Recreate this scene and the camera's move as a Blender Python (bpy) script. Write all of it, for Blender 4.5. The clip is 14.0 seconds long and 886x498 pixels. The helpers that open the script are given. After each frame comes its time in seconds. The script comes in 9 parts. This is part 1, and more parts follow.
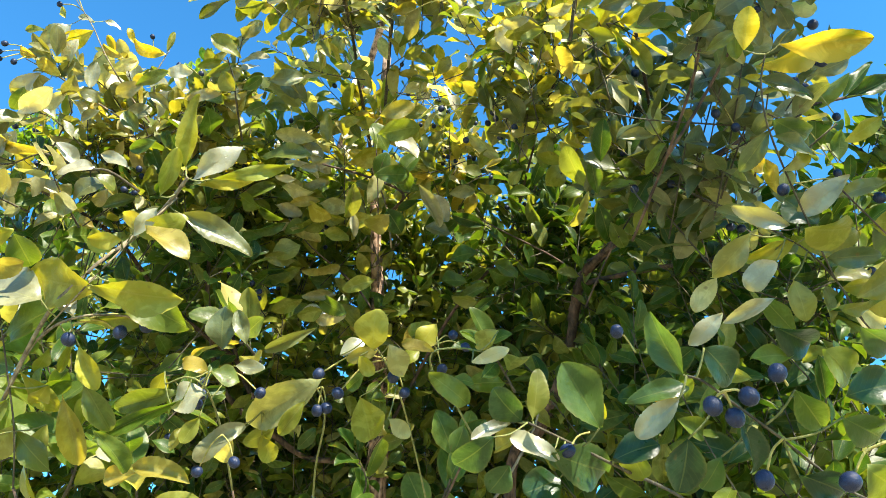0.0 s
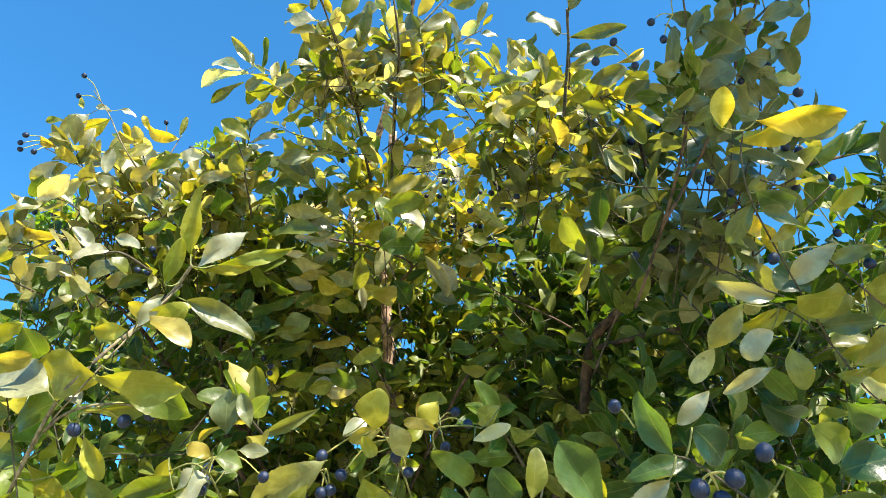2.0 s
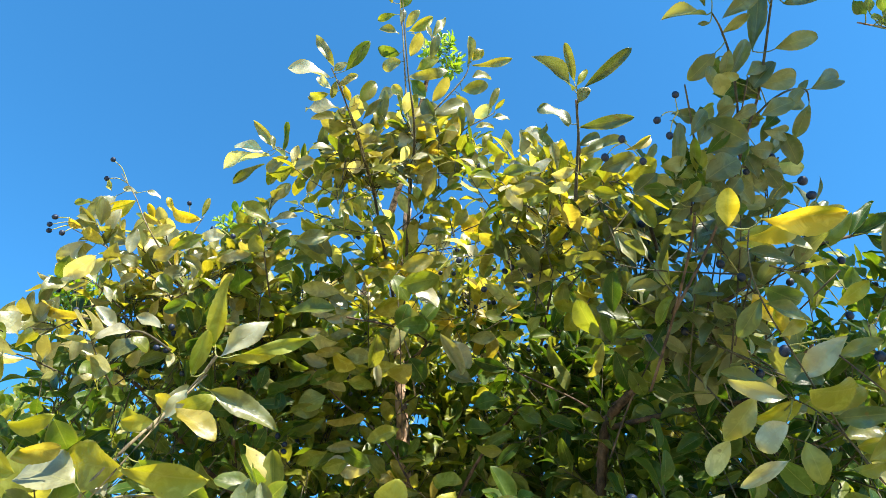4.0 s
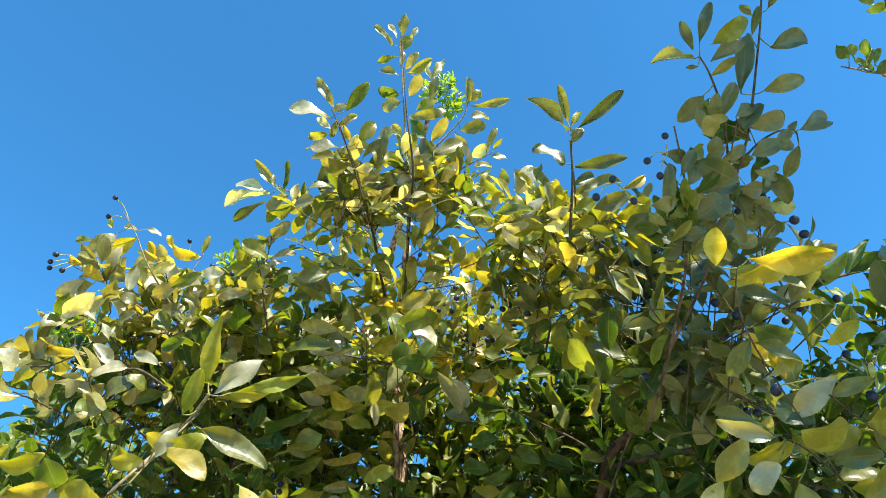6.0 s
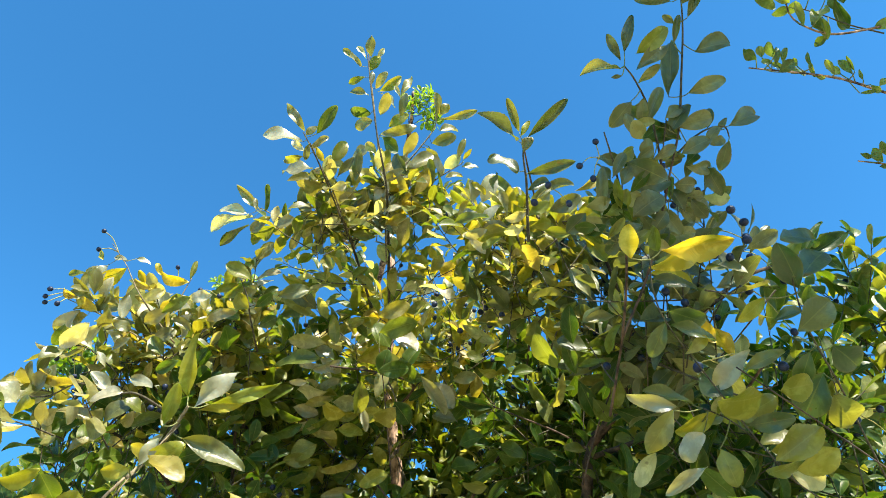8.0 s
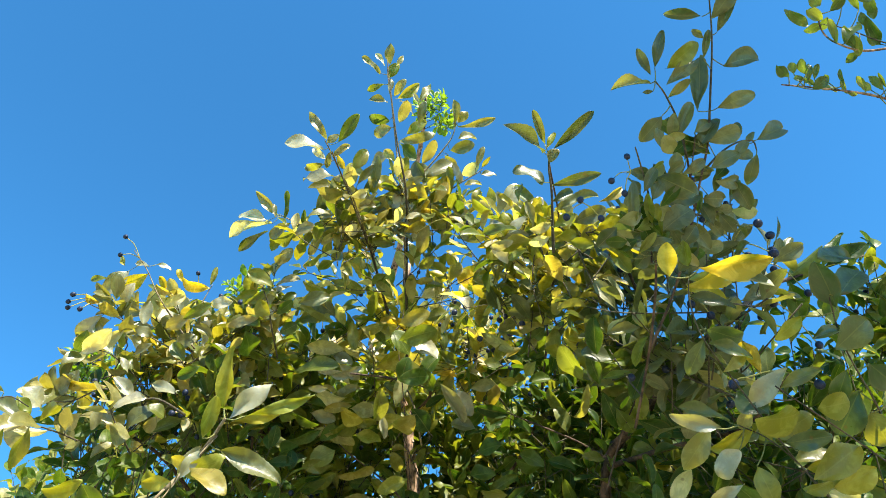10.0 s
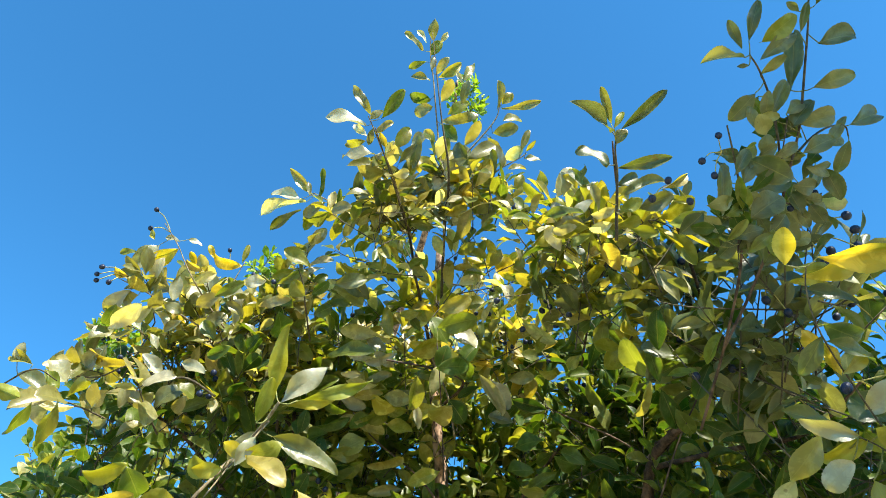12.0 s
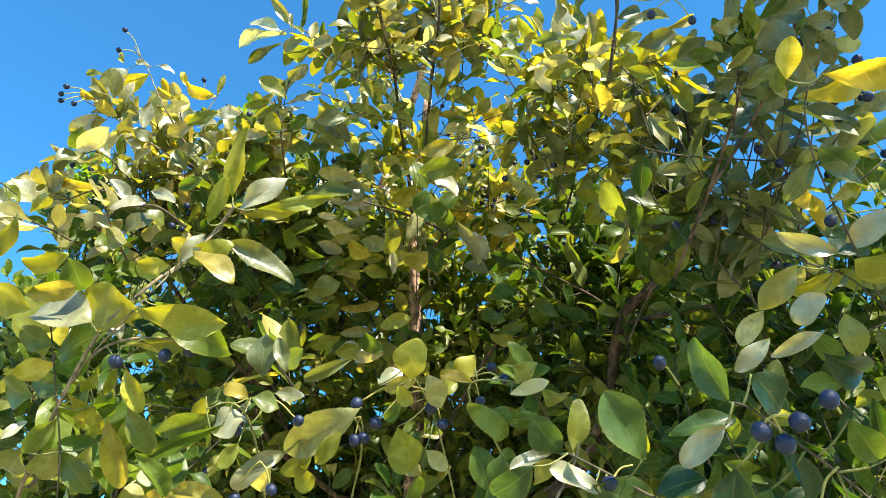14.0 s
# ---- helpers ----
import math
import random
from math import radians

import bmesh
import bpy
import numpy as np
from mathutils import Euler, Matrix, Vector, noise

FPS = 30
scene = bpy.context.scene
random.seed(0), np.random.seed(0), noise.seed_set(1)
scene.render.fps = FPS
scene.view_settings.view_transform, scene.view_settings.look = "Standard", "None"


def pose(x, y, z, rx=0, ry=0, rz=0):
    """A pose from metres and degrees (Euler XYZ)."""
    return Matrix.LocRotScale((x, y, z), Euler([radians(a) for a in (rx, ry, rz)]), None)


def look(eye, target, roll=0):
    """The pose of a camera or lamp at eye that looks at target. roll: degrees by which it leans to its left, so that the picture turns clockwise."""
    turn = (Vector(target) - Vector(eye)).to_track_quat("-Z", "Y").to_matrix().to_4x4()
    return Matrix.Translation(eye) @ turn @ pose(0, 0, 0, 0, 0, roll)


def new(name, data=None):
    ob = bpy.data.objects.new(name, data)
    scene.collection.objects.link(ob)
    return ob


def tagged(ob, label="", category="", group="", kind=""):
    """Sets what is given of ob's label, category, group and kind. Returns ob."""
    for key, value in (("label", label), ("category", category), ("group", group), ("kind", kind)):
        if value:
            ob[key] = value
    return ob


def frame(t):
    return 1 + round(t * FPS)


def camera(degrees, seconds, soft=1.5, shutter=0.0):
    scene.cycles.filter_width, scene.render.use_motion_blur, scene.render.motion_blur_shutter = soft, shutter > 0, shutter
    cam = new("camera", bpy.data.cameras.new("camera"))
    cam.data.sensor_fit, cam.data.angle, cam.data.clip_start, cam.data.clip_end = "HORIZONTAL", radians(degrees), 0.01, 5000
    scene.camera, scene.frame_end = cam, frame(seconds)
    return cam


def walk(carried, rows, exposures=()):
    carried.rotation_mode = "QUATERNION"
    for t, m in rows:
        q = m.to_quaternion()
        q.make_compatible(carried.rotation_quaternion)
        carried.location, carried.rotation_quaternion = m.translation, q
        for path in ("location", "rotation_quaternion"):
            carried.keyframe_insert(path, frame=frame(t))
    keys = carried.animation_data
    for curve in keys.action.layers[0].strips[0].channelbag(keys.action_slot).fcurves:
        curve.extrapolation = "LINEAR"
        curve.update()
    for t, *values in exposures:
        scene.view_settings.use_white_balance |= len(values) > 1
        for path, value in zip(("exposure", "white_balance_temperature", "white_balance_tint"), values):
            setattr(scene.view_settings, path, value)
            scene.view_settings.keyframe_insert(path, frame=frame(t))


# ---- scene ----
cam = camera(66.0, 14.0, soft=0.8)
PATH = [
    (0, (0.001, -0.016, 1.501), (0.009, 1.689, 2.547), 0.1),
    (0.5, (0.006, -0.023, 1.498), (-0.005, 1.656, 2.583), -0.2),
    (1, (0.007, -0.025, 1.502), (-0.009, 1.629, 2.626), -0.4),
    (1.5, (0.008, -0.033, 1.503), (-0.007, 1.597, 2.661), -0.7),
    (2, (0.015, -0.031, 1.505), (-0.021, 1.571, 2.702), -0.9),
    (2.5, (0.023, -0.046, 1.501), (-0.019, 1.529, 2.733), -1.4),
    (3, (0.048, -0.058, 1.495), (-0.019, 1.494, 2.755), -2.0),
    (3.5, (0.011, -0.056, 1.509), (-0.050, 1.458, 2.815), -0.4),
    (6, (0.020, -0.061, 1.506), (-0.049, 1.340, 2.931), 0.1),
    (6.5, (0.013, -0.067, 1.510), (-0.043, 1.326, 2.944), -0.5),
    (7, (0.031, -0.087, 1.486), (-0.023, 1.297, 2.929), -2.4),
    (7.5, (0.046, -0.079, 1.502), (-0.040, 1.316, 2.932), -2.0),
    (8, (0.066, -0.094, 1.469), (-0.006, 1.289, 2.911), -3.7),
    (10.5, (0.019, -0.108, 1.480), (-0.079, 1.268, 2.928), -2.2),
    (11, (-0.001, -0.077, 1.498), (-0.111, 1.290, 2.954), -0.5),
    (11.5, (0.039, -0.091, 1.487), (-0.088, 1.303, 2.915), -2.4),
    (12, (-0.014, -0.070, 1.504), (-0.134, 1.325, 2.933), 0.2),
    (12.5, (-0.003, -0.060, 1.500), (-0.138, 1.395, 2.866), 0.9),
    (13, (-0.001, -0.068, 1.490), (-0.127, 1.496, 2.730), -0.3),
    (13.5, (-0.012, -0.020, 1.492), (-0.123, 1.567, 2.704), 2.1),
    (14, (0.000, -0.012, 1.491), (-0.104, 1.620, 2.643), 2.8),
]
walk(cam, [(t, look(eye, target, roll)) for t, eye, target, roll in PATH],
     exposures=[(0, 1.96), (1.5, 1.9), (3, 1.84), (3.7, 1.83), (6, 1.72), (7, 1.7), (12.5, 1.7), (13.3, 1.77), (14, 1.88)])

# ---- light: clear noon sky, sun high behind the camera and to its right ----
SUN = Vector((0.42, -0.54, 0.73)).normalized()
world = bpy.data.worlds.new("sky")
scene.world = world
world.use_nodes = True
wn = world.node_tree.nodes
sky = wn.new("ShaderNodeTexSky")
sky.sky_type, sky.sun_disc = "NISHITA", False
sky.sun_elevation = math.asin(SUN.z)
sky.sun_rotation = math.atan2(SUN.x, SUN.y)
sky.air_density, sky.dust_density, sky.ozone_density, sky.altitude = 1.0, 0.0, 2.0, 1500
wn["Background"].inputs["Strength"].default_value = 0.11
deep = wn.new("ShaderNodeMix")
deep.data_type, deep.blend_type = "RGBA", "MULTIPLY"
deep.inputs["Factor"].default_value = 1.0
deep.inputs["B"].default_value = (0.28, 0.80, 1.0, 1)
world.node_tree.links.new(sky.outputs[0], deep.inputs["A"])
world.node_tree.links.new(deep.outputs["Result"], wn["Background"].inputs["Color"])
sun = new("sun", bpy.data.lights.new("sun", "SUN"))
sun.data.energy, sun.data.angle, sun.data.color = 4.9, radians(0.53), (1.0, 0.915, 0.77)
sun.matrix_world = look(SUN * 20, (0, 0, 0))


# ---- materials ----
def mat(name):
    m = bpy.data.materials.new(name)
    m.use_nodes = True
    n, l = m.node_tree.nodes, m.node_tree.links
    return m, n, l, n["Principled BSDF"]


def node(n, kind, **inputs):
    nd = n.new(kind)
    for k, v in inputs.items():
        nd.inputs[k.replace("_", " ")].default_value = v
    return nd


def ramp(n, stops):
    r = n.new("ShaderNodeValToRGB")
    e = r.color_ramp.elements
    while len(e) < len(stops):
        e.new(0.5)
    for k, (at, col) in zip(e, stops):
        k.position, k.color = at, (*col, 1)
    return r


def maths(n, l, op, a, b=None):
    nd = n.new("ShaderNodeMath")
    nd.operation = op
    for i, v in enumerate((a, b)):
        if v is None:
            continue
        if isinstance(v, (int, float)):
            nd.inputs[i].default_value = v
        else:
            l.new(v, nd.inputs[i])
    return nd.outputs[0]


def leaf_material(name, stops, through_gain=1.2, gloss=0.40, glow=0.36, shine=0.5, veins=0.7):
    """A leaf blade: waxy skin, light through the blade, pale midrib and side veins, small brown spots."""
    m, n, l, bsdf = mat(name)
    info, geo, tex = n.new("ShaderNodeObjectInfo"), n.new("ShaderNodeNewGeometry"), n.new("ShaderNodeTexCoord")
    rnd = maths(n, l, "FRACT", maths(n, l, "ADD", info.outputs["Random"], geo.outputs["Random Per Island"]))
    tint = ramp(n, stops)
    l.new(rnd, tint.inputs[0])
    # blotches at two scales
    big = node(n, "ShaderNodeTexNoise", Scale=28.0, Detail=3.0)
    l.new(geo.outputs["Position"], big.inputs["Vector"])
    fine = node(n, "ShaderNodeTexNoise", Scale=260.0, Detail=4.0)
    l.new(geo.outputs["Position"], fine.inputs["Vector"])
    hsv = n.new("ShaderNodeHueSaturation")
    l.new(tint.outputs[0], hsv.inputs["Color"])
    l.new(maths(n, l, "ADD", maths(n, l, "MULTIPLY", big.outputs["Fac"], 0.7), 0.65), hsv.inputs["Value"])
    pale = n.new("ShaderNodeHueSaturation")
    l.new(tint.outputs[0], pale.inputs["Color"])
    pale.inputs["Saturation"].default_value, pale.inputs["Value"].default_value = 0.9, 1.45
    patch = node(n, "ShaderNodeTexNoise", Scale=70.0, Detail=4.0, Roughness=0.6, Distortion=0.6)
    l.new(geo.outputs["Position"], patch.inputs["Vector"])
    patches = ramp(n, [(0.46, (0, 0, 0)), (0.60, (0.8, 0.8, 0.8))])
    l.new(patch.outputs["Fac"], patches.inputs[0])
    mottle = n.new("ShaderNodeMix")
    mottle.data_type = "RGBA"
    l.new(patches.outputs[0], mottle.inputs["Factor"])
    l.new(hsv.outputs[0], mottle.inputs["A"])
    l.new(pale.outputs[0], mottle.inputs["B"])
    # veins in the blade's own coordinates
    sep = n.new("ShaderNodeSeparateXYZ")
    l.new(tex.outputs["UV"], sep.inputs[0])
    off = maths(n, l, "ABSOLUTE", maths(n, l, "SUBTRACT", sep.outputs[0], 0.5))
    rib = maths(n, l, "LESS_THAN", off, 0.022)
    slant = maths(n, l, "ADD", maths(n, l, "MULTIPLY", sep.outputs[1], 52.0), maths(n, l, "MULTIPLY", off, -40.0))
    side = maths(n, l, "GREATER_THAN", maths(n, l, "SINE", slant), 0.93)
    vein = maths(n, l, "MINIMUM", maths(n, l, "ADD", maths(n, l, "MULTIPLY", rib, 0.3 * veins), maths(n, l, "MULTIPLY", side, 0.06 * veins)), 0.6)
    mix = n.new("ShaderNodeMix")
    mix.data_type = "RGBA"
    l.new(vein, mix.inputs["Factor"])
    l.new(mottle.outputs["Result"], mix.inputs["A"])
    mix.inputs["B"].default_value = (0.30, 0.31, 0.10, 1)
    spot = node(n, "ShaderNodeTexNoise", Scale=95.0, Detail=2.0)
    l.new(geo.outputs["Position"], spot.inputs["Vector"])
    spots = ramp(n, [(0.70, (0, 0, 0)), (0.76, (1, 1, 1))])
    l.new(spot.outputs["Fac"], spots.inputs[0])
    mix2 = n.new("ShaderNodeMix")
    mix2.data_type = "RGBA"
    l.new(maths(n, l, "MULTIPLY", spots.outputs[0], 0.6), mix2.inputs["Factor"])
    l.new(mix.outputs["Result"], mix2.inputs["A"])
    mix2.inputs["B"].default_value = (0.10, 0.06, 0.02, 1)
    # dry yellow-brown edge, here and there
    rim = ramp(n, [(0.40, (0, 0, 0)), (0.49, (1, 1, 1))])
    l.new(off, rim.inputs[0])
    dry = n.new("ShaderNodeMix")
    dry.data_type = "RGBA"
    l.new(maths(n, l, "MULTIPLY", rim.outputs[0], maths(n, l, "MULTIPLY", big.outputs["Fac"], 0.6 * veins)), dry.inputs["Factor"])
    l.new(mix2.outputs["Result"], dry.inputs["A"])
    dry.inputs["B"].default_value = (0.25, 0.20, 0.05, 1)
    col = dry.outputs["Result"]
    l.new(col, bsdf.inputs["Base Color"])
    l.new(maths(n, l, "ADD", maths(n, l, "MULTIPLY", fine.outputs["Fac"], 0.2), gloss - 0.1), bsdf.inputs["Roughness"])
    bsdf.inputs["IOR"].default_value = 1.5
    bsdf.inputs["Specular IOR Level"].default_value = shine
    bsdf.inputs["Coat Weight"].default_value, bsdf.inputs["Coat Roughness"].default_value = 0.03, 0.4
    bump = node(n, "ShaderNodeBump", Strength=0.5, Distance=0.0008)
    l.new(maths(n, l, "ADD", maths(n, l, "MULTIPLY", vein, -0.8), fine.outputs["Fac"]), bump.inputs["Height"])
    l.new(bump.outputs[0], bsdf.inputs["Normal"])
    warm = n.new("ShaderNodeMix")
    warm.data_type, warm.blend_type = "RGBA", "MULTIPLY"
    warm.inputs["Factor"].default_value = 1.0
    l.new(col, warm.inputs["A"])
    warm.inputs["B"].default_value = (1.60 * through_gain, 1.50 * through_gain, 0.34 * through_gain, 1)
    thin = n.new("ShaderNodeBsdfTranslucent")
    l.new(warm.outputs["Result"], thin.inputs["Color"])
    both = n.new("ShaderNodeMixShader")
    both.inputs[0].default_value = glow
    l.new(bsdf.outputs[0], both.inputs[1])
    l.new(thin.outputs[0], both.inputs[2])
    l.new(both.outputs[0], n["Material Output"].inputs["Surface"])
    return m


def bark_material(name, dark, light, scale=60.0):
    m, n, l, bsdf = mat(name)
    tex = n.new("ShaderNodeTexCoord")
    mp = node(n, "ShaderNodeMapping", Scale=(1.0, 1.0, 0.16))
    l.new(tex.outputs["Object"], mp.inputs["Vector"])
    strips = node(n, "ShaderNodeTexNoise", Scale=scale * 2.2, Detail=6.0, Roughness=0.65)
    l.new(mp.outputs[0], strips.inputs["Vector"])
    patch = node(n, "ShaderNodeTexNoise", Scale=scale * 0.9, Detail=3.0)
    l.new(tex.outputs["Object"], patch.inputs["Vector"])
    r = ramp(n, [(0.42, dark), (0.505, [0.5 * (a + b) for a, b in zip(dark, light)]), (0.585, light)])
    l.new(maths(n, l, "ADD", maths(n, l, "MULTIPLY", strips.outputs["Fac"], 0.5), maths(n, l, "MULTIPLY", patch.outputs["Fac"], 0.5)), r.inputs[0])
    l.new(r.outputs[0], bsdf.inputs["Base Color"])
    bsdf.inputs["Roughness"].default_value = 0.85
    bump = node(n, "ShaderNodeBump", Strength=0.9, Distance=0.002)
    l.new(strips.outputs["Fac"], bump.inputs["Height"])
    l.new(bump.outputs[0], bsdf.inputs["Normal"])
    return m


GREEN = [(0.0, (0.054, 0.088, 0.010)), (0.18, (0.090, 0.118, 0.013)), (0.36, (0.135, 0.147, 0.018)), (0.52, (0.178, 0.168, 0.023)),
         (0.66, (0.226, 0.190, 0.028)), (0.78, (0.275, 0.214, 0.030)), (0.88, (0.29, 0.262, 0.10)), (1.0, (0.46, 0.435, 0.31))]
leaf_green = leaf_material("leaf_olive_green", GREEN, 1.18, glow=0.5, shine=0.6)
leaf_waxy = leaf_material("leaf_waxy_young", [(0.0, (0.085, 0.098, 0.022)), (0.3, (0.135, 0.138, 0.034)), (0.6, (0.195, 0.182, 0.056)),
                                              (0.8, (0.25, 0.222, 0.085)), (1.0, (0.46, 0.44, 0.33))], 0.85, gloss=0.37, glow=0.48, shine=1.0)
leaf_dull = leaf_material("leaf_dull_olive", [(0.0, (0.054, 0.078, 0.026)), (0.4, (0.082, 0.102, 0.036)), (0.8, (0.124, 0.138, 0.048)), (1.0, (0.20, 0.20, 0.06))], 0.95, glow=0.34, shine=0.6)
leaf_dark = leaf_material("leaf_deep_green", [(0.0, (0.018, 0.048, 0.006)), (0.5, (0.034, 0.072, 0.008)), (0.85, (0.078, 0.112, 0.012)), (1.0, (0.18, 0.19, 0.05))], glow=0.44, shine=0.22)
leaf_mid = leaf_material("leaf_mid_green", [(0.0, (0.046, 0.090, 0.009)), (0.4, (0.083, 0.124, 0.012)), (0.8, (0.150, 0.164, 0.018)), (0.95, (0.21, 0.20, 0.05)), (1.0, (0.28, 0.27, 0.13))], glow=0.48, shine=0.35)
leaf_yellow = leaf_material("leaf_yellow_green", [(0.0, (0.14, 0.165, 0.012)), (0.6, (0.21, 0.21, 0.014)), (1.0, (0.31, 0.265, 0.02))], 1.0, shine=0.35)
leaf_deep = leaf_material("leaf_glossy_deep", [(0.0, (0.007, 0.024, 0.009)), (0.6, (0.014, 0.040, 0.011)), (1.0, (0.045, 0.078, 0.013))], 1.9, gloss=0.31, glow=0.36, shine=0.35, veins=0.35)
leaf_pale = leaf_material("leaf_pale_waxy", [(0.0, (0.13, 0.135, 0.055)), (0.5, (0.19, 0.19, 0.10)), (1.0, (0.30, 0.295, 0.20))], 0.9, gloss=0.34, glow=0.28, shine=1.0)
leaf_gold = leaf_material("leaf_golden", [(0.0, (0.38, 0.32, 0.02)), (1.0, (0.44, 0.31, 0.02))], 0.95, glow=0.5)
leaf_sprig = leaf_material("leaf_light_sprig", [(0.0, (0.055, 0.092, 0.016)), (0.6, (0.10, 0.150, 0.026)), (1.0, (0.17, 0.20, 0.05))], 1.0, glow=0.46, shine=0.5)
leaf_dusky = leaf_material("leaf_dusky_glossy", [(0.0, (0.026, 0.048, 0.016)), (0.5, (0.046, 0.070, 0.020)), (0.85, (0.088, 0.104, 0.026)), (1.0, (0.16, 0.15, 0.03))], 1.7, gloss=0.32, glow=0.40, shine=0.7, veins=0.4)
leaf_fresh = leaf_material("leaf_fresh_green", [(0.0, (0.075, 0.150, 0.008)), (1.0, (0.150, 0.24, 0.012))], 1.3, glow=0.5)
bark_trunk = bark_material("bark_peeling_brown", (0.030, 0.016, 0.009), (0.40, 0.26, 0.17))
bark_twig = bark_material("bark_twig", (0.028, 0.024, 0.012), (0.085, 0.072, 0.036), 120.0)
bark_dark = bark_material("bark_dark_stem", (0.018, 0.011, 0.007), (0.11, 0.068, 0.042))
bark_young = bark_material("bark_young_twig", (0.085, 0.066, 0.036), (0.25, 0.20, 0.11), 150.0)
stalk_leaf = bark_material("leaf_stalk_olive", (0.10, 0.12, 0.028), (0.20, 0.20, 0.055), 200.0)
stalk_green = bark_material("stalk_yellow_green", (0.22, 0.22, 0.05), (0.42, 0.36, 0.10), 200.0)


def berry_material():
    m, n, l, bsdf = mat("berry_blue_bloom")
    tex, info = n.new("ShaderNodeTexCoord"), n.new("ShaderNodeObjectInfo")
    shift = n.new("ShaderNodeVectorMath")
    l.new(tex.outputs["Object"], shift.inputs[0])
    l.new(info.outputs["Random"], shift.inputs[1])
    nz = node(n, "ShaderNodeTexNoise", Scale=190.0, Detail=5.0)
    l.new(shift.outputs[0], nz.inputs["Vector"])
    r = ramp(n, [(0.34, (0.004, 0.008, 0.024)), (0.56, (0.008, 0.017, 0.050)), (0.80, (0.055, 0.08, 0.15))])
    l.new(nz.outputs["Fac"], r.inputs[0])
    l.new(r.outputs[0], bsdf.inputs["Base Color"])
    bsdf.inputs["Roughness"].default_value = 0.45
    bsdf.inputs["Specular IOR Level"].default_value = 0.3
    bump = node(n, "ShaderNodeBump", Strength=0.25, Distance=0.0005)
    l.new(nz.outputs["Fac"], bump.inputs["Height"])
    l.new(bump.outputs[0], bsdf.inputs["Normal"])
    return m


berry_blue = berry_material()


def ground_material():
    m, n, l, bsdf = mat("pale_dry_ground")
    tex = n.new("ShaderNodeNewGeometry")
    a, b = node(n, "ShaderNodeTexNoise", Scale=0.6, Detail=6.0), node(n, "ShaderNodeTexNoise", Scale=35.0, Detail=5.0)
    for k in (a, b):
        l.new(tex.outputs["Position"], k.inputs["Vector"])
    r = ramp(n, [(0.3, (0.21, 0.185, 0.105)), (0.5, (0.31, 0.265, 0.155)), (0.7, (0.43, 0.37, 0.23))])
    l.new(maths(n, l, "ADD", maths(n, l, "MULTIPLY", a.outputs["Fac"], 0.5), maths(n, l, "MULTIPLY", b.outputs["Fac"], 0.5)), r.inputs[0])
    l.new(r.outputs[0], bsdf.inputs["Base Color"])
    bsdf.inputs["Roughness"].default_value = 0.95
    return m


# ---- mesh makers ----
def mesh_of(name, verts, faces, uvs=None, smooth=True):
    me = bpy.data.meshes.new(name)
    me.from_pydata(verts, [], faces)
    if uvs is not None:
        lay = me.uv_layers.new(name="blade")
        idx = np.empty(len(me.loops), dtype=np.int32)
        me.loops.foreach_get("vertex_index", idx)
        lay.data.foreach_set("uv", np.asarray(uvs, dtype=np.float32)[idx].ravel())
    if smooth:
        me.polygons.foreach_set("use_smooth", [True] * len(me.polygons))
    me.update()
    return me


def smooth_line(pts, steps=6):
    """A Catmull-Rom line through the points."""
    p = [np.array(q, dtype=float) for q in pts]
    if len(p) == 2:
        return [p[0] + (p[1] - p[0]) * i / 3 for i in range(4)]
    p = [2 * p[0] - p[1]] + p + [2 * p[-1] - p[-2]]
    out = []
    for i in range(1, len(p) - 2):
        for k in range(steps):
            s = k / steps
            out.append(0.5 * (2 * p[i] + (p[i + 1] - p[i - 1]) * s + (2 * p[i - 1] - 5 * p[i] + 4 * p[i + 1] - p[i + 2]) * s * s
                              + (3 * p[i] - p[i - 1] - 3 * p[i + 1] + p[i + 2]) * s ** 3))
    out.append(p[-2])
    return out


def tube_data(line, r0, r1, sides=7, rough=0.0, seed=0):
    verts, faces, n = [], [], len(line)
    up = np.array((0.31, 0.17, 0.93))
    for i, q in enumerate(line):
        d = line[min(i + 1, n - 1)] - line[max(i - 1, 0)]
        d = d / (np.linalg.norm(d) + 1e-9)
        a = np.cross(d, up if abs(d @ up) < 0.95 else np.array((1.0, 0, 0)))
        a /= np.linalg.norm(a)
        b = np.cross(d, a)
        r = r0 + (r1 - r0) * i / (n - 1)
        for k in range(sides):
            w = 2 * math.pi * k / sides
            rr = r * (1 + rough * noise.noise(Vector((3 * math.cos(w) + seed, 3 * math.sin(w), i * 0.6))))
            verts.append(q + (a * math.cos(w) + b * math.sin(w)) * rr)
    for i in range(n - 1):
        for k in range(sides):
            j = (k + 1) % sides
            faces.append((i * sides + k, i * sides + j, (i + 1) * sides + j, (i + 1) * sides + k))
    faces.append(tuple(range(sides))[::-1])
    faces.append(tuple((n - 1) * sides + k for k in range(sides)))
    return verts, faces


def joined(parts):
    verts, faces = [], []
    for v, f in parts:
        o = len(verts)
        verts += [tuple(q) for q in v]
        faces += [tuple(i + o for i in q) for q in f]
    return verts, faces


def attach(ob, parent):
    """Make ob a part of parent; all places are given in the world."""
    ob.parent = parent
    if parent.parent is None:
        ob.matrix_parent_inverse = Matrix.Translation(-parent.location)
    return ob


def part(name, me, material, parent, label=""):
    if not me.materials:
        me.materials.append(material)
    ob = attach(new(name, me), parent)
    if label:
        tagged(ob, label)
    return ob


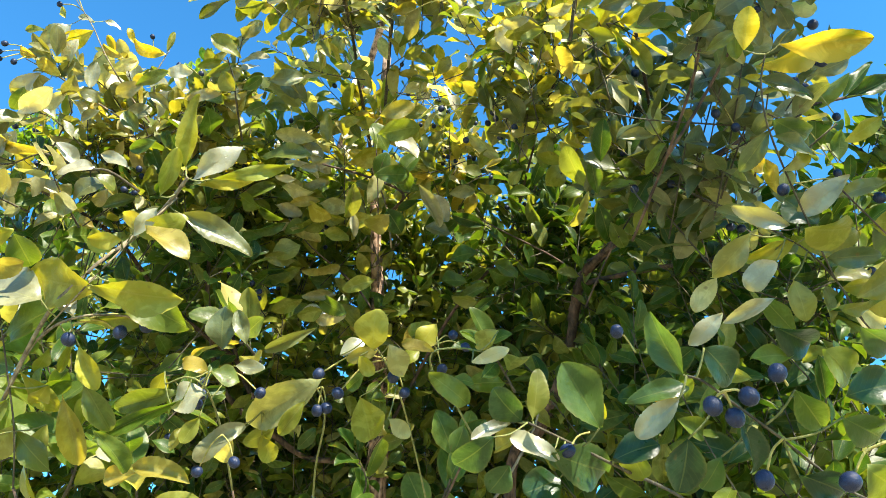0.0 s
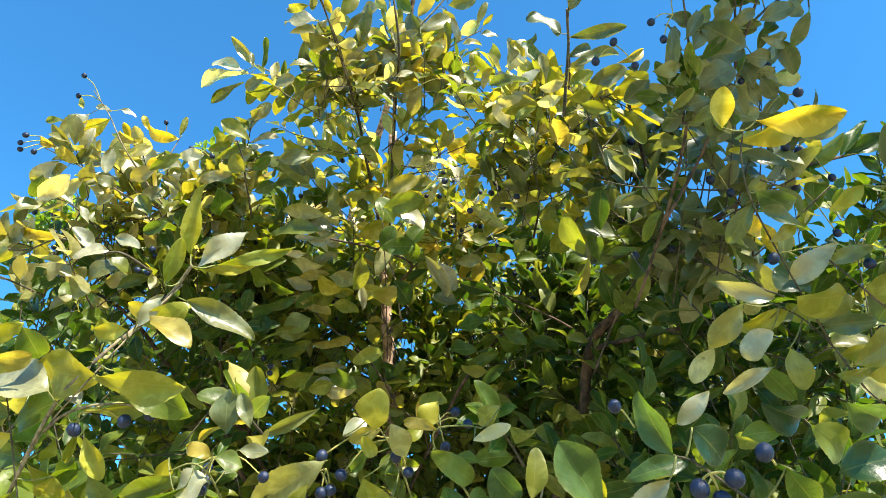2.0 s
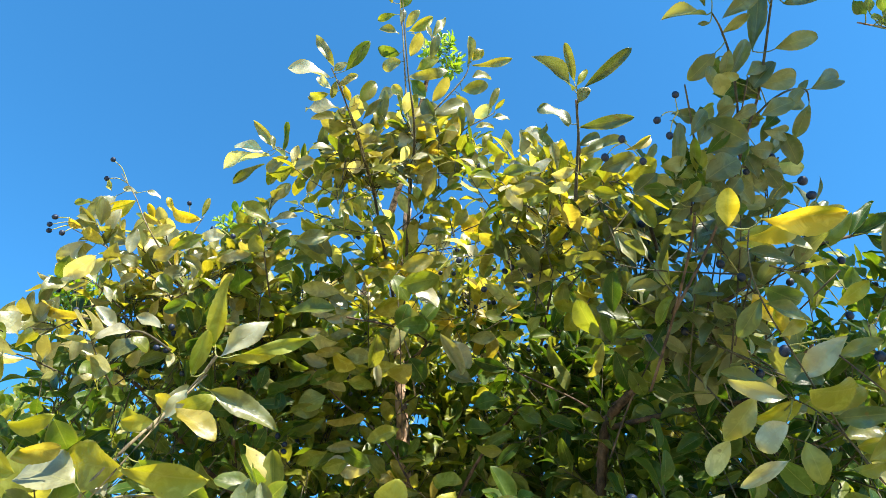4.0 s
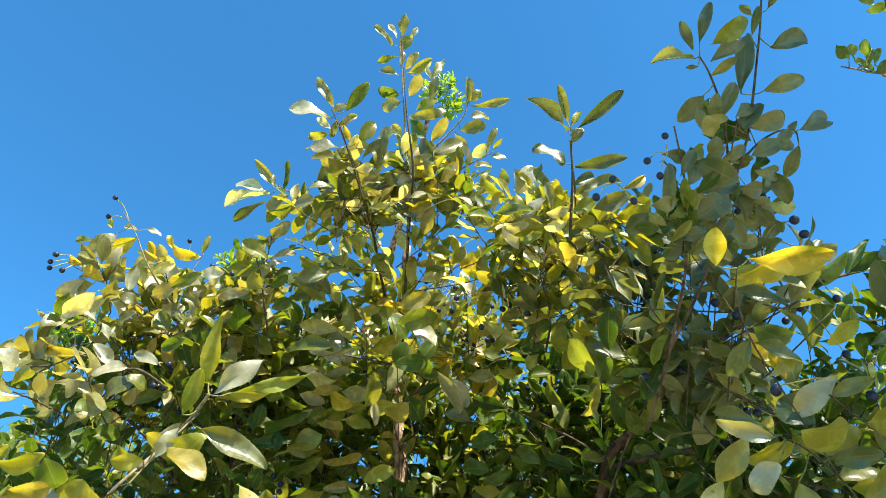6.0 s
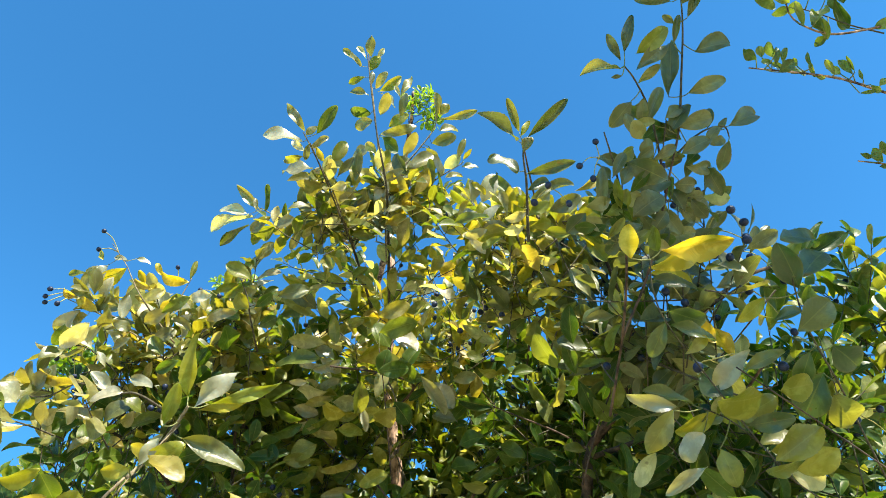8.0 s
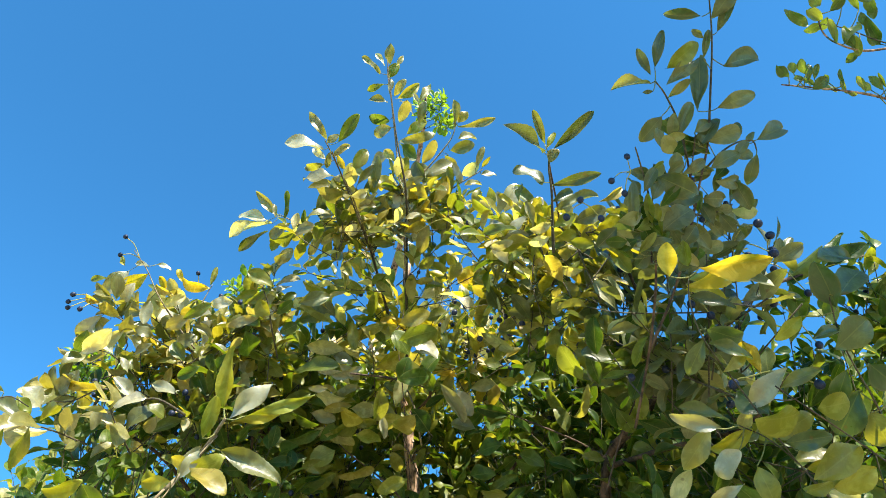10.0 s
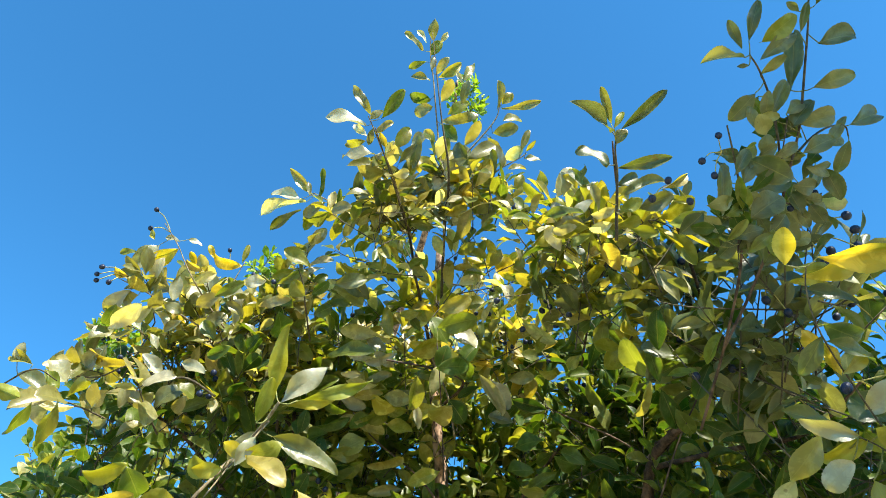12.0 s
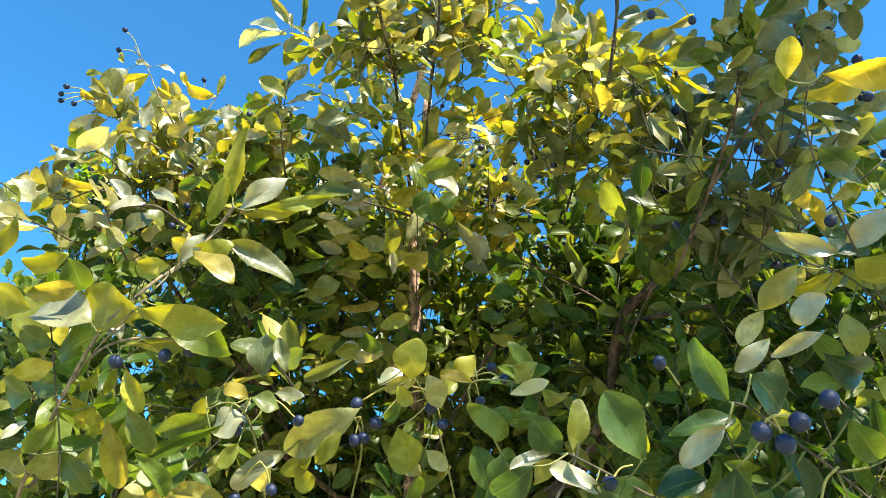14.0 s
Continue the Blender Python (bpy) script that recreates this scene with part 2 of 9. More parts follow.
def blade(wide, fold, droop, wave, twist, phase, nl=10, tooth=0.012, wavy=0.036, bend=0.0):
    """A leaf blade one unit long on +Y with its upper face to +Z: verts, faces, uvs."""
    verts, uvs, faces, cols = [], [], [], (-1.0, -0.55, 0.0, 0.55, 1.0)
    for i in range(nl + 1):
        s = 0.45 * i / nl + 0.55 * (0.5 - 0.5 * math.cos(math.pi * i / nl))
        half = wide * 0.51 * max(math.sin(math.pi * s ** 1.1), 0.0) ** (0.80 if s < 0.53 else 0.56)
        if i == 0:
            half = 0.012
        if i == nl:
            half = 0.006
        if 0 < i < nl:
            half *= 1 + tooth * (-1) ** i + 0.022 * math.sin(2.3 * i + 5 * phase)
        tw = twist * (s - 0.3)
        for c in cols:
            x, z = c * half, abs(c) * half * (fold + 0.08) - 0.09 * c ** 4 * half + wave * math.sin(7 * s + phase + (2.2 if c > 0 else 0)) * c * c * wavy
            x, z = x * math.cos(tw) - z * math.sin(tw), x * math.sin(tw) + z * math.cos(tw)
            verts.append((x + bend * twist * s * s, s * (1 - 0.18 * abs(droop) * s), z - droop * s * s * 0.45))
            uvs.append((0.5 + 0.5 * c, s))
    w = len(cols)
    for i in range(nl):
        for k in range(w - 1):
            a = i * w + k
            faces.append((a, a + 1, a + w + 1, a + w))
    return np.array(verts), faces, uvs


rng = np.random.default_rng(7)
BLADES = [blade(*v) for v in (
    (0.46, 0.42, 0.30, 0.8, 0.2, 0.0), (0.50, 0.25, 0.60, 1.3, -0.3, 1.3), (0.42, 0.65, 0.25, 0.9, 0.4, 2.1), (0.50, 0.35, 0.95, 1.1, -0.4, 3.7),
    (0.54, 0.20, 0.40, 1.6, 0.3, 4.4), (0.45, 0.50, -0.25, 1.0, -0.2, 5.2), (0.48, 0.80, 0.50, 0.7, 0.1, 0.7), (0.56, 0.30, 0.30, 1.4, 0.6, 2.9))]
FINE = [blade(*v, nl=34, tooth=0.013, wavy=0.05, bend=0.13) for v in (
    (0.46, 0.50, 0.42, 1.2, 0.3, 0.0), (0.50, 0.26, 0.65, 1.7, -0.4, 1.3), (0.42, 0.75, 0.32, 1.2, 0.6, 2.1), (0.50, 0.40, 0.90, 1.4, -0.6, 3.7),
    (0.54, 0.22, 0.45, 1.9, 0.5, 4.4), (0.45, 0.60, -0.25, 1.4, -0.4, 5.2), (0.48, 0.85, 0.50, 1.0, 0.3, 0.7), (0.56, 0.32, 0.36, 1.6, 0.7, 2.9))]
BLADE_MESHES = {}
LEAF_BASES, TWIG_LINES = {}, {}


def blade_mesh(k, material, fine):
    key = (k, material.name, fine)
    if key not in BLADE_MESHES:
        v, f, u = (FINE if fine else BLADES)[k]
        BLADE_MESHES[key] = mesh_of("leaf", [tuple(q) for q in v], f, u)
        BLADE_MESHES[key].materials.append(material)
    return BLADE_MESHES[key]


def frame_of(base, tip, normal):
    y = np.array(tip, dtype=float) - np.array(base, dtype=float)
    size = np.linalg.norm(y)
    y /= size
    z = np.array(normal, dtype=float)
    z = z - (z @ y) * y
    if np.linalg.norm(z) < 1e-3:
        z = np.cross(y, (0.3, 0.9, 0.1))
    z /= np.linalg.norm(z)
    return np.cross(y, z), y, z, size


def leaf(parent, base, tip, normal, wide=1.0, material=None, k=0, fine=True):
    """One leaf as a part of its twig, from its stalk's end to its tip, its upper face along normal."""
    x, y, z, size = frame_of(base, tip, normal)
    me = blade_mesh(k % len(BLADES), material or leaf_green, fine)
    ob = attach(new("leaf", me), parent)
    m = Matrix.Identity(4)
    for r in range(3):
        m[r][0], m[r][1], m[r][2], m[r][3] = x[r] * size * wide, y[r] * size, z[r] * size, base[r]
    ob.matrix_basis = m
    if fine:
        LEAF_BASES.setdefault(parent.name, []).append(np.array(base, dtype=float))
    return ob


class Foliage:
    """Many leaves joined into one mesh."""

    def __init__(self):
        self.v, self.f, self.u, self.n = [], [], [], 0

    def add(self, base, tip, normal, wide=1.0, k=None):
        x, y, z, size = frame_of(base, tip, normal)
        v, f, u = BLADES[rng.integers(len(BLADES)) if k is None else k]
        self.v.append(np.array(base) + size * (v[:, :1] * wide * x + v[:, 1:2] * y + v[:, 2:] * z))
        self.f += [tuple(i + self.n for i in q) for q in f]
        self.u += u
        self.n += len(v)

    def finish(self, name, material, parent, label):
        if not self.n:
            return None
        me = mesh_of(name, np.concatenate(self.v).tolist(), self.f, self.u)
        return tagged(part(name, me, material, parent, label), kind="stuff")


def unit(v):
    v = np.array(v, dtype=float)
    return v / (np.linalg.norm(v) + 1e-9)


UP = np.array((0.0, 0.0, 1.0))
FACING = np.array((SUN.x, SUN.y, SUN.z))
OUTWARD = np.array((0.0, -0.80, -0.55))
# how far a blade turns from the open side of the shrub to the sun; the rest hang and let the light through
LEANS = (-0.6, -0.4, 0.3, 0.7, 1.0, 1.3)


def leaf_plan(line, count, size, spread=0.95, tipped=True, rise=0.12):
    """Where the leaves of a twig sit: base, tip and upper normal, spiralling up the twig, crowded at its end."""
    out, n, turn = [], len(line), rng.uniform(0, 6.28)
    for i in range(count):
        s = (i + 0.6) / count
        s = 0.06 + 0.94 * s ** 0.95
        q = s * (n - 1)
        a = min(int(q), n - 2)
        base = line[a] + (line[a + 1] - line[a]) * (q - a)
        d = unit(line[a + 1] - line[a])
        turn += 2.4 + rng.normal(0, 0.35)
        side = unit(np.cross(d, (0.2, 0.3, 0.9)))
        across = side * math.cos(turn) + np.cross(d, side) * math.sin(turn)
        open_ = spread * (1.15 - 0.55 * s) + rng.normal(0, 0.16)
        way = unit(d * math.cos(open_) + across * math.sin(open_) + UP * rise + rng.normal(0, 0.08, 3))
        long = size * (0.72 + 0.4 * math.sin(math.pi * min(s, 0.9))) * rng.uniform(0.8, 1.15)
        stalk = base + way * long * 0.13
        if rng.random() < 0.5:
            nrm = unit(OUTWARD + FACING * rng.choice(LEANS) + d * 0.2 + rng.normal(0, 0.4, 3))
        else:
            nrm = unit(d * 0.3 + UP * 0.2 + FACING + np.array((0, -0.3, 0)) + rng.normal(0, 0.5, 3))
        out.append((base, stalk, stalk + way * long, nrm, long))
    if tipped:
        d = unit(line[-1] - line[-2])
        out.append((line[-1], line[-1] + d * size * 0.06, line[-1] + unit(d + rng.normal(0, 0.2, 3)) * size * 0.8, unit(FACING + rng.normal(0, 0.4, 3)), size * 0.8))
    return out


def twig(parent, pts, r0=0.0026, r1=0.0012, material=None, name="twig", label="", sides=6):
    line = smooth_line(pts, 5)
    ob = part(name, mesh_of(name, *joined([tube_data(line, r0, r1, sides)])), material or bark_twig, parent, label)
    TWIG_LINES[ob.name] = line
    return ob, line


def sprig(parent, pts, count, size, material=None, r0=0.0016, bark=None, spread=0.95, reach=0.28):
    """A twig with its leaves and leaf stalks, each leaf a part of the twig."""
    line = smooth_line(pts, 5)
    plan = leaf_plan(line, count, size, spread)
    tubes = [tube_data(joined_to(parent, line, reach), r0, r0 * 0.4, 6)] + [tube_data([b, b + (s - b) * 0.6, s], 0.0009, 0.0007, 4) for b, s, _, _, _ in plan if np.linalg.norm(s - b) > 0.0022]
    tw = part("twig", mesh_of("twig", *joined(tubes)), bark or bark_twig, parent)
    for b, s, t, nrm, _ in plan:
        leaf(tw, s, t, nrm, rng.uniform(0.85, 1.1), material or leaf_green, int(rng.integers(8)), False)
    return tw


BERRY = []
BRANCHES = {}


def berry(parent, place, size=0.0105, hang=(0.0, 0.0, 1.0)):
    """A slightly long blue drupe with a small scar at its tip."""
    if not BERRY:
        verts, faces, ns, nr = [], [], 12, 9
        for i in range(nr + 1):
            a = math.pi * i / nr
            dimple = 0.06 if i in (0, nr) else 0.0
            for k in range(ns):
                w = 2 * math.pi * k / ns
                verts.append((0.5 * math.sin(a) * math.cos(w), 0.5 * math.sin(a) * math.sin(w), (0.56 - dimple) * math.cos(a)))
        for i in range(nr):
            for k in range(ns):
                j = (k + 1) % ns
                faces.append((i * ns + k, (i + 1) * ns + k, (i + 1) * ns + j, i * ns + j))
        BERRY.append(mesh_of("berry", verts, faces))
        BERRY[0].materials.append(berry_blue)
    ob = attach(new("berry", BERRY[0]), parent)
    q = Vector(unit(np.array(hang) + rng.normal(0, 0.15, 3))).to_track_quat("Z", "Y")
    ob.matrix_basis = Matrix.LocRotScale(Vector(place), q, Vector((size, size, size)))
    return ob


def berries(parent, node_at, places, size=0.0105, r=0.0008):
    """A fruit stalk that forks to each berry."""
    node_at, tubes = np.array(node_at), []
    for q in places:
        q = np.array(q)
        mid = 0.5 * (node_at + q) + np.array((0, 0, 0.18)) * np.linalg.norm(q - node_at)
        top = q + unit(mid - q) * size * 0.5
        tubes.append(tube_data(smooth_line([node_at, mid, top], 4), r, r * 0.9, 5))
    st = part("fruit_stalk", mesh_of("fruit_stalk", *joined(tubes)), stalk_green, parent)
    for q in places:
        mid = 0.5 * (node_at + np.array(q)) + np.array((0, 0, 0.1))
        berry(st, q, size * rng.uniform(0.93, 1.07), mid - np.array(q))
    return st


def plant(name, base, label, category):
    ob = new(name)
    ob.location = base
    ob.empty_display_size = 0.1
    tagged(ob, label, category)
    return ob


def joined_to(parent, line, reach=0.28):
    """The twig's line, begun on the nearest branch of its plant."""
    base = line[0]
    near = [(np.linalg.norm(q - base) + 1.5 * max(q[2] - base[2], 0), i) for i, q in enumerate(BRANCHES.get(parent.name, []))]
    if not near or min(near)[0] > reach:
        return line
    q = BRANCHES[parent.name][min(near)[1]]
    return smooth_line([q, q + (base - q) * 0.55 + np.array((0, 0, -0.06)) * np.linalg.norm(base - q), base], 4)[:-1] + list(line)


def limb(parent, pts, r0, r1, name="limb", material=None, sides=12, rough=0.35, label=""):
    line = smooth_line(pts, 7)
    BRANCHES.setdefault(parent.name, []).extend(line)
    pieces = [tube_data(line, r0, r1, sides, rough, float(rng.uniform(0, 50)))]
    if r0 > 0.012:
        # loose strips of bark that lift from the wood
        n = len(line)
        for _ in range(int(n * 1.6)):
            i = int(rng.integers(1, n - 2))
            r = (r0 + (r1 - r0) * i / (n - 1)) * 1.04
            w, span, out = rng.uniform(0, 6.28), rng.uniform(0.25, 0.5), rng.uniform(0.002, 0.006)
            d = unit(line[i + 1] - line[i])
            a = unit(np.cross(d, (0.31, 0.17, 0.93)) + 1e-6)
            b, long = np.cross(d, a), rng.uniform(0.02, 0.07)
            v = []
            for k in range(5):
                lift = out * (2 * k / 4 - 1) ** 2
                for e in (-1, 1):
                    ww = w + e * span * (1 - 0.5 * abs(2 * k / 4 - 1))
                    v.append(line[i] + d * long * (k / 4 - 0.5) + (a * math.cos(ww) + b * math.sin(ww)) * (r + lift))
            pieces.append((v, [(2 * k, 2 * k + 1, 2 * k + 3, 2 * k + 2) for k in range(4)]))
    return part(name, mesh_of(name, *joined(pieces)), material or bark_trunk, parent, label), line


# ---- ground ----
def make_ground():
    n, half = 60, 600.0
    verts, faces = [], []
    for i in range(n + 1):
        for j in range(n + 1):
            x, y = [math.copysign(abs(2 * k / n - 1) ** 3, 2 * k / n - 1) * half for k in (i, j)]
            verts.append((x, y, 0.02 * noise.noise(Vector((x * 0.6, y * 0.6, 0)))))
    for i in range(n):
        for j in range(n):
            a = i * (n + 1) + j
            faces.append((a, a + n + 1, a + n + 2, a + 1))
    me = mesh_of("ground", verts, faces)
    me.materials.append(ground_material())
    tagged(new("ground", me), "open ground of pale dry sandy soil", "ground", kind="structure")


make_ground()

# ---- plants ----
main = plant("berry_shrub", (-0.125, 1.422, 0), "tall evergreen shrub with olive leaves, blue berries and peeling brown trunk", "shrub")
right = plant("berry_shrub", (0.07, 1.393, 0), "leaning dark-stemmed shrub with deep green leaves and blue berries", "shrub")
near = plant("berry_shrub", (0.653, 0.743, 0), "slender berry shrub with large green and yellow leaves", "shrub")
back = plant("slender_tree", (-0.778, 2.713, 0), "slender tree with fine fresh green leaves behind the shrubs", "tree")
over = plant("shade_tree", (2.3, -0.9, 0), "broad tree with small dark green leaves reaching over the shrubs", "tree")

limb(main, [(-0.125, 1.422, -0.050), (-0.105, 1.388, 0.868), (-0.119, 1.346, 1.781), (-0.120, 1.308, 1.880), (-0.117, 1.257, 1.999), (-0.122, 1.206, 2.122), (-0.136, 1.145, 2.356), (-0.114, 1.014, 2.613)], 0.0216, 0.0080, "trunk")
limb(main, [(-0.132, 1.130, 2.337), (-0.111, 0.990, 2.333), (-0.089, 0.824, 2.450), (-0.067, 0.657, 2.427), (-0.074, 0.577, 2.497), (-0.084, 0.508, 2.656)], 0.0036, 0.0007, "limb", bark_twig)
limb(main, [(-0.133, 1.130, 2.337), (-0.143, 1.042, 2.405), (-0.157, 0.926, 2.459), (-0.146, 0.766, 2.393), (-0.161, 0.638, 2.403), (-0.177, 0.545, 2.422)], 0.0042, 0.0008, "limb", bark_twig)
limb(main, [(-0.101, 1.336, 1.911), (0.021, 1.166, 2.077), (0.123, 1.100, 2.187), (0.172, 0.998, 2.325), (0.164, 0.849, 2.275), (0.171, 0.590, 2.209), (0.154, 0.447, 2.209)], 0.0034, 0.0010, "limb", bark_dark)
limb(main, [(-0.146, 1.372, 1.854), (-0.297, 1.381, 1.877), (-0.417, 1.303, 2.040), (-0.433, 1.167, 2.261), (-0.412, 1.077, 2.361), (-0.413, 1.021, 2.476)], 0.0060, 0.0025, "limb", bark_dark)
limb(main, [(-0.297, 1.381, 1.877), (-0.424, 1.291, 1.964), (-0.446, 1.181, 2.084), (-0.448, 1.128, 2.171), (-0.443, 1.060, 2.348)], 0.0060, 0.0025, "limb", bark_dark)
limb(main, [(-0.417, 1.303, 2.040), (-0.517, 1.153, 2.092), (-0.575, 1.033, 2.153), (-0.616, 0.953, 2.167), (-0.657, 0.868, 2.161)], 0.0050, 0.0020, "limb", bark_dark)
limb(main, [(-0.433, 1.167, 2.261), (-0.536, 1.025, 2.372), (-0.632, 0.966, 2.418), (-0.684, 0.910, 2.420)], 0.0060, 0.0030, "limb", bark_dark)
limb(main, [(-0.134, 1.148, 2.272), (-0.069, 1.038, 2.265), (-0.122, 0.927, 2.224), (-0.178, 0.803, 2.154)], 0.0035, 0.0014, "limb", bark_dark)
tw, _ = twig(main, [(-0.002, 0.499, 1.562), (0.035, 0.475, 1.595), (0.065, 0.468, 1.640), (0.074, 0.464, 1.663)], 0.0014, 0.0007, bark_young)
limb(right, [(0.070, 1.393, -0.050), (0.115, 1.326, 0.849), (0.125, 1.250, 1.745), (0.176, 1.147, 1.854), (0.214, 1.058, 1.941), (0.232, 0.973, 2.041), (0.264, 0.906, 2.064), (0.296, 0.838, 2.066), (0.321, 0.738, 2.071)], 0.0124, 0.0050, "trunk", bark_dark)
limb(right, [(0.264, 0.906, 2.064), (0.282, 0.822, 2.051), (0.275, 0.661, 2.108), (0.235, 0.546, 2.152)], 0.0045, 0.0018, "limb", bark_dark)
limb(right, [(0.232, 0.973, 2.041), (0.316, 0.864, 2.008), (0.389, 0.754, 1.969), (0.433, 0.659, 1.983)], 0.0045, 0.0016, "limb", bark_dark)
limb(right, [(0.321, 0.738, 2.071), (0.405, 0.690, 2.109), (0.472, 0.692, 2.159), (0.561, 0.710, 2.200), (0.664, 0.720, 2.234)], 0.0045, 0.0015, "limb", bark_dark)
limb(near, [(0.653, 0.743, -0.050), (0.644, 0.697, 0.770), (0.598, 0.640, 1.589), (0.533, 0.570, 1.649), (0.419, 0.456, 1.686), (0.315, 0.367, 1.718), (0.245, 0.317, 1.748)], 0.0012, 0.0005, "stem", bark_dark)
tw, _ = twig(near, [(0.405, 0.690, 2.109), (0.472, 0.692, 2.159), (0.561, 0.710, 2.200), (0.664, 0.720, 2.234)], 0.0009, 0.0006, bark_twig)
leaf(tw, (0.5202, 0.6985, 2.1847), (0.5920, 0.6990, 2.2286), (0.20, 0.96, 0.18), 0.73, leaf_mid, 6)
leaf(tw, (0.5882, 0.7157, 2.2096), (0.6351, 0.6827, 2.2708), (-0.56, -0.83, -0.10), 0.53, leaf_dark, 0)
leaf(tw, (0.5901, 0.7162, 2.2100), (0.6729, 0.7135, 2.2446), (-0.13, -0.97, -0.22), 0.63, leaf_dark, 5)
leaf(tw, (0.4665, 0.6133, 2.0997), (0.4976, 0.6761, 2.0686), (-0.10, -0.83, -0.55), 0.95, leaf_dark, 0)
leaf(tw, (0.5504, 0.7068, 2.1968), (0.5135, 0.7092, 2.1733), (-0.24, -0.96, -0.16), 0.84, leaf_dark, 5)
leaf(tw, (0.6188, 0.7202, 2.2185), (0.6654, 0.7435, 2.2006), (-0.09, -0.77, -0.63), 0.73, leaf_dark, 0)
sprig(main, [(-0.135, 0.763, 2.419), (-0.191, 0.704, 2.437), (-0.243, 0.727, 2.438)], 7, 0.052, leaf_waxy)
sprig(main, [(-0.159, 0.709, 2.424), (-0.166, 0.654, 2.437), (-0.176, 0.633, 2.428)], 8, 0.062, leaf_waxy)
sprig(main, [(-0.396, 0.881, 2.344), (-0.357, 0.836, 2.387), (-0.340, 0.794, 2.420)], 8, 0.052, leaf_waxy)
sprig(main, [(-0.520, 0.871, 2.279), (-0.543, 0.804, 2.305), (-0.589, 0.756, 2.320)], 9, 0.052, leaf_waxy)
sprig(main, [(-0.576, 0.849, 2.218), (-0.604, 0.772, 2.223), (-0.640, 0.749, 2.197)], 9, 0.052, leaf_waxy)
sprig(main, [(-0.501, 0.884, 2.313), (-0.516, 0.824, 2.333), (-0.509, 0.778, 2.332)], 8, 0.052, leaf_waxy)
sprig(main, [(-0.594, 0.810, 2.264), (-0.590, 0.753, 2.292), (-0.590, 0.720, 2.294)], 8, 0.052, leaf_waxy)
sprig(main, [(-0.431, 0.925, 2.286), (-0.400, 0.872, 2.322), (-0.369, 0.839, 2.320)], 8, 0.052, leaf_waxy)
sprig(main, [(-0.624, 0.824, 2.160), (-0.637, 0.772, 2.136), (-0.649, 0.746, 2.130)], 9, 0.052, leaf_waxy)
sprig(main, [(-0.571, 0.769, 2.040), (-0.600, 0.703, 2.031), (-0.631, 0.675, 2.025)], 8, 0.056, leaf_waxy)
sprig(main, [(-0.531, 0.826, 2.052), (-0.527, 0.750, 2.064), (-0.512, 0.701, 2.059)], 8, 0.056, leaf_waxy)
sprig(main, [(-0.034, 0.955, 2.446), (0.006, 0.906, 2.443), (0.067, 0.868, 2.415)], 6, 0.047, leaf_gold)
sprig(main, [(-0.106, 0.969, 2.343), (-0.107, 0.902, 2.324), (-0.135, 0.872, 2.308)], 6, 0.047, leaf_yellow)
sprig(main, [(0.116, 0.890, 2.314), (0.138, 0.793, 2.255), (0.147, 0.721, 2.212)], 6, 0.047, leaf_yellow)
sprig(main, [(-0.022, 1.055, 2.346), (0.006, 1.011, 2.369), (-0.001, 0.968, 2.378)], 6, 0.047, leaf_yellow)
sprig(main, [(0.176, 0.769, 2.112), (0.182, 0.681, 2.086), (0.190, 0.646, 2.067)], 6, 0.052, leaf_yellow)
sprig(main, [(0.182, 0.558, 2.161), (0.199, 0.527, 2.146), (0.230, 0.532, 2.127)], 7, 0.052, leaf_yellow)
berries(main, (-0.5581, 0.7017, 2.3751), [(-0.5805, 0.6712, 2.4031), (-0.5937, 0.6941, 2.3812)], 0.0084)
berries(main, (-0.6081, 0.7136, 2.2842), [(-0.6330, 0.6762, 2.2729), (-0.6437, 0.6907, 2.2575), (-0.6238, 0.6944, 2.2552), (-0.6422, 0.6838, 2.2647)], 0.0084)
berries(main, (-0.3841, 0.7638, 2.3023), [(-0.4056, 0.7398, 2.2979), (-0.3615, 0.7272, 2.2665)], 0.0084)
berries(main, (-0.4647, 0.7577, 2.3509), [(-0.4628, 0.7428, 2.3645)], 0.0084)
berries(main, (-0.0471, 0.9156, 2.4417), [(-0.0542, 0.9044, 2.4472), (-0.0285, 0.9525, 2.3895), (0.0008, 0.9451, 2.3952), (-0.0197, 0.9799, 2.3822)], 0.0085)
berries(main, (0.0544, 0.9698, 2.3741), [(0.0399, 0.9459, 2.3919), (0.0665, 0.9600, 2.3793), (0.0846, 0.9865, 2.3415)], 0.0085)
berries(main, (-0.0554, 0.7121, 2.3852), [(0.0391, 0.6566, 2.3347), (0.0145, 0.9683, 2.3622), (-0.0389, 0.9877, 2.3393)], 0.0085)
tw, _ = twig(main, [(-0.696, 0.614, 1.942), (-0.617, 0.591, 1.986), (-0.570, 0.575, 1.996), (-0.558, 0.605, 1.999)], 0.0014, 0.0007, bark_twig)
leaf(tw, (-0.5974, 0.5731, 2.0084), (-0.5906, 0.5584, 2.0277), (0.36, -0.61, -0.71), 1.16, leaf_pale, 0)
leaf(tw, (-0.5744, 0.5729, 2.0015), (-0.6164, 0.5679, 2.0196), (0.31, -0.93, -0.18), 0.73, leaf_mid, 6)
leaf(tw, (-0.5478, 0.5688, 1.9444), (-0.5874, 0.6027, 1.9128), (0.63, -0.16, -0.76), 0.53, leaf_green, 0)
leaf(tw, (-0.5310, 0.5879, 1.9579), (-0.5649, 0.6232, 1.9230), (0.68, -0.19, -0.71), 0.63, leaf_green, 5)
leaf(tw, (-0.5767, 0.5994, 2.0139), (-0.5532, 0.6076, 1.9926), (0.57, -0.79, -0.22), 0.84, leaf_mid, 4)
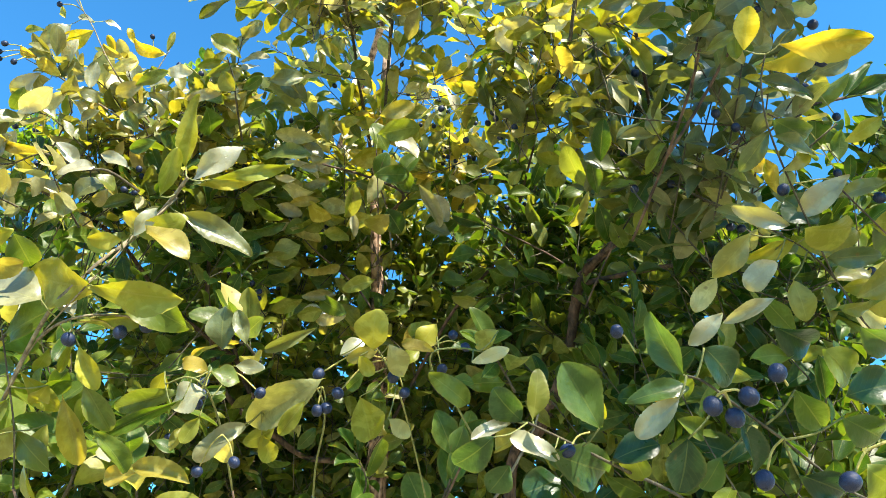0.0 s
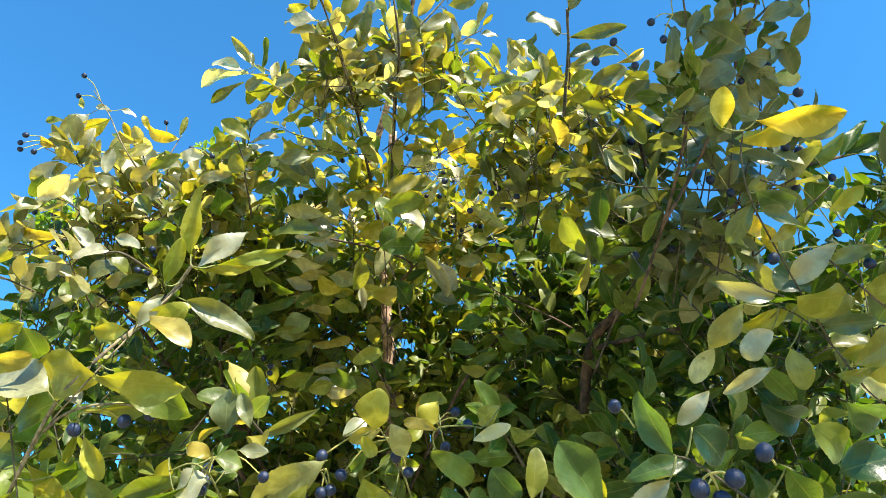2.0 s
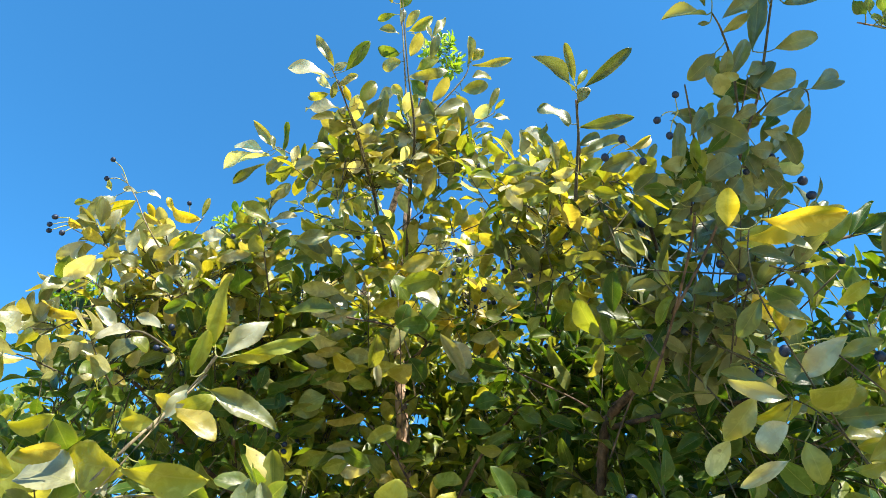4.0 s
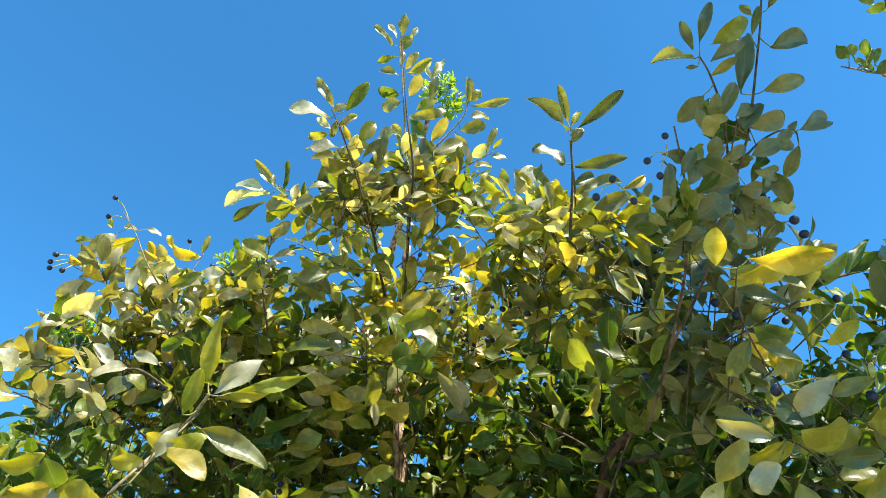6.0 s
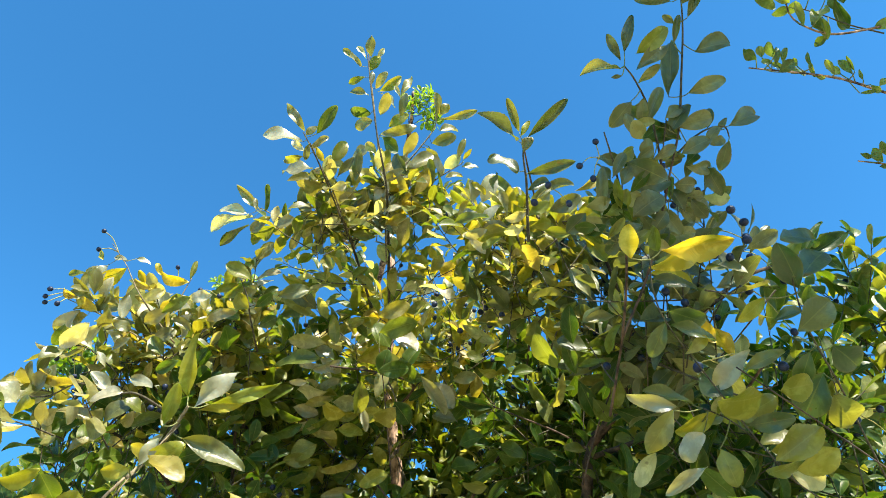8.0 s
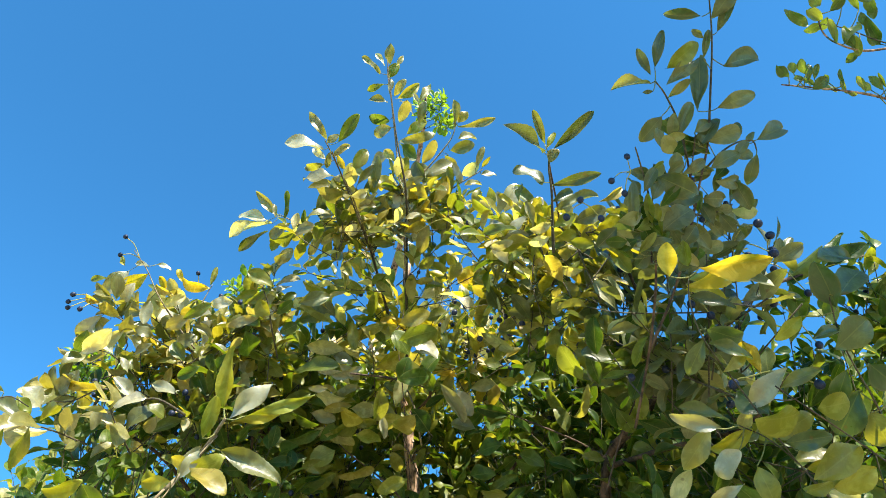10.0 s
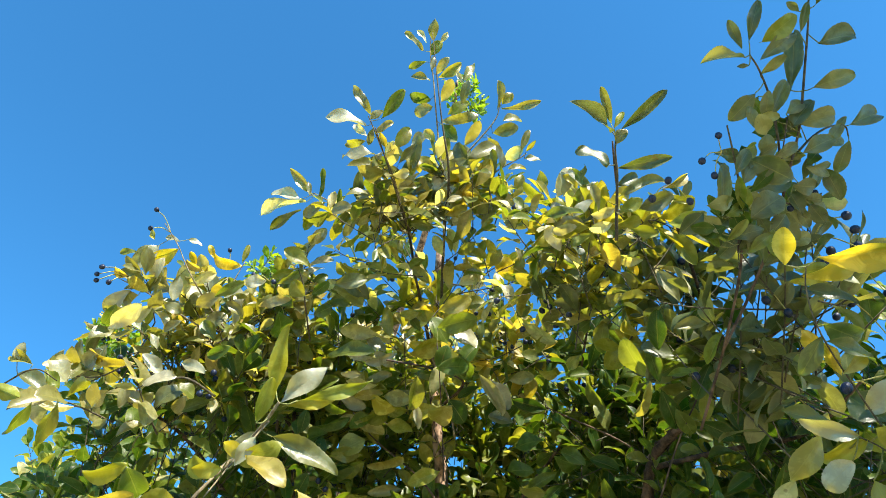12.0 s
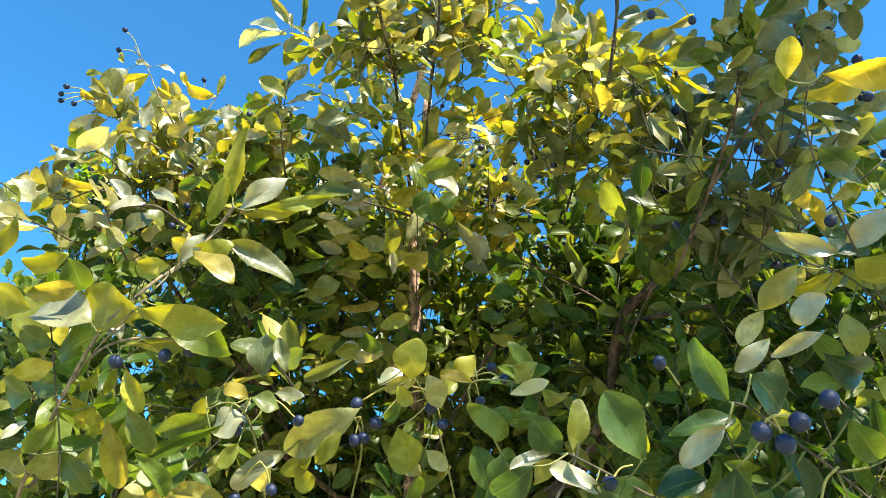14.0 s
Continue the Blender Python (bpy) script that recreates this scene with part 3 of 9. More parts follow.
leaf(tw, (-0.5618, 0.6403, 1.9982), (-0.5229, 0.6183, 2.0148), (-0.32, 0.44, 0.84), 0.73, leaf_yellow, 6)
leaf(tw, (-0.5674, 0.5697, 1.9525), (-0.6095, 0.5676, 1.9695), (-0.28, 0.93, 0.23), 0.84, leaf_yellow, 6)
tw, _ = twig(main, [(-0.147, 0.975, 2.249), (-0.092, 0.969, 2.296), (-0.017, 0.893, 2.409)], 0.0012, 0.0006, bark_twig)
leaf(tw, (-0.0015, 0.8821, 2.4399), (0.0580, 0.8998, 2.4232), (-0.02, 0.64, 0.77), 1.05, leaf_gold, 3)
leaf(tw, (-0.0585, 0.8764, 2.4452), (-0.0024, 0.8954, 2.4348), (0.00, 0.58, 0.82), 0.63, leaf_gold, 2)
leaf(tw, (-0.0387, 0.8668, 2.4218), (-0.0264, 0.9043, 2.4030), (0.19, -0.74, -0.64), 0.95, leaf_green, 5)
leaf(tw, (-0.2745, 0.7929, 2.3634), (-0.2210, 0.8142, 2.3329), (0.05, 0.61, 0.79), 0.53, leaf_yellow, 0)
leaf(tw, (-0.3016, 0.8161, 2.3484), (-0.2273, 0.8330, 2.3146), (0.30, -0.91, -0.28), 0.89, leaf_mid, 7)
leaf(tw, (-0.3029, 0.7628, 2.4765), (-0.3623, 0.7905, 2.4702), (0.21, -0.46, -0.86), 0.95, leaf_green, 4)
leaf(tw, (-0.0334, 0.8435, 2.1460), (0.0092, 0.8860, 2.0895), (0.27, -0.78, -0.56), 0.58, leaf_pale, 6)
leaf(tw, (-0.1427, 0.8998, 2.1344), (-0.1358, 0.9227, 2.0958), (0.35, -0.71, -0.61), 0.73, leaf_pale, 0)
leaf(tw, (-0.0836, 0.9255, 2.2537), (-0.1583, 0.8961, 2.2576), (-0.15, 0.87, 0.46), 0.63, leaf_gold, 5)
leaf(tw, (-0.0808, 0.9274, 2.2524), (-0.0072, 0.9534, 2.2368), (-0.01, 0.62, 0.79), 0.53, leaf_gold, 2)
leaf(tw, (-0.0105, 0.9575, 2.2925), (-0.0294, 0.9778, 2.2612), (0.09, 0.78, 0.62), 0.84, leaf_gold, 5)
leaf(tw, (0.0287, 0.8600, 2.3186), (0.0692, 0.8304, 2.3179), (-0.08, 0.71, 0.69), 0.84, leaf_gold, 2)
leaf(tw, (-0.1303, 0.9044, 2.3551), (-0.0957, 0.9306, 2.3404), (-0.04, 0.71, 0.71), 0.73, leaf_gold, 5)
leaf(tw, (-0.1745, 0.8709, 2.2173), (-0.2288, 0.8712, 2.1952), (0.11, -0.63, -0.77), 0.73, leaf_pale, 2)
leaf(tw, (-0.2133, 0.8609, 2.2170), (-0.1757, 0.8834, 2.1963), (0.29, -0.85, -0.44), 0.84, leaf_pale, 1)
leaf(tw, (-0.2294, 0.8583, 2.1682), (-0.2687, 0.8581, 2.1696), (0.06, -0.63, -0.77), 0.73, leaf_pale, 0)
leaf(tw, (0.1725, 0.5953, 2.1508), (0.1929, 0.6198, 2.1432), (0.15, 0.58, 0.80), 0.84, leaf_gold, 3)
leaf(tw, (0.1830, 0.6481, 2.1476), (0.2210, 0.6535, 2.1332), (0.04, 0.48, 0.88), 0.53, leaf_yellow, 2)
leaf(tw, (0.1599, 0.6890, 2.1020), (0.2049, 0.7218, 2.0842), (0.08, 0.57, 0.82), 0.73, leaf_yellow, 6)
leaf(tw, (0.1930, 0.5371, 2.1509), (0.2129, 0.5221, 2.1532), (-0.06, -0.86, -0.51), 0.95, leaf_pale, 2)
leaf(tw, (0.2272, 0.5372, 2.1474), (0.2161, 0.5152, 2.1556), (0.14, 0.66, 0.74), 0.84, leaf_gold, 7)
leaf(tw, (0.3080, 0.5134, 1.9495), (0.3319, 0.5415, 1.9399), (0.26, 0.50, 0.82), 0.84, leaf_gold, 4)
leaf(tw, (0.3339, 0.5306, 1.9462), (0.3575, 0.5676, 1.9350), (0.43, 0.45, 0.78), 0.73, leaf_gold, 6)
leaf(tw, (0.1854, 0.2834, 1.7004), (0.1531, 0.2777, 1.7066), (0.04, -0.65, -0.76), 0.68, leaf_pale, 0)
leaf(tw, (0.2203, 0.3247, 1.8626), (0.2492, 0.3235, 1.8638), (-0.08, 0.62, 0.78), 0.73, leaf_yellow, 5)
leaf(tw, (0.2163, 0.3301, 1.8576), (0.2530, 0.3372, 1.8500), (0.19, -0.95, -0.26), 0.63, leaf_yellow, 2)
leaf(tw, (0.2100, 0.5313, 1.9261), (0.2204, 0.5006, 1.9457), (-0.57, -0.74, -0.36), 0.73, leaf_mid, 6)
leaf(tw, (0.1837, 0.5890, 1.9537), (0.2202, 0.5817, 1.9581), (-0.06, -0.99, -0.12), 0.63, leaf_mid, 0)
leaf(tw, (0.1593, 0.5878, 1.9540), (0.1282, 0.5481, 1.9736), (-0.31, -0.47, -0.83), 0.84, leaf_mid, 7)
leaf(tw, (0.1656, 0.5952, 1.9510), (0.1495, 0.6447, 1.9292), (0.17, -0.68, -0.71), 0.63, leaf_mid, 2)
sprig(main, [(-0.359, 0.533, 1.637), (-0.318, 0.504, 1.655), (-0.293, 0.477, 1.672)], 8, 0.048, leaf_mid)
sprig(main, [(-0.316, 0.569, 1.585), (-0.280, 0.523, 1.626), (-0.269, 0.493, 1.651)], 8, 0.048, leaf_mid)
sprig(main, [(-0.330, 0.438, 1.683), (-0.308, 0.427, 1.695), (-0.293, 0.415, 1.707)], 7, 0.048, leaf_mid)
sprig(main, [(-0.250, 0.568, 1.576), (-0.234, 0.538, 1.613), (-0.240, 0.517, 1.642)], 7, 0.048, leaf_mid)
sprig(main, [(-0.015, 0.693, 1.604), (0.009, 0.650, 1.646), (0.019, 0.624, 1.675)], 7, 0.052, leaf_dark)
sprig(main, [(-0.112, 0.831, 1.624), (-0.081, 0.772, 1.673), (-0.091, 0.738, 1.701)], 7, 0.050, leaf_dark)
sprig(main, [(-0.191, 0.672, 1.780), (-0.202, 0.635, 1.789), (-0.209, 0.613, 1.798)], 7, 0.052, leaf_green)
sprig(main, [(0.077, 0.646, 1.738), (0.059, 0.614, 1.756), (0.047, 0.597, 1.760)], 7, 0.047, leaf_dark)
sprig(main, [(-0.097, 1.145, 2.115), (-0.133, 1.089, 2.208), (-0.147, 1.056, 2.265)], 6, 0.047, leaf_green)
sprig(main, [(-0.150, 1.209, 2.002), (-0.126, 1.153, 2.036), (-0.093, 1.120, 2.055)], 6, 0.047, leaf_mid)
sprig(main, [(-0.085, 1.231, 1.966), (-0.113, 1.173, 2.004), (-0.145, 1.140, 2.019)], 6, 0.047, leaf_mid)
sprig(main, [(-0.076, 1.130, 2.221), (-0.117, 1.083, 2.257), (-0.142, 1.054, 2.317)], 6, 0.047, leaf_green)
sprig(main, [(-0.144, 1.282, 1.789), (-0.120, 1.219, 1.834), (-0.088, 1.178, 1.862)], 5, 0.050, leaf_mid)
berries(main, (-0.0146, 0.9050, 2.3733), [(-0.0576, 0.8810, 2.3773), (-0.0416, 0.9007, 2.3596), (-0.0253, 0.9013, 2.3406), (-0.0033, 0.8894, 2.3682), (-0.0004, 0.9017, 2.3574), (-0.0360, 0.9296, 2.3472), (-0.0112, 0.9220, 2.3374)], 0.0084)
berries(main, (0.0436, 0.9423, 2.3099), [(0.0141, 0.9455, 2.2859), (0.0281, 0.9494, 2.2798), (0.0803, 0.9451, 2.2787), (0.0914, 0.9613, 2.2526), (0.0525, 0.9445, 2.2848)], 0.0084)
berries(main, (-0.0794, 0.8914, 2.4184), [(-0.0852, 0.8705, 2.4338), (-0.0931, 0.8833, 2.4234), (-0.0703, 0.8674, 2.4364)], 0.0084)
sprig(main, [(-0.194, 1.186, 2.039), (-0.146, 1.128, 2.058), (-0.103, 1.104, 2.064)], 6, 0.047, leaf_mid)
sprig(main, [(-0.052, 1.190, 1.995), (-0.093, 1.140, 2.019), (-0.126, 1.106, 2.019)], 6, 0.047, leaf_green)
sprig(main, [(-0.178, 1.247, 1.883), (-0.133, 1.195, 1.909), (-0.090, 1.165, 1.920)], 6, 0.047, leaf_mid)
sprig(main, [(-0.062, 1.259, 1.845), (-0.090, 1.200, 1.864), (-0.118, 1.167, 1.879)], 6, 0.052, leaf_mid)
sprig(main, [(-0.156, 1.303, 1.774), (-0.127, 1.266, 1.796), (-0.090, 1.235, 1.808)], 6, 0.052, leaf_dark)
tw, _ = twig(main, [(-0.084, 0.769, 2.404), (-0.086, 0.720, 2.508), (-0.089, 0.682, 2.584), (-0.092, 0.647, 2.651), (-0.094, 0.623, 2.697), (-0.098, 0.595, 2.749), (-0.093, 0.570, 2.796)], 0.0020, 0.0009, bark_young)
leaf(tw, (-0.0900, 0.5742, 2.7485), (-0.0864, 0.5315, 2.7668), (-0.15, -0.40, -0.90), 0.76, leaf_waxy, 4)
leaf(tw, (-0.1117, 0.5855, 2.7381), (-0.1476, 0.5528, 2.7535), (0.52, -0.76, -0.39), 0.84, leaf_waxy, 5)
leaf(tw, (-0.1091, 0.6069, 2.8081), (-0.1244, 0.5833, 2.8326), (0.57, -0.74, -0.35), 0.79, leaf_waxy, 0)
leaf(tw, (-0.0990, 0.6073, 2.7550), (-0.0731, 0.5841, 2.7773), (0.08, -0.64, -0.76), 1.13, leaf_green, 6)
leaf(tw, (-0.0758, 0.5650, 2.7243), (-0.0552, 0.5490, 2.7376), (0.16, -0.50, -0.85), 0.71, leaf_waxy, 1)
leaf(tw, (-0.1071, 0.6053, 2.7276), (-0.1449, 0.6096, 2.7180), (0.08, -0.76, -0.64), 0.81, leaf_green, 0)
leaf(tw, (-0.0980, 0.6064, 2.6588), (-0.1374, 0.5977, 2.6690), (0.16, -0.97, -0.19), 0.98, leaf_waxy, 2)
leaf(tw, (-0.0977, 0.6174, 2.7094), (-0.0861, 0.5905, 2.7363), (0.26, -0.62, -0.74), 0.59, leaf_pale, 1)
leaf(tw, (-0.0894, 0.6311, 2.7205), (-0.0624, 0.5985, 2.7357), (-0.02, -0.44, -0.90), 0.71, leaf_waxy, 7)
leaf(tw, (-0.0901, 0.6585, 2.7556), (-0.0320, 0.6434, 2.7863), (0.41, -0.23, -0.88), 0.74, leaf_green, 2)
leaf(tw, (-0.0362, 0.6311, 2.6845), (-0.0094, 0.6087, 2.7314), (0.33, -0.77, -0.55), 0.53, leaf_waxy, 4)
leaf(tw, (-0.0505, 0.6389, 2.6529), (-0.0675, 0.6066, 2.6807), (0.69, -0.65, -0.33), 0.82, leaf_pale, 1)
leaf(tw, (-0.0781, 0.6315, 2.6208), (-0.0528, 0.5915, 2.6373), (0.07, -0.34, -0.94), 1.00, leaf_waxy, 5)
leaf(tw, (-0.1018, 0.6516, 2.6637), (-0.1445, 0.6385, 2.6584), (0.15, -0.09, -0.98), 1.11, leaf_green, 1)
leaf(tw, (-0.0981, 0.6478, 2.6329), (-0.1354, 0.6560, 2.6234), (-0.09, -0.89, -0.44), 1.35, leaf_waxy, 4)
leaf(tw, (-0.0385, 0.6314, 2.6768), (-0.0466, 0.6092, 2.6941), (0.46, -0.64, -0.61), 0.70, leaf_pale, 0)
leaf(tw, (-0.0411, 0.6573, 2.6457), (-0.0257, 0.6171, 2.6776), (0.09, -0.60, -0.80), 0.59, leaf_waxy, 7)
leaf(tw, (-0.0707, 0.6889, 2.6631), (-0.0246, 0.6720, 2.6874), (0.08, -0.74, -0.67), 0.93, leaf_green, 0)
leaf(tw, (-0.0808, 0.6594, 2.5969), (-0.0056, 0.6488, 2.5931), (-0.10, -0.39, -0.91), 0.51, leaf_waxy, 4)
leaf(tw, (-0.0834, 0.6773, 2.6157), (-0.0598, 0.7192, 2.6066), (0.71, -0.51, -0.48), 1.35, leaf_green, 5)
leaf(tw, (-0.0388, 0.6779, 2.5414), (-0.0049, 0.6377, 2.5609), (0.03, -0.42, -0.91), 0.87, leaf_waxy, 5)
leaf(tw, (-0.0965, 0.6991, 2.5870), (-0.1174, 0.6792, 2.6090), (0.12, -0.79, -0.60), 1.14, leaf_green, 0)
leaf(tw, (-0.1102, 0.7097, 2.6227), (-0.1491, 0.7199, 2.6197), (-0.24, -0.96, -0.11), 1.90, leaf_pale, 2)
leaf(tw, (-0.1384, 0.7181, 2.5881), (-0.1250, 0.7504, 2.5578), (0.40, -0.71, -0.58), 0.76, leaf_green, 1)
leaf(tw, (-0.0347, 0.6904, 2.5168), (0.0298, 0.6853, 2.5587), (0.27, -0.82, -0.51), 0.69, leaf_waxy, 7)
leaf(tw, (-0.0521, 0.7359, 2.5641), (0.0052, 0.7165, 2.5689), (-0.05, -0.37, -0.93), 0.74, leaf_green, 4)
leaf(tw, (0.0199, 0.6843, 2.5428), (0.0375, 0.7178, 2.5149), (0.57, -0.68, -0.46), 0.84, leaf_pale, 1)
leaf(tw, (-0.0835, 0.6949, 2.5251), (-0.0702, 0.7116, 2.4865), (0.48, -0.85, -0.20), 0.95, leaf_pale, 6)
leaf(tw, (-0.0750, 0.6774, 2.4674), (-0.0347, 0.6577, 2.4787), (-0.14, -0.69, -0.71), 0.86, leaf_waxy, 0)
leaf(tw, (-0.0902, 0.7183, 2.5072), (-0.1193, 0.7063, 2.5447), (-0.31, -0.81, -0.50), 0.93, leaf_green, 0)
leaf(tw, (-0.0930, 0.7712, 2.5465), (-0.1417, 0.7537, 2.5448), (0.33, -0.88, -0.36), 0.97, leaf_waxy, 2)
leaf(tw, (-0.0845, 0.7365, 2.4948), (-0.0312, 0.7149, 2.5005), (-0.06, -0.40, -0.91), 0.77, leaf_green, 5)
leaf(tw, (-0.0819, 0.7360, 2.4739), (-0.0443, 0.7218, 2.4714), (-0.35, -0.87, -0.34), 1.07, leaf_waxy, 7)
leaf(tw, (-0.0927, 0.7620, 2.4840), (-0.1342, 0.7400, 2.4873), (0.09, -0.32, -0.94), 0.87, leaf_green, 0)
leaf(tw, (-0.0770, 0.7425, 2.4516), (-0.0159, 0.7371, 2.5038), (0.40, -0.74, -0.55), 0.63, leaf_waxy, 0)
leaf(tw, (-0.0209, 0.7166, 2.5142), (0.0228, 0.7058, 2.5247), (0.12, -0.39, -0.91), 0.87, leaf_green, 1)
leaf(tw, (-0.0929, 0.7990, 2.4928), (-0.1309, 0.8015, 2.4865), (0.02, -0.89, -0.46), 1.06, leaf_waxy, 2)
leaf(tw, (-0.0773, 0.7175, 2.3952), (-0.0355, 0.7104, 2.4051), (0.12, -0.50, -0.86), 0.99, leaf_green, 0)
leaf(tw, (-0.0512, 0.7498, 2.5071), (0.0071, 0.7470, 2.5068), (-0.05, -1.00, -0.06), 1.08, leaf_waxy, 0)
leaf(tw, (-0.0166, 0.7212, 2.4770), (0.0260, 0.7152, 2.4835), (0.09, -0.36, -0.93), 0.83, leaf_green, 2)
leaf(tw, (-0.0763, 0.7602, 2.4161), (-0.0272, 0.7399, 2.4148), (-0.35, -0.83, -0.44), 0.83, leaf_waxy, 6)
leaf(tw, (-0.0955, 0.7360, 2.3844), (-0.1405, 0.7255, 2.3946), (-0.11, -0.43, -0.90), 0.85, leaf_green, 5)
tw, _ = twig(main, [(-0.047, 0.706, 2.539), (-0.007, 0.689, 2.580), (0.023, 0.673, 2.614), (0.033, 0.659, 2.642)], 0.0018, 0.0009, bark_young)
leaf(tw, (0.0265, 0.6685, 2.6375), (0.0388, 0.6233, 2.6882), (0.44, -0.61, -0.65), 0.44, leaf_waxy, 6)
leaf(tw, (0.0373, 0.6542, 2.6342), (0.0591, 0.6373, 2.6506), (0.19, -0.55, -0.81), 1.14, leaf_green, 4)
leaf(tw, (0.0369, 0.6805, 2.6606), (0.1192, 0.6688, 2.6523), (-0.13, -0.19, -0.97), 0.41, leaf_waxy, 0)
leaf(tw, (0.0350, 0.6554, 2.5796), (0.0749, 0.6629, 2.5984), (0.22, -0.97, -0.08), 1.14, leaf_waxy, 6)
leaf(tw, (0.0155, 0.7002, 2.6048), (0.0696, 0.6907, 2.6128), (0.07, -0.39, -0.92), 0.81, leaf_waxy, 7)
leaf(tw, (0.0120, 0.6910, 2.5808), (-0.0062, 0.7246, 2.5495), (-0.15, -0.72, -0.68), 0.73, leaf_green, 0)
leaf(tw, (0.0045, 0.6848, 2.5731), (0.0267, 0.7118, 2.5491), (-0.38, -0.42, -0.82), 0.91, leaf_waxy, 1)
tw, _ = twig(main, [(-0.012, 0.730, 2.495), (0.028, 0.720, 2.521), (0.062, 0.713, 2.538), (0.076, 0.710, 2.547)], 0.0015, 0.0008, bark_young)
leaf(tw, (0.0630, 0.6934, 2.5320), (0.0831, 0.6635, 2.5641), (0.12, -0.69, -0.72), 0.65, leaf_waxy, 2)
leaf(tw, (0.0342, 0.7302, 2.5572), (0.0708, 0.7058, 2.5658), (0.02, -0.31, -0.95), 0.92, leaf_green, 7)
leaf(tw, (0.0726, 0.7221, 2.5457), (0.1066, 0.7263, 2.5532), (0.14, -0.99, -0.06), 1.15, leaf_waxy, 0)
leaf(tw, (0.0742, 0.7051, 2.5445), (0.0961, 0.6855, 2.5520), (-0.31, -0.62, -0.72), 0.60, leaf_green, 5)
leaf(tw, (0.0381, 0.7005, 2.4902), (0.0743, 0.7009, 2.4980), (0.03, -1.00, -0.08), 0.87, leaf_waxy, 6)
leaf(tw, (0.0214, 0.7413, 2.5318), (0.0341, 0.7675, 2.5133), (-0.24, -0.48, -0.84), 0.92, leaf_green, 6)
tw, _ = twig(main, [(-0.141, 0.765, 2.389), (-0.151, 0.707, 2.403), (-0.161, 0.640, 2.417), (-0.173, 0.591, 2.426), (-0.181, 0.556, 2.432), (-0.187, 0.531, 2.435)], 0.0020, 0.0009, bark_young)
leaf(tw, (-0.1775, 0.5131, 2.4122), (-0.2063, 0.4743, 2.4467), (0.21, -0.73, -0.65), 0.49, leaf_waxy, 4)
leaf(tw, (-0.1938, 0.5482, 2.4321), (-0.2590, 0.5219, 2.4464), (0.39, -0.91, 0.11), 1.13, leaf_pale, 0)
leaf(tw, (-0.1995, 0.5809, 2.4531), (-0.2273, 0.5673, 2.4790), (-0.30, -0.68, -0.67), 0.71, leaf_waxy, 1)
leaf(tw, (-0.1644, 0.5332, 2.4290), (-0.1215, 0.4958, 2.4579), (0.14, -0.50, -0.85), 0.67, leaf_green, 6)
leaf(tw, (-0.1853, 0.5398, 2.4384), (-0.1630, 0.5290, 2.4492), (-0.12, -0.81, -0.57), 1.16, leaf_waxy, 0)
leaf(tw, (-0.1791, 0.5614, 2.4296), (-0.1481, 0.5436, 2.4422), (-0.21, -0.78, -0.59), 0.73, leaf_waxy, 1)
leaf(tw, (-0.1817, 0.5511, 2.4282), (-0.1910, 0.5709, 2.4085), (0.06, -0.69, -0.72), 0.72, leaf_waxy, 4)
leaf(tw, (-0.1742, 0.5689, 2.4445), (-0.1656, 0.5900, 2.4268), (-0.06, -0.63, -0.78), 0.87, leaf_green, 0)
leaf(tw, (-0.1881, 0.6072, 2.4339), (-0.2491, 0.5953, 2.4474), (0.17, -0.98, -0.11), 1.01, leaf_pale, 1)
leaf(tw, (-0.1971, 0.5703, 2.4218), (-0.2444, 0.5840, 2.4321), (-0.28, -0.26, -0.92), 0.59, leaf_green, 1)
leaf(tw, (-0.1769, 0.6069, 2.4401), (-0.1960, 0.6235, 2.4103), (0.33, -0.71, -0.61), 0.91, leaf_pale, 2)
leaf(tw, (-0.1712, 0.6133, 2.4287), (-0.1521, 0.5860, 2.4425), (0.18, -0.34, -0.92), 0.89, leaf_green, 6)
leaf(tw, (-0.1657, 0.6338, 2.4387), (-0.1492, 0.6561, 2.4236), (-0.07, -0.53, -0.85), 0.89, leaf_waxy, 7)
leaf(tw, (-0.1563, 0.6019, 2.4390), (-0.1245, 0.5814, 2.4757), (0.47, -0.53, -0.70), 1.04, leaf_green, 2)
leaf(tw, (-0.1524, 0.6368, 2.4409), (-0.1187, 0.6248, 2.4768), (0.14, -0.89, -0.43), 0.60, leaf_waxy, 5)
leaf(tw, (-0.1704, 0.6408, 2.4323), (-0.2049, 0.6528, 2.4280), (-0.17, -0.72, -0.67), 0.97, leaf_green, 6)
leaf(tw, (-0.1565, 0.6149, 2.3856), (-0.1257, 0.6199, 2.3968), (0.37, -0.23, -0.90), 1.18, leaf_waxy, 0)
leaf(tw, (-0.1623, 0.6477, 2.4148), (-0.1957, 0.6666, 2.4118), (-0.10, -0.33, -0.94), 1.01, leaf_green, 0)
leaf(tw, (-0.1599, 0.6761, 2.4272), (-0.1228, 0.6710, 2.4293), (-0.10, -0.91, -0.39), 1.23, leaf_waxy, 2)
leaf(tw, (-0.1637, 0.7032, 2.4474), (-0.1961, 0.7155, 2.4437), (-0.36, -0.93, 0.07), 1.90, leaf_pale, 4)
leaf(tw, (-0.1576, 0.7016, 2.4211), (-0.1230, 0.6958, 2.4158), (-0.21, -0.46, -0.86), 1.23, leaf_waxy, 0)
leaf(tw, (-0.1525, 0.6930, 2.3954), (-0.1839, 0.6977, 2.3819), (0.20, -0.68, -0.70), 1.05, leaf_green, 7)
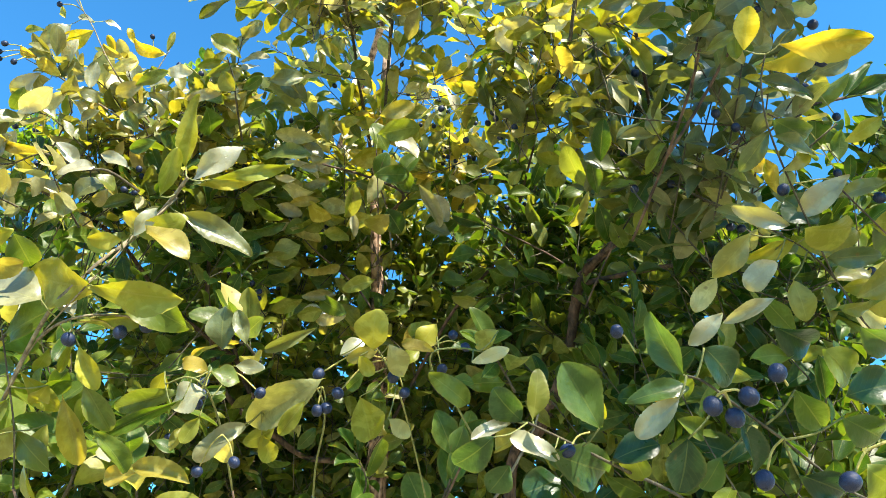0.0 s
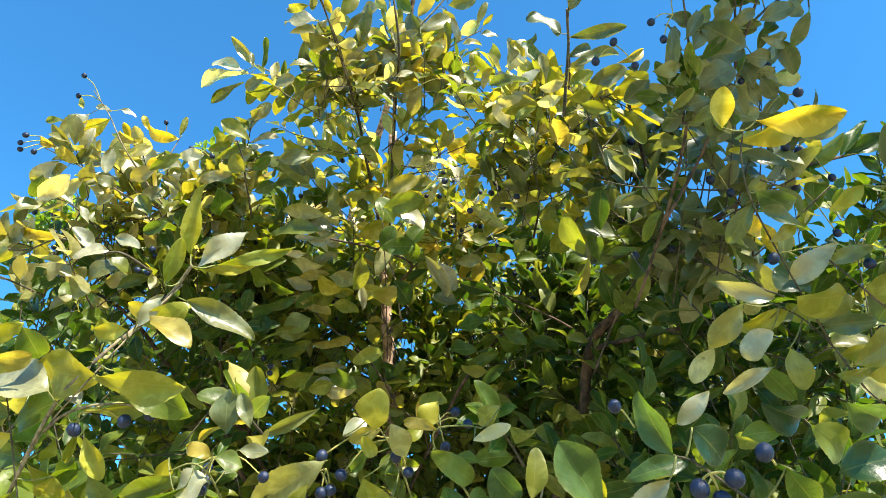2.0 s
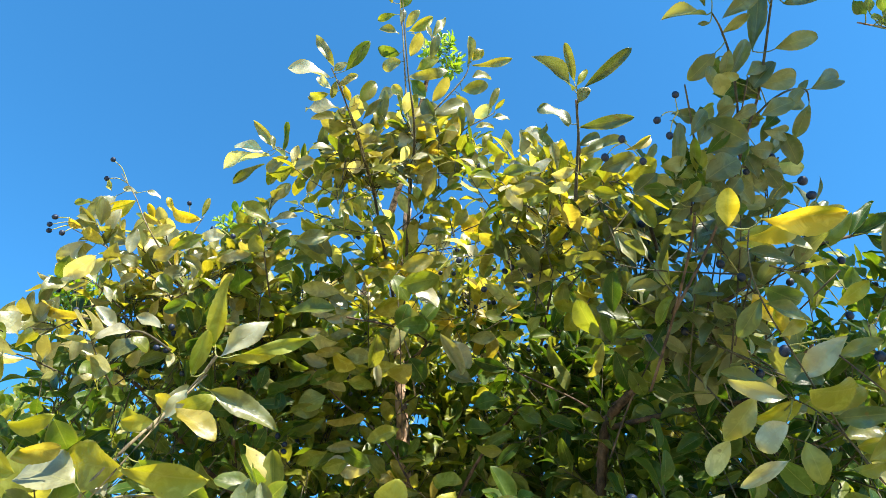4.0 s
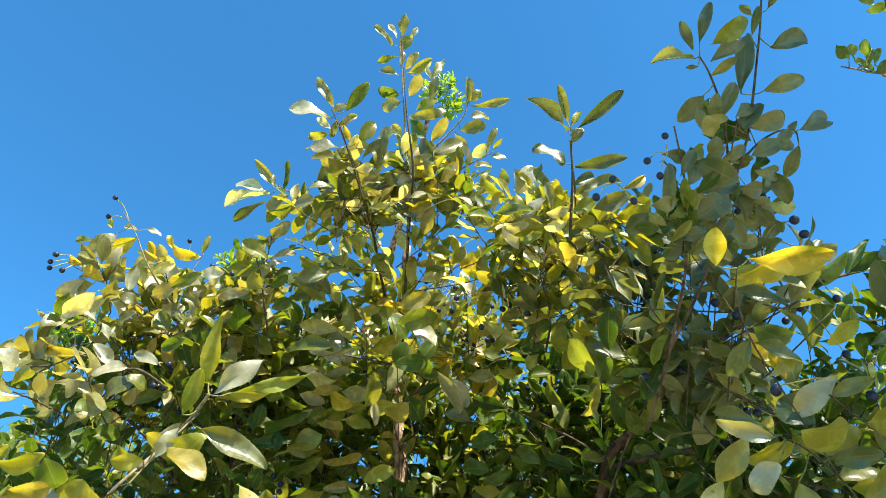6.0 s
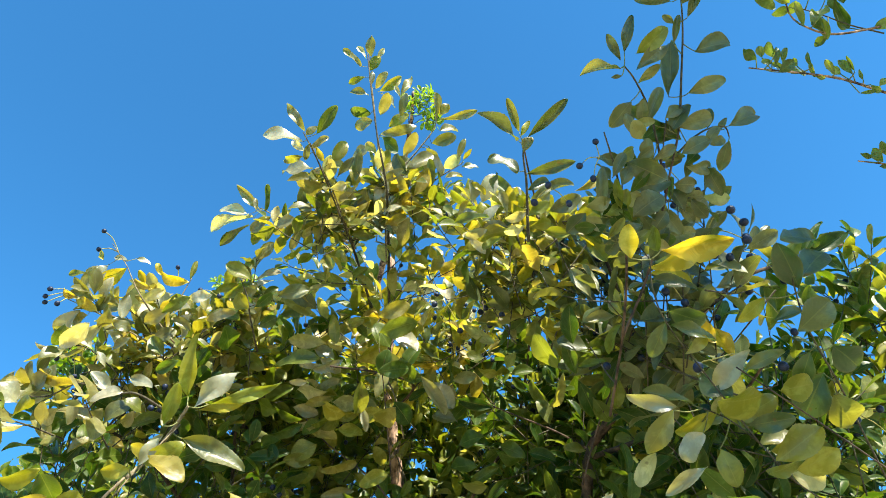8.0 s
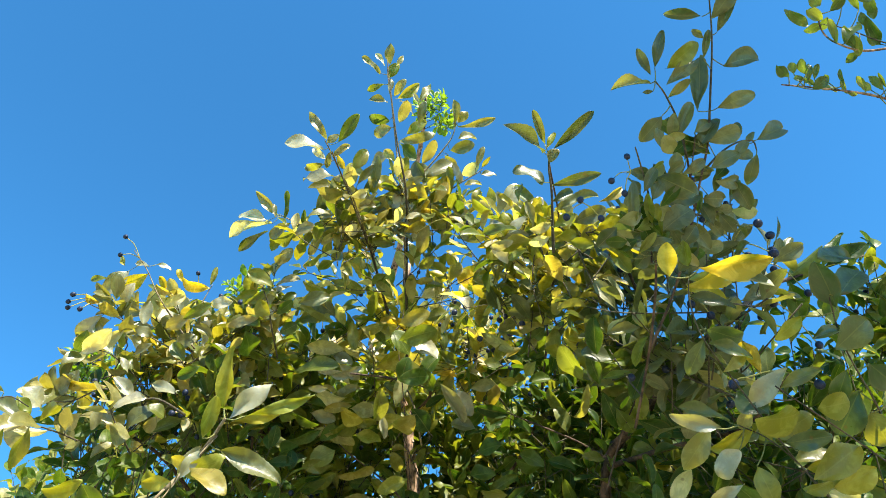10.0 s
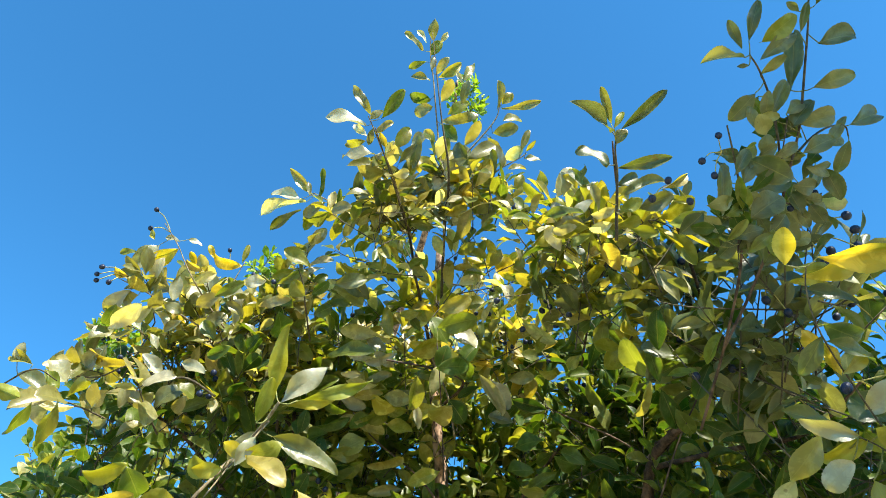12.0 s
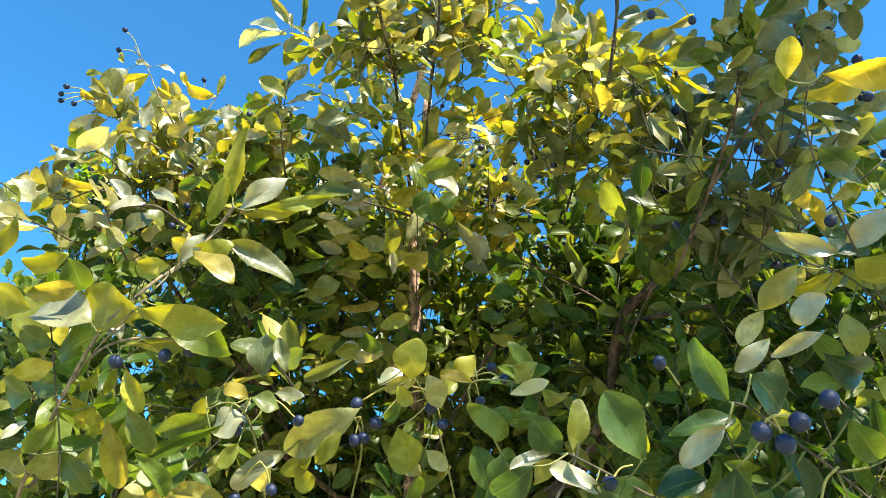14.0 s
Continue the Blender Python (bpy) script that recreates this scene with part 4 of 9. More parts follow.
leaf(tw, (-0.1500, 0.7470, 2.4172), (-0.1765, 0.7557, 2.4034), (0.31, -0.42, -0.85), 1.24, leaf_waxy, 0)
leaf(tw, (-0.1499, 0.7238, 2.4069), (-0.1153, 0.7386, 2.4162), (0.44, -0.83, -0.33), 1.10, leaf_green, 7)
tw, _ = twig(main, [(-0.146, 0.734, 2.373), (-0.190, 0.740, 2.411), (-0.237, 0.748, 2.446), (-0.280, 0.753, 2.478), (-0.317, 0.754, 2.508), (-0.336, 0.754, 2.524)], 0.0026, 0.0009, bark_young)
leaf(tw, (-0.3493, 0.7580, 2.5025), (-0.4699, 0.7852, 2.5276), (-0.21, -0.98, 0.05), 0.47, leaf_waxy, 0)
leaf(tw, (-0.3622, 0.7625, 2.5193), (-0.4280, 0.7480, 2.5388), (0.24, -0.96, 0.11), 0.62, leaf_waxy, 7)
leaf(tw, (-0.3412, 0.7686, 2.5345), (-0.3828, 0.7301, 2.5808), (-0.21, -0.65, -0.73), 0.52, leaf_waxy, 5)
leaf(tw, (-0.3134, 0.7285, 2.4808), (-0.3095, 0.6955, 2.5243), (0.70, -0.54, -0.47), 0.57, leaf_green, 5)
leaf(tw, (-0.3405, 0.7461, 2.5079), (-0.3424, 0.7265, 2.5351), (0.22, -0.80, -0.56), 0.62, leaf_waxy, 1)
leaf(tw, (-0.2827, 0.7533, 2.4766), (-0.2748, 0.7299, 2.5029), (-0.05, -0.75, -0.65), 0.57, leaf_green, 5)
leaf(tw, (-0.3096, 0.7681, 2.4963), (-0.2974, 0.7521, 2.5166), (0.21, -0.70, -0.68), 0.70, leaf_waxy, 0)
leaf(tw, (-0.3085, 0.7438, 2.4817), (-0.3490, 0.7639, 2.4644), (-0.18, -0.82, -0.54), 1.21, leaf_waxy, 5)
leaf(tw, (-0.3676, 0.7870, 2.5139), (-0.4346, 0.7992, 2.4779), (0.04, -0.92, -0.39), 0.51, leaf_waxy, 0)
leaf(tw, (-0.3382, 0.7868, 2.5004), (-0.3597, 0.7957, 2.4622), (0.41, -0.81, -0.42), 0.96, leaf_green, 5)
leaf(tw, (-0.2933, 0.7767, 2.5009), (-0.3172, 0.8048, 2.4895), (0.16, -0.25, -0.95), 1.13, leaf_waxy, 0)
leaf(tw, (-0.2641, 0.7448, 2.4552), (-0.2942, 0.7805, 2.4383), (0.10, -0.35, -0.93), 0.79, leaf_green, 6)
leaf(tw, (-0.2593, 0.7635, 2.4724), (-0.2398, 0.7496, 2.4899), (0.12, -0.71, -0.69), 0.87, leaf_waxy, 5)
leaf(tw, (-0.2451, 0.7560, 2.4561), (-0.2749, 0.7921, 2.4373), (-0.10, -0.52, -0.85), 0.81, leaf_waxy, 5)
leaf(tw, (-0.2279, 0.7381, 2.4280), (-0.1978, 0.7299, 2.4404), (0.25, -0.42, -0.87), 1.04, leaf_waxy, 5)
leaf(tw, (-0.2209, 0.7406, 2.4269), (-0.2394, 0.7747, 2.4029), (0.03, -0.56, -0.83), 0.85, leaf_green, 0)
leaf(tw, (-0.2040, 0.7513, 2.4275), (-0.1733, 0.7408, 2.4393), (-0.08, -0.84, -0.54), 1.16, leaf_waxy, 1)
leaf(tw, (-0.1980, 0.7384, 2.4098), (-0.2199, 0.7628, 2.3818), (0.18, -0.67, -0.72), 0.87, leaf_green, 5)
leaf(tw, (-0.3004, 0.7633, 2.4932), (-0.2628, 0.7717, 2.4781), (0.21, -0.98, -0.02), 0.93, leaf_waxy, 6)
tw, _ = twig(main, [(0.143, 0.504, 2.089), (0.145, 0.479, 2.112), (0.148, 0.448, 2.142), (0.147, 0.427, 2.160), (0.149, 0.414, 2.173)], 0.0022, 0.0009, bark_twig)
leaf(tw, (0.1406, 0.3973, 2.1591), (0.0943, 0.3580, 2.1781), (0.53, -0.78, -0.33), 0.57, leaf_dull, 2)
leaf(tw, (0.1465, 0.4103, 2.1937), (0.1350, 0.3697, 2.2176), (-0.06, -0.49, -0.87), 0.52, leaf_dull, 5)
leaf(tw, (0.1457, 0.4034, 2.1742), (0.1605, 0.3904, 2.1944), (0.02, -0.83, -0.55), 0.64, leaf_yellow, 0)
leaf(tw, (0.1543, 0.4040, 2.1716), (0.2087, 0.3765, 2.2049), (0.09, -0.69, -0.72), 0.47, leaf_dull, 5)
leaf(tw, (0.1475, 0.4149, 2.1595), (0.1574, 0.4007, 2.1729), (-0.17, -0.74, -0.65), 1.17, leaf_waxy, 7)
leaf(tw, (0.1404, 0.4427, 2.1560), (0.1053, 0.4220, 2.1773), (0.52, -0.85, 0.02), 1.13, leaf_dull, 4)
leaf(tw, (0.1511, 0.4442, 2.1521), (0.2078, 0.4178, 2.1313), (-0.47, -0.37, -0.80), 0.50, leaf_dull, 0)
leaf(tw, (0.1491, 0.4667, 2.1466), (0.1842, 0.4694, 2.1690), (0.42, -0.70, -0.57), 0.82, leaf_dull, 2)
leaf(tw, (0.1534, 0.4726, 2.1355), (0.2141, 0.4658, 2.1607), (0.01, -0.96, -0.29), 0.62, leaf_dull, 2)
leaf(tw, (0.1054, 0.4495, 2.1306), (0.1087, 0.4382, 2.1615), (-0.49, -0.84, -0.25), 0.53, leaf_green, 4)
leaf(tw, (0.0796, 0.4369, 2.0962), (0.0800, 0.4082, 2.1047), (0.82, -0.15, -0.56), 1.02, leaf_pale, 7)
leaf(tw, (0.0938, 0.4271, 2.0985), (0.0810, 0.4090, 2.1036), (0.63, -0.59, -0.51), 0.73, leaf_yellow, 4)
leaf(tw, (0.2201, 0.5125, 2.1894), (0.2632, 0.5049, 2.2065), (0.26, -0.44, -0.86), 0.51, leaf_green, 6)
leaf(tw, (0.1160, 0.4501, 2.0822), (0.1134, 0.4255, 2.1080), (0.42, -0.68, -0.60), 0.67, leaf_waxy, 0)
leaf(tw, (0.1327, 0.4566, 2.1061), (0.1197, 0.4309, 2.1115), (-0.26, -0.07, -0.96), 0.77, leaf_yellow, 7)
leaf(tw, (0.0871, 0.4468, 2.0717), (0.1094, 0.4307, 2.0868), (-0.38, -0.85, -0.35), 0.98, leaf_pale, 0)
leaf(tw, (0.1731, 0.4861, 2.1219), (0.2185, 0.4692, 2.1302), (-0.02, -0.49, -0.87), 0.72, leaf_waxy, 7)
leaf(tw, (0.2135, 0.5025, 2.1597), (0.2491, 0.5064, 2.1538), (0.04, -0.93, -0.36), 0.47, leaf_yellow, 4)
leaf(tw, (0.0539, 0.4320, 2.0588), (0.0934, 0.4118, 2.0490), (-0.47, -0.88, -0.08), 0.70, leaf_green, 0)
leaf(tw, (0.1453, 0.4840, 2.1247), (0.1164, 0.4898, 2.1162), (0.15, -0.49, -0.86), 0.97, leaf_waxy, 6)
leaf(tw, (0.1438, 0.4674, 2.0956), (0.1734, 0.4648, 2.1129), (0.10, -0.95, -0.31), 0.97, leaf_yellow, 5)
leaf(tw, (0.1409, 0.4912, 2.1067), (0.1118, 0.5043, 2.1064), (-0.19, -0.45, -0.87), 1.00, leaf_green, 0)
leaf(tw, (0.1463, 0.4924, 2.1055), (0.1788, 0.4929, 2.1108), (0.15, -0.41, -0.90), 1.03, leaf_yellow, 0)
leaf(tw, (0.1641, 0.5163, 2.1211), (0.2004, 0.5256, 2.1153), (0.11, -0.80, -0.58), 0.87, leaf_yellow, 5)
leaf(tw, (0.0818, 0.4520, 2.0849), (0.0653, 0.4465, 2.1035), (0.27, -0.96, -0.04), 0.96, leaf_pale, 4)
leaf(tw, (0.0905, 0.4590, 2.0720), (0.0633, 0.4606, 2.0601), (0.36, -0.35, -0.87), 0.95, leaf_waxy, 1)
leaf(tw, (0.1061, 0.4660, 2.0633), (0.0826, 0.4740, 2.0524), (-0.18, -0.94, -0.30), 1.02, leaf_yellow, 5)
limb(right, [(0.211, 0.614, 1.899), (0.224, 0.511, 1.931), (0.225, 0.422, 1.947), (0.222, 0.380, 1.960), (0.223, 0.355, 1.982), (0.217, 0.326, 2.002), (0.209, 0.298, 2.018)], 0.0016, 0.0006, "limb", bark_dark)
limb(right, [(0.224, 0.511, 1.931), (0.255, 0.468, 1.971), (0.269, 0.407, 1.993), (0.286, 0.366, 2.032), (0.303, 0.338, 2.071), (0.311, 0.302, 2.109), (0.319, 0.261, 2.152), (0.319, 0.213, 2.194)], 0.0016, 0.0006, "limb", bark_dark)
limb(right, [(0.277, 0.379, 2.012), (0.272, 0.337, 2.043), (0.265, 0.307, 2.064), (0.251, 0.279, 2.074), (0.240, 0.264, 2.078)], 0.0012, 0.0006, "limb", bark_dark)
tw, _ = twig(right, [(0.303, 0.338, 2.071), (0.311, 0.302, 2.109), (0.319, 0.261, 2.152), (0.319, 0.213, 2.194)], 0.0014, 0.0007, bark_twig)
leaf(tw, (0.2560, 0.2635, 2.0976), (0.2945, 0.2423, 2.1138), (0.15, -0.42, -0.90), 0.65, leaf_yellow, 7)
leaf(tw, (0.2554, 0.2740, 2.0852), (0.2934, 0.2543, 2.1071), (-0.02, -0.76, -0.65), 0.62, leaf_dull, 4)
leaf(tw, (0.3097, 0.2625, 2.1508), (0.2971, 0.2536, 2.1566), (-0.07, -0.48, -0.88), 0.96, leaf_dull, 6)
leaf(tw, (0.3013, 0.2692, 2.1196), (0.3091, 0.2439, 2.1402), (-0.23, -0.66, -0.72), 0.54, leaf_dull, 2)
leaf(tw, (0.3097, 0.2435, 2.1631), (0.2689, 0.2425, 2.1762), (-0.22, -0.64, -0.73), 0.62, leaf_dull, 2)
leaf(tw, (0.3218, 0.2556, 2.1475), (0.3404, 0.2212, 2.1659), (-0.27, -0.57, -0.78), 0.67, leaf_dull, 2)
leaf(tw, (0.3340, 0.2929, 2.1419), (0.3792, 0.2879, 2.1562), (0.10, -0.81, -0.58), 1.14, leaf_dull, 2)
leaf(tw, (0.3109, 0.3075, 2.0833), (0.3542, 0.2940, 2.0892), (-0.11, -0.68, -0.72), 0.83, leaf_dull, 0)
leaf(tw, (0.2922, 0.3106, 2.0856), (0.3104, 0.2841, 2.1446), (-0.34, -0.89, -0.30), 0.59, leaf_dull, 5)
leaf(tw, (0.3144, 0.2411, 2.1504), (0.3419, 0.2063, 2.1564), (-0.27, -0.37, -0.89), 0.80, leaf_dull, 1)
leaf(tw, (0.3264, 0.2408, 2.2029), (0.2946, 0.2231, 2.2344), (-0.41, -0.55, -0.73), 0.70, leaf_dull, 0)
leaf(tw, (0.2905, 0.3393, 2.0617), (0.3154, 0.3172, 2.0886), (-0.37, -0.86, -0.36), 0.94, leaf_dull, 0)
leaf(tw, (0.3260, 0.2276, 2.2007), (0.3568, 0.2092, 2.2345), (0.09, -0.84, -0.54), 0.92, leaf_dull, 5)
tw, _ = twig(right, [(0.272, 0.337, 2.043), (0.265, 0.307, 2.064), (0.251, 0.279, 2.074), (0.240, 0.264, 2.078)], 0.0013, 0.0007, bark_twig)
leaf(tw, (0.2438, 0.2598, 2.0960), (0.2551, 0.2286, 2.1263), (-0.30, -0.72, -0.63), 0.57, leaf_dull, 0)
leaf(tw, (0.2436, 0.2737, 2.1067), (0.2304, 0.2500, 2.1266), (-0.21, -0.56, -0.80), 0.62, leaf_dull, 0)
leaf(tw, (0.2343, 0.2649, 2.0756), (0.1931, 0.2584, 2.0741), (0.16, -0.99, -0.02), 0.63, leaf_dull, 6)
leaf(tw, (0.2326, 0.2623, 2.0576), (0.2219, 0.2620, 2.0562), (0.12, -0.54, -0.83), 0.78, leaf_dull, 1)
leaf(tw, (0.2571, 0.2899, 2.0838), (0.2829, 0.2799, 2.0976), (-0.00, -0.81, -0.59), 0.70, leaf_dull, 5)
leaf(tw, (0.2444, 0.2914, 2.0566), (0.2216, 0.3116, 2.0408), (-0.22, -0.75, -0.63), 0.87, leaf_dull, 7)
leaf(tw, (0.2602, 0.3120, 2.0817), (0.2477, 0.3288, 2.0689), (-0.37, -0.72, -0.58), 0.71, leaf_dull, 5)
leaf(tw, (0.2584, 0.3142, 2.0454), (0.2808, 0.2881, 2.0802), (-0.02, -0.81, -0.59), 0.64, leaf_dull, 2)
leaf(tw, (0.2546, 0.3131, 2.0442), (0.2540, 0.2867, 2.0537), (-0.40, -0.30, -0.86), 0.92, leaf_dull, 0)
leaf(tw, (0.2788, 0.3577, 2.0658), (0.3090, 0.3424, 2.0867), (-0.07, -0.85, -0.52), 0.96, leaf_dull, 5)
leaf(tw, (0.2488, 0.3136, 2.0210), (0.2371, 0.2943, 2.0234), (0.26, -0.27, -0.93), 1.26, leaf_dull, 7)
leaf(tw, (0.2643, 0.3475, 2.0296), (0.2936, 0.3379, 2.0398), (0.11, -0.54, -0.83), 0.78, leaf_dull, 0)
tw, _ = twig(right, [(0.297, 0.357, 2.048), (0.320, 0.355, 2.070), (0.344, 0.358, 2.088), (0.365, 0.366, 2.098), (0.370, 0.376, 2.093)], 0.0013, 0.0007, bark_twig)
leaf(tw, (0.3685, 0.3642, 2.0968), (0.4128, 0.3593, 2.1183), (0.17, -0.83, -0.53), 0.92, leaf_dull, 6)
leaf(tw, (0.3005, 0.3371, 2.0673), (0.3433, 0.3327, 2.0785), (0.16, -0.56, -0.82), 1.04, leaf_dull, 2)
leaf(tw, (0.3440, 0.3625, 2.0943), (0.3485, 0.3455, 2.1128), (-0.26, -0.74, -0.62), 1.04, leaf_dull, 0)
leaf(tw, (0.3277, 0.3577, 2.0567), (0.3493, 0.3442, 2.0785), (-0.07, -0.88, -0.48), 0.75, leaf_dull, 0)
leaf(tw, (0.2971, 0.3513, 2.0382), (0.3329, 0.3395, 2.0527), (-0.07, -0.85, -0.52), 0.98, leaf_dull, 0)
leaf(tw, (0.3660, 0.3751, 2.0839), (0.3527, 0.4002, 2.0602), (-0.20, -0.73, -0.66), 0.80, leaf_dull, 1)
leaf(tw, (0.3466, 0.3780, 2.0842), (0.3684, 0.3757, 2.0925), (0.21, -0.66, -0.72), 0.89, leaf_dull, 7)
leaf(tw, (0.3325, 0.3838, 2.0532), (0.3441, 0.3990, 2.0203), (-0.46, -0.74, -0.50), 1.02, leaf_dull, 6)
leaf(tw, (0.3079, 0.3872, 2.0412), (0.3124, 0.3649, 2.0512), (-0.15, -0.43, -0.89), 0.75, leaf_dull, 6)
leaf(tw, (0.3627, 0.3734, 2.1033), (0.3697, 0.3612, 2.1117), (-0.66, -0.64, -0.38), 1.17, leaf_dull, 0)
tw, _ = twig(right, [(0.271, 0.381, 2.005), (0.293, 0.394, 2.013), (0.315, 0.399, 2.027), (0.328, 0.401, 2.035)], 0.0013, 0.0007, bark_twig)
leaf(tw, (0.3280, 0.4110, 2.0392), (0.3619, 0.4179, 2.0319), (-0.16, -0.21, -0.96), 0.96, leaf_green, 0)
leaf(tw, (0.3101, 0.3978, 2.0192), (0.3430, 0.4178, 2.0050), (0.53, -0.85, 0.03), 0.90, leaf_dull, 0)
leaf(tw, (0.3083, 0.3980, 2.0170), (0.3230, 0.4093, 1.9982), (-0.48, -0.54, -0.69), 1.09, leaf_dull, 4)
leaf(tw, (0.2921, 0.3982, 2.0101), (0.3099, 0.4066, 2.0086), (0.22, -0.61, -0.76), 1.00, leaf_dull, 0)
leaf(tw, (0.2722, 0.3966, 2.0104), (0.2903, 0.4085, 1.9768), (-0.37, -0.80, -0.48), 0.88, leaf_dull, 0)
leaf(tw, (0.2342, 0.3751, 1.9766), (0.2689, 0.3604, 1.9981), (0.01, -0.82, -0.57), 1.05, leaf_dull, 7)
leaf(tw, (0.2538, 0.3927, 1.9706), (0.2723, 0.3744, 1.9814), (-0.27, -0.68, -0.68), 1.13, leaf_dull, 1)
leaf(tw, (0.2756, 0.4204, 1.9891), (0.3143, 0.4218, 1.9962), (0.16, -0.66, -0.73), 0.87, leaf_dull, 2)
leaf(tw, (0.2861, 0.3720, 2.0167), (0.3157, 0.3775, 2.0149), (0.06, -0.59, -0.80), 1.11, leaf_dull, 1)
leaf(tw, (0.2450, 0.3802, 1.9870), (0.2626, 0.4032, 1.9677), (-0.24, -0.51, -0.83), 0.99, leaf_dull, 0)
leaf(tw, (0.2935, 0.3956, 2.0123), (0.3138, 0.4198, 2.0021), (0.01, -0.39, -0.92), 0.81, leaf_dull, 0)
leaf(tw, (0.2762, 0.4060, 1.9907), (0.2523, 0.4165, 1.9574), (-0.01, -0.96, -0.29), 0.90, leaf_dull, 0)
tw, _ = twig(right, [(0.222, 0.380, 1.960), (0.223, 0.355, 1.982), (0.217, 0.326, 2.002), (0.209, 0.298, 2.018)], 0.0013, 0.0007, bark_twig)
leaf(tw, (0.2174, 0.3226, 2.0051), (0.2438, 0.3194, 2.0149), (0.31, -0.27, -0.91), 1.00, leaf_green, 6)
leaf(tw, (0.2324, 0.3312, 2.0102), (0.2646, 0.3329, 1.9789), (-0.58, -0.52, -0.63), 0.98, leaf_dull, 4)
leaf(tw, (0.2402, 0.3663, 2.0087), (0.2868, 0.3613, 2.0145), (0.01, -0.71, -0.70), 0.94, leaf_dull, 0)
leaf(tw, (0.1953, 0.3461, 1.9486), (0.2014, 0.3113, 1.9912), (-0.11, -0.78, -0.62), 0.34, leaf_dull, 7)
leaf(tw, (0.2154, 0.3469, 1.9967), (0.2087, 0.3279, 2.0154), (0.61, -0.65, -0.45), 0.74, leaf_dull, 1)
leaf(tw, (0.2162, 0.3461, 1.9871), (0.1958, 0.3506, 1.9756), (0.18, -0.77, -0.62), 1.02, leaf_dull, 5)
leaf(tw, (0.1835, 0.3516, 1.9631), (0.1624, 0.3656, 1.9501), (-0.13, -0.78, -0.62), 1.26, leaf_dull, 6)
leaf(tw, (0.1807, 0.3350, 1.9541), (0.2097, 0.3333, 1.9543), (-0.02, -0.53, -0.85), 0.90, leaf_dull, 1)
leaf(tw, (0.2222, 0.3408, 1.9859), (0.2346, 0.3298, 2.0050), (0.04, -0.85, -0.52), 1.16, leaf_dull, 0)
leaf(tw, (0.2249, 0.3578, 1.9932), (0.2486, 0.3691, 1.9864), (0.04, -0.57, -0.82), 1.20, leaf_dull, 1)
leaf(tw, (0.2204, 0.3645, 1.9761), (0.1953, 0.3784, 1.9664), (-0.18, -0.76, -0.62), 1.01, leaf_dull, 5)
leaf(tw, (0.2227, 0.3694, 1.9650), (0.2397, 0.3838, 1.9472), (-0.10, -0.72, -0.68), 1.09, leaf_dull, 1)
leaf(tw, (0.2183, 0.3786, 1.9593), (0.2057, 0.4080, 1.9548), (-0.47, -0.33, -0.82), 1.05, leaf_dull, 2)
leaf(tw, (0.2323, 0.4076, 1.9802), (0.2474, 0.3878, 1.9954), (-0.34, -0.72, -0.61), 0.83, leaf_green, 0)
leaf(tw, (0.2113, 0.3267, 1.9825), (0.2283, 0.3123, 2.0060), (0.02, -0.84, -0.54), 0.81, leaf_dull, 2)
leaf(tw, (0.2425, 0.3347, 2.0154), (0.2619, 0.3233, 2.0206), (0.01, -0.40, -0.92), 1.06, leaf_dull, 2)
berries(right, (0.2015, 0.3125, 1.9981), [(0.1986, 0.2998, 2.0062), (0.1785, 0.3064, 1.9798), (0.1923, 0.3232, 1.9795)], 0.0064, 0.0005)
berries(right, (0.2992, 0.3824, 2.0279), [(0.3196, 0.3973, 2.0324), (0.2854, 0.3930, 2.0066), (0.2764, 0.3574, 2.0298)], 0.0064, 0.0005)
berries(right, (0.1481, 0.3130, 1.9604), [(0.1638, 0.3251, 1.9493), (0.1319, 0.3214, 1.9516), (0.1462, 0.3110, 1.9622)], 0.0064, 0.0005)
tw, _ = twig(main, [(-0.463, 0.807, 2.240), (-0.490, 0.779, 2.270), (-0.506, 0.732, 2.289), (-0.526, 0.723, 2.322), (-0.544, 0.713, 2.355), (-0.566, 0.687, 2.384)], 0.0016, 0.0006, bark_young)
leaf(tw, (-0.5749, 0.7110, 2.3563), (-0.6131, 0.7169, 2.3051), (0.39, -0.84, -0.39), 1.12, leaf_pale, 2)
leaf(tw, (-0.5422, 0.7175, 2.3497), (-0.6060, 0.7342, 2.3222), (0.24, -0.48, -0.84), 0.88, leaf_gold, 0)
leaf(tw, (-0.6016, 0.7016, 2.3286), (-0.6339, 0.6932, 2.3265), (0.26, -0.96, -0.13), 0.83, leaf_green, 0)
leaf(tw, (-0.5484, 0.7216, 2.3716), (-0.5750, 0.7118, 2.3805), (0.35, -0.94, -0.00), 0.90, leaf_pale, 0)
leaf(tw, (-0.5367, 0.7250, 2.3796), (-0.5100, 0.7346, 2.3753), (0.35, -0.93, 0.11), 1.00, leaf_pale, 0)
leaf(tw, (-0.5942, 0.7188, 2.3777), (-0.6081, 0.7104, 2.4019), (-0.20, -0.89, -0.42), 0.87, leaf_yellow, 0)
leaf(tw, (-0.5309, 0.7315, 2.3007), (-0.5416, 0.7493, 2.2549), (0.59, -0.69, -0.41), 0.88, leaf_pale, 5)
leaf(tw, (-0.5227, 0.7562, 2.3437), (-0.5282, 0.7335, 2.3603), (0.23, -0.61, -0.76), 0.97, leaf_gold, 5)
leaf(tw, (-0.4944, 0.7378, 2.3098), (-0.5349, 0.7288, 2.3296), (-0.17, -0.71, -0.68), 0.82, leaf_green, 2)
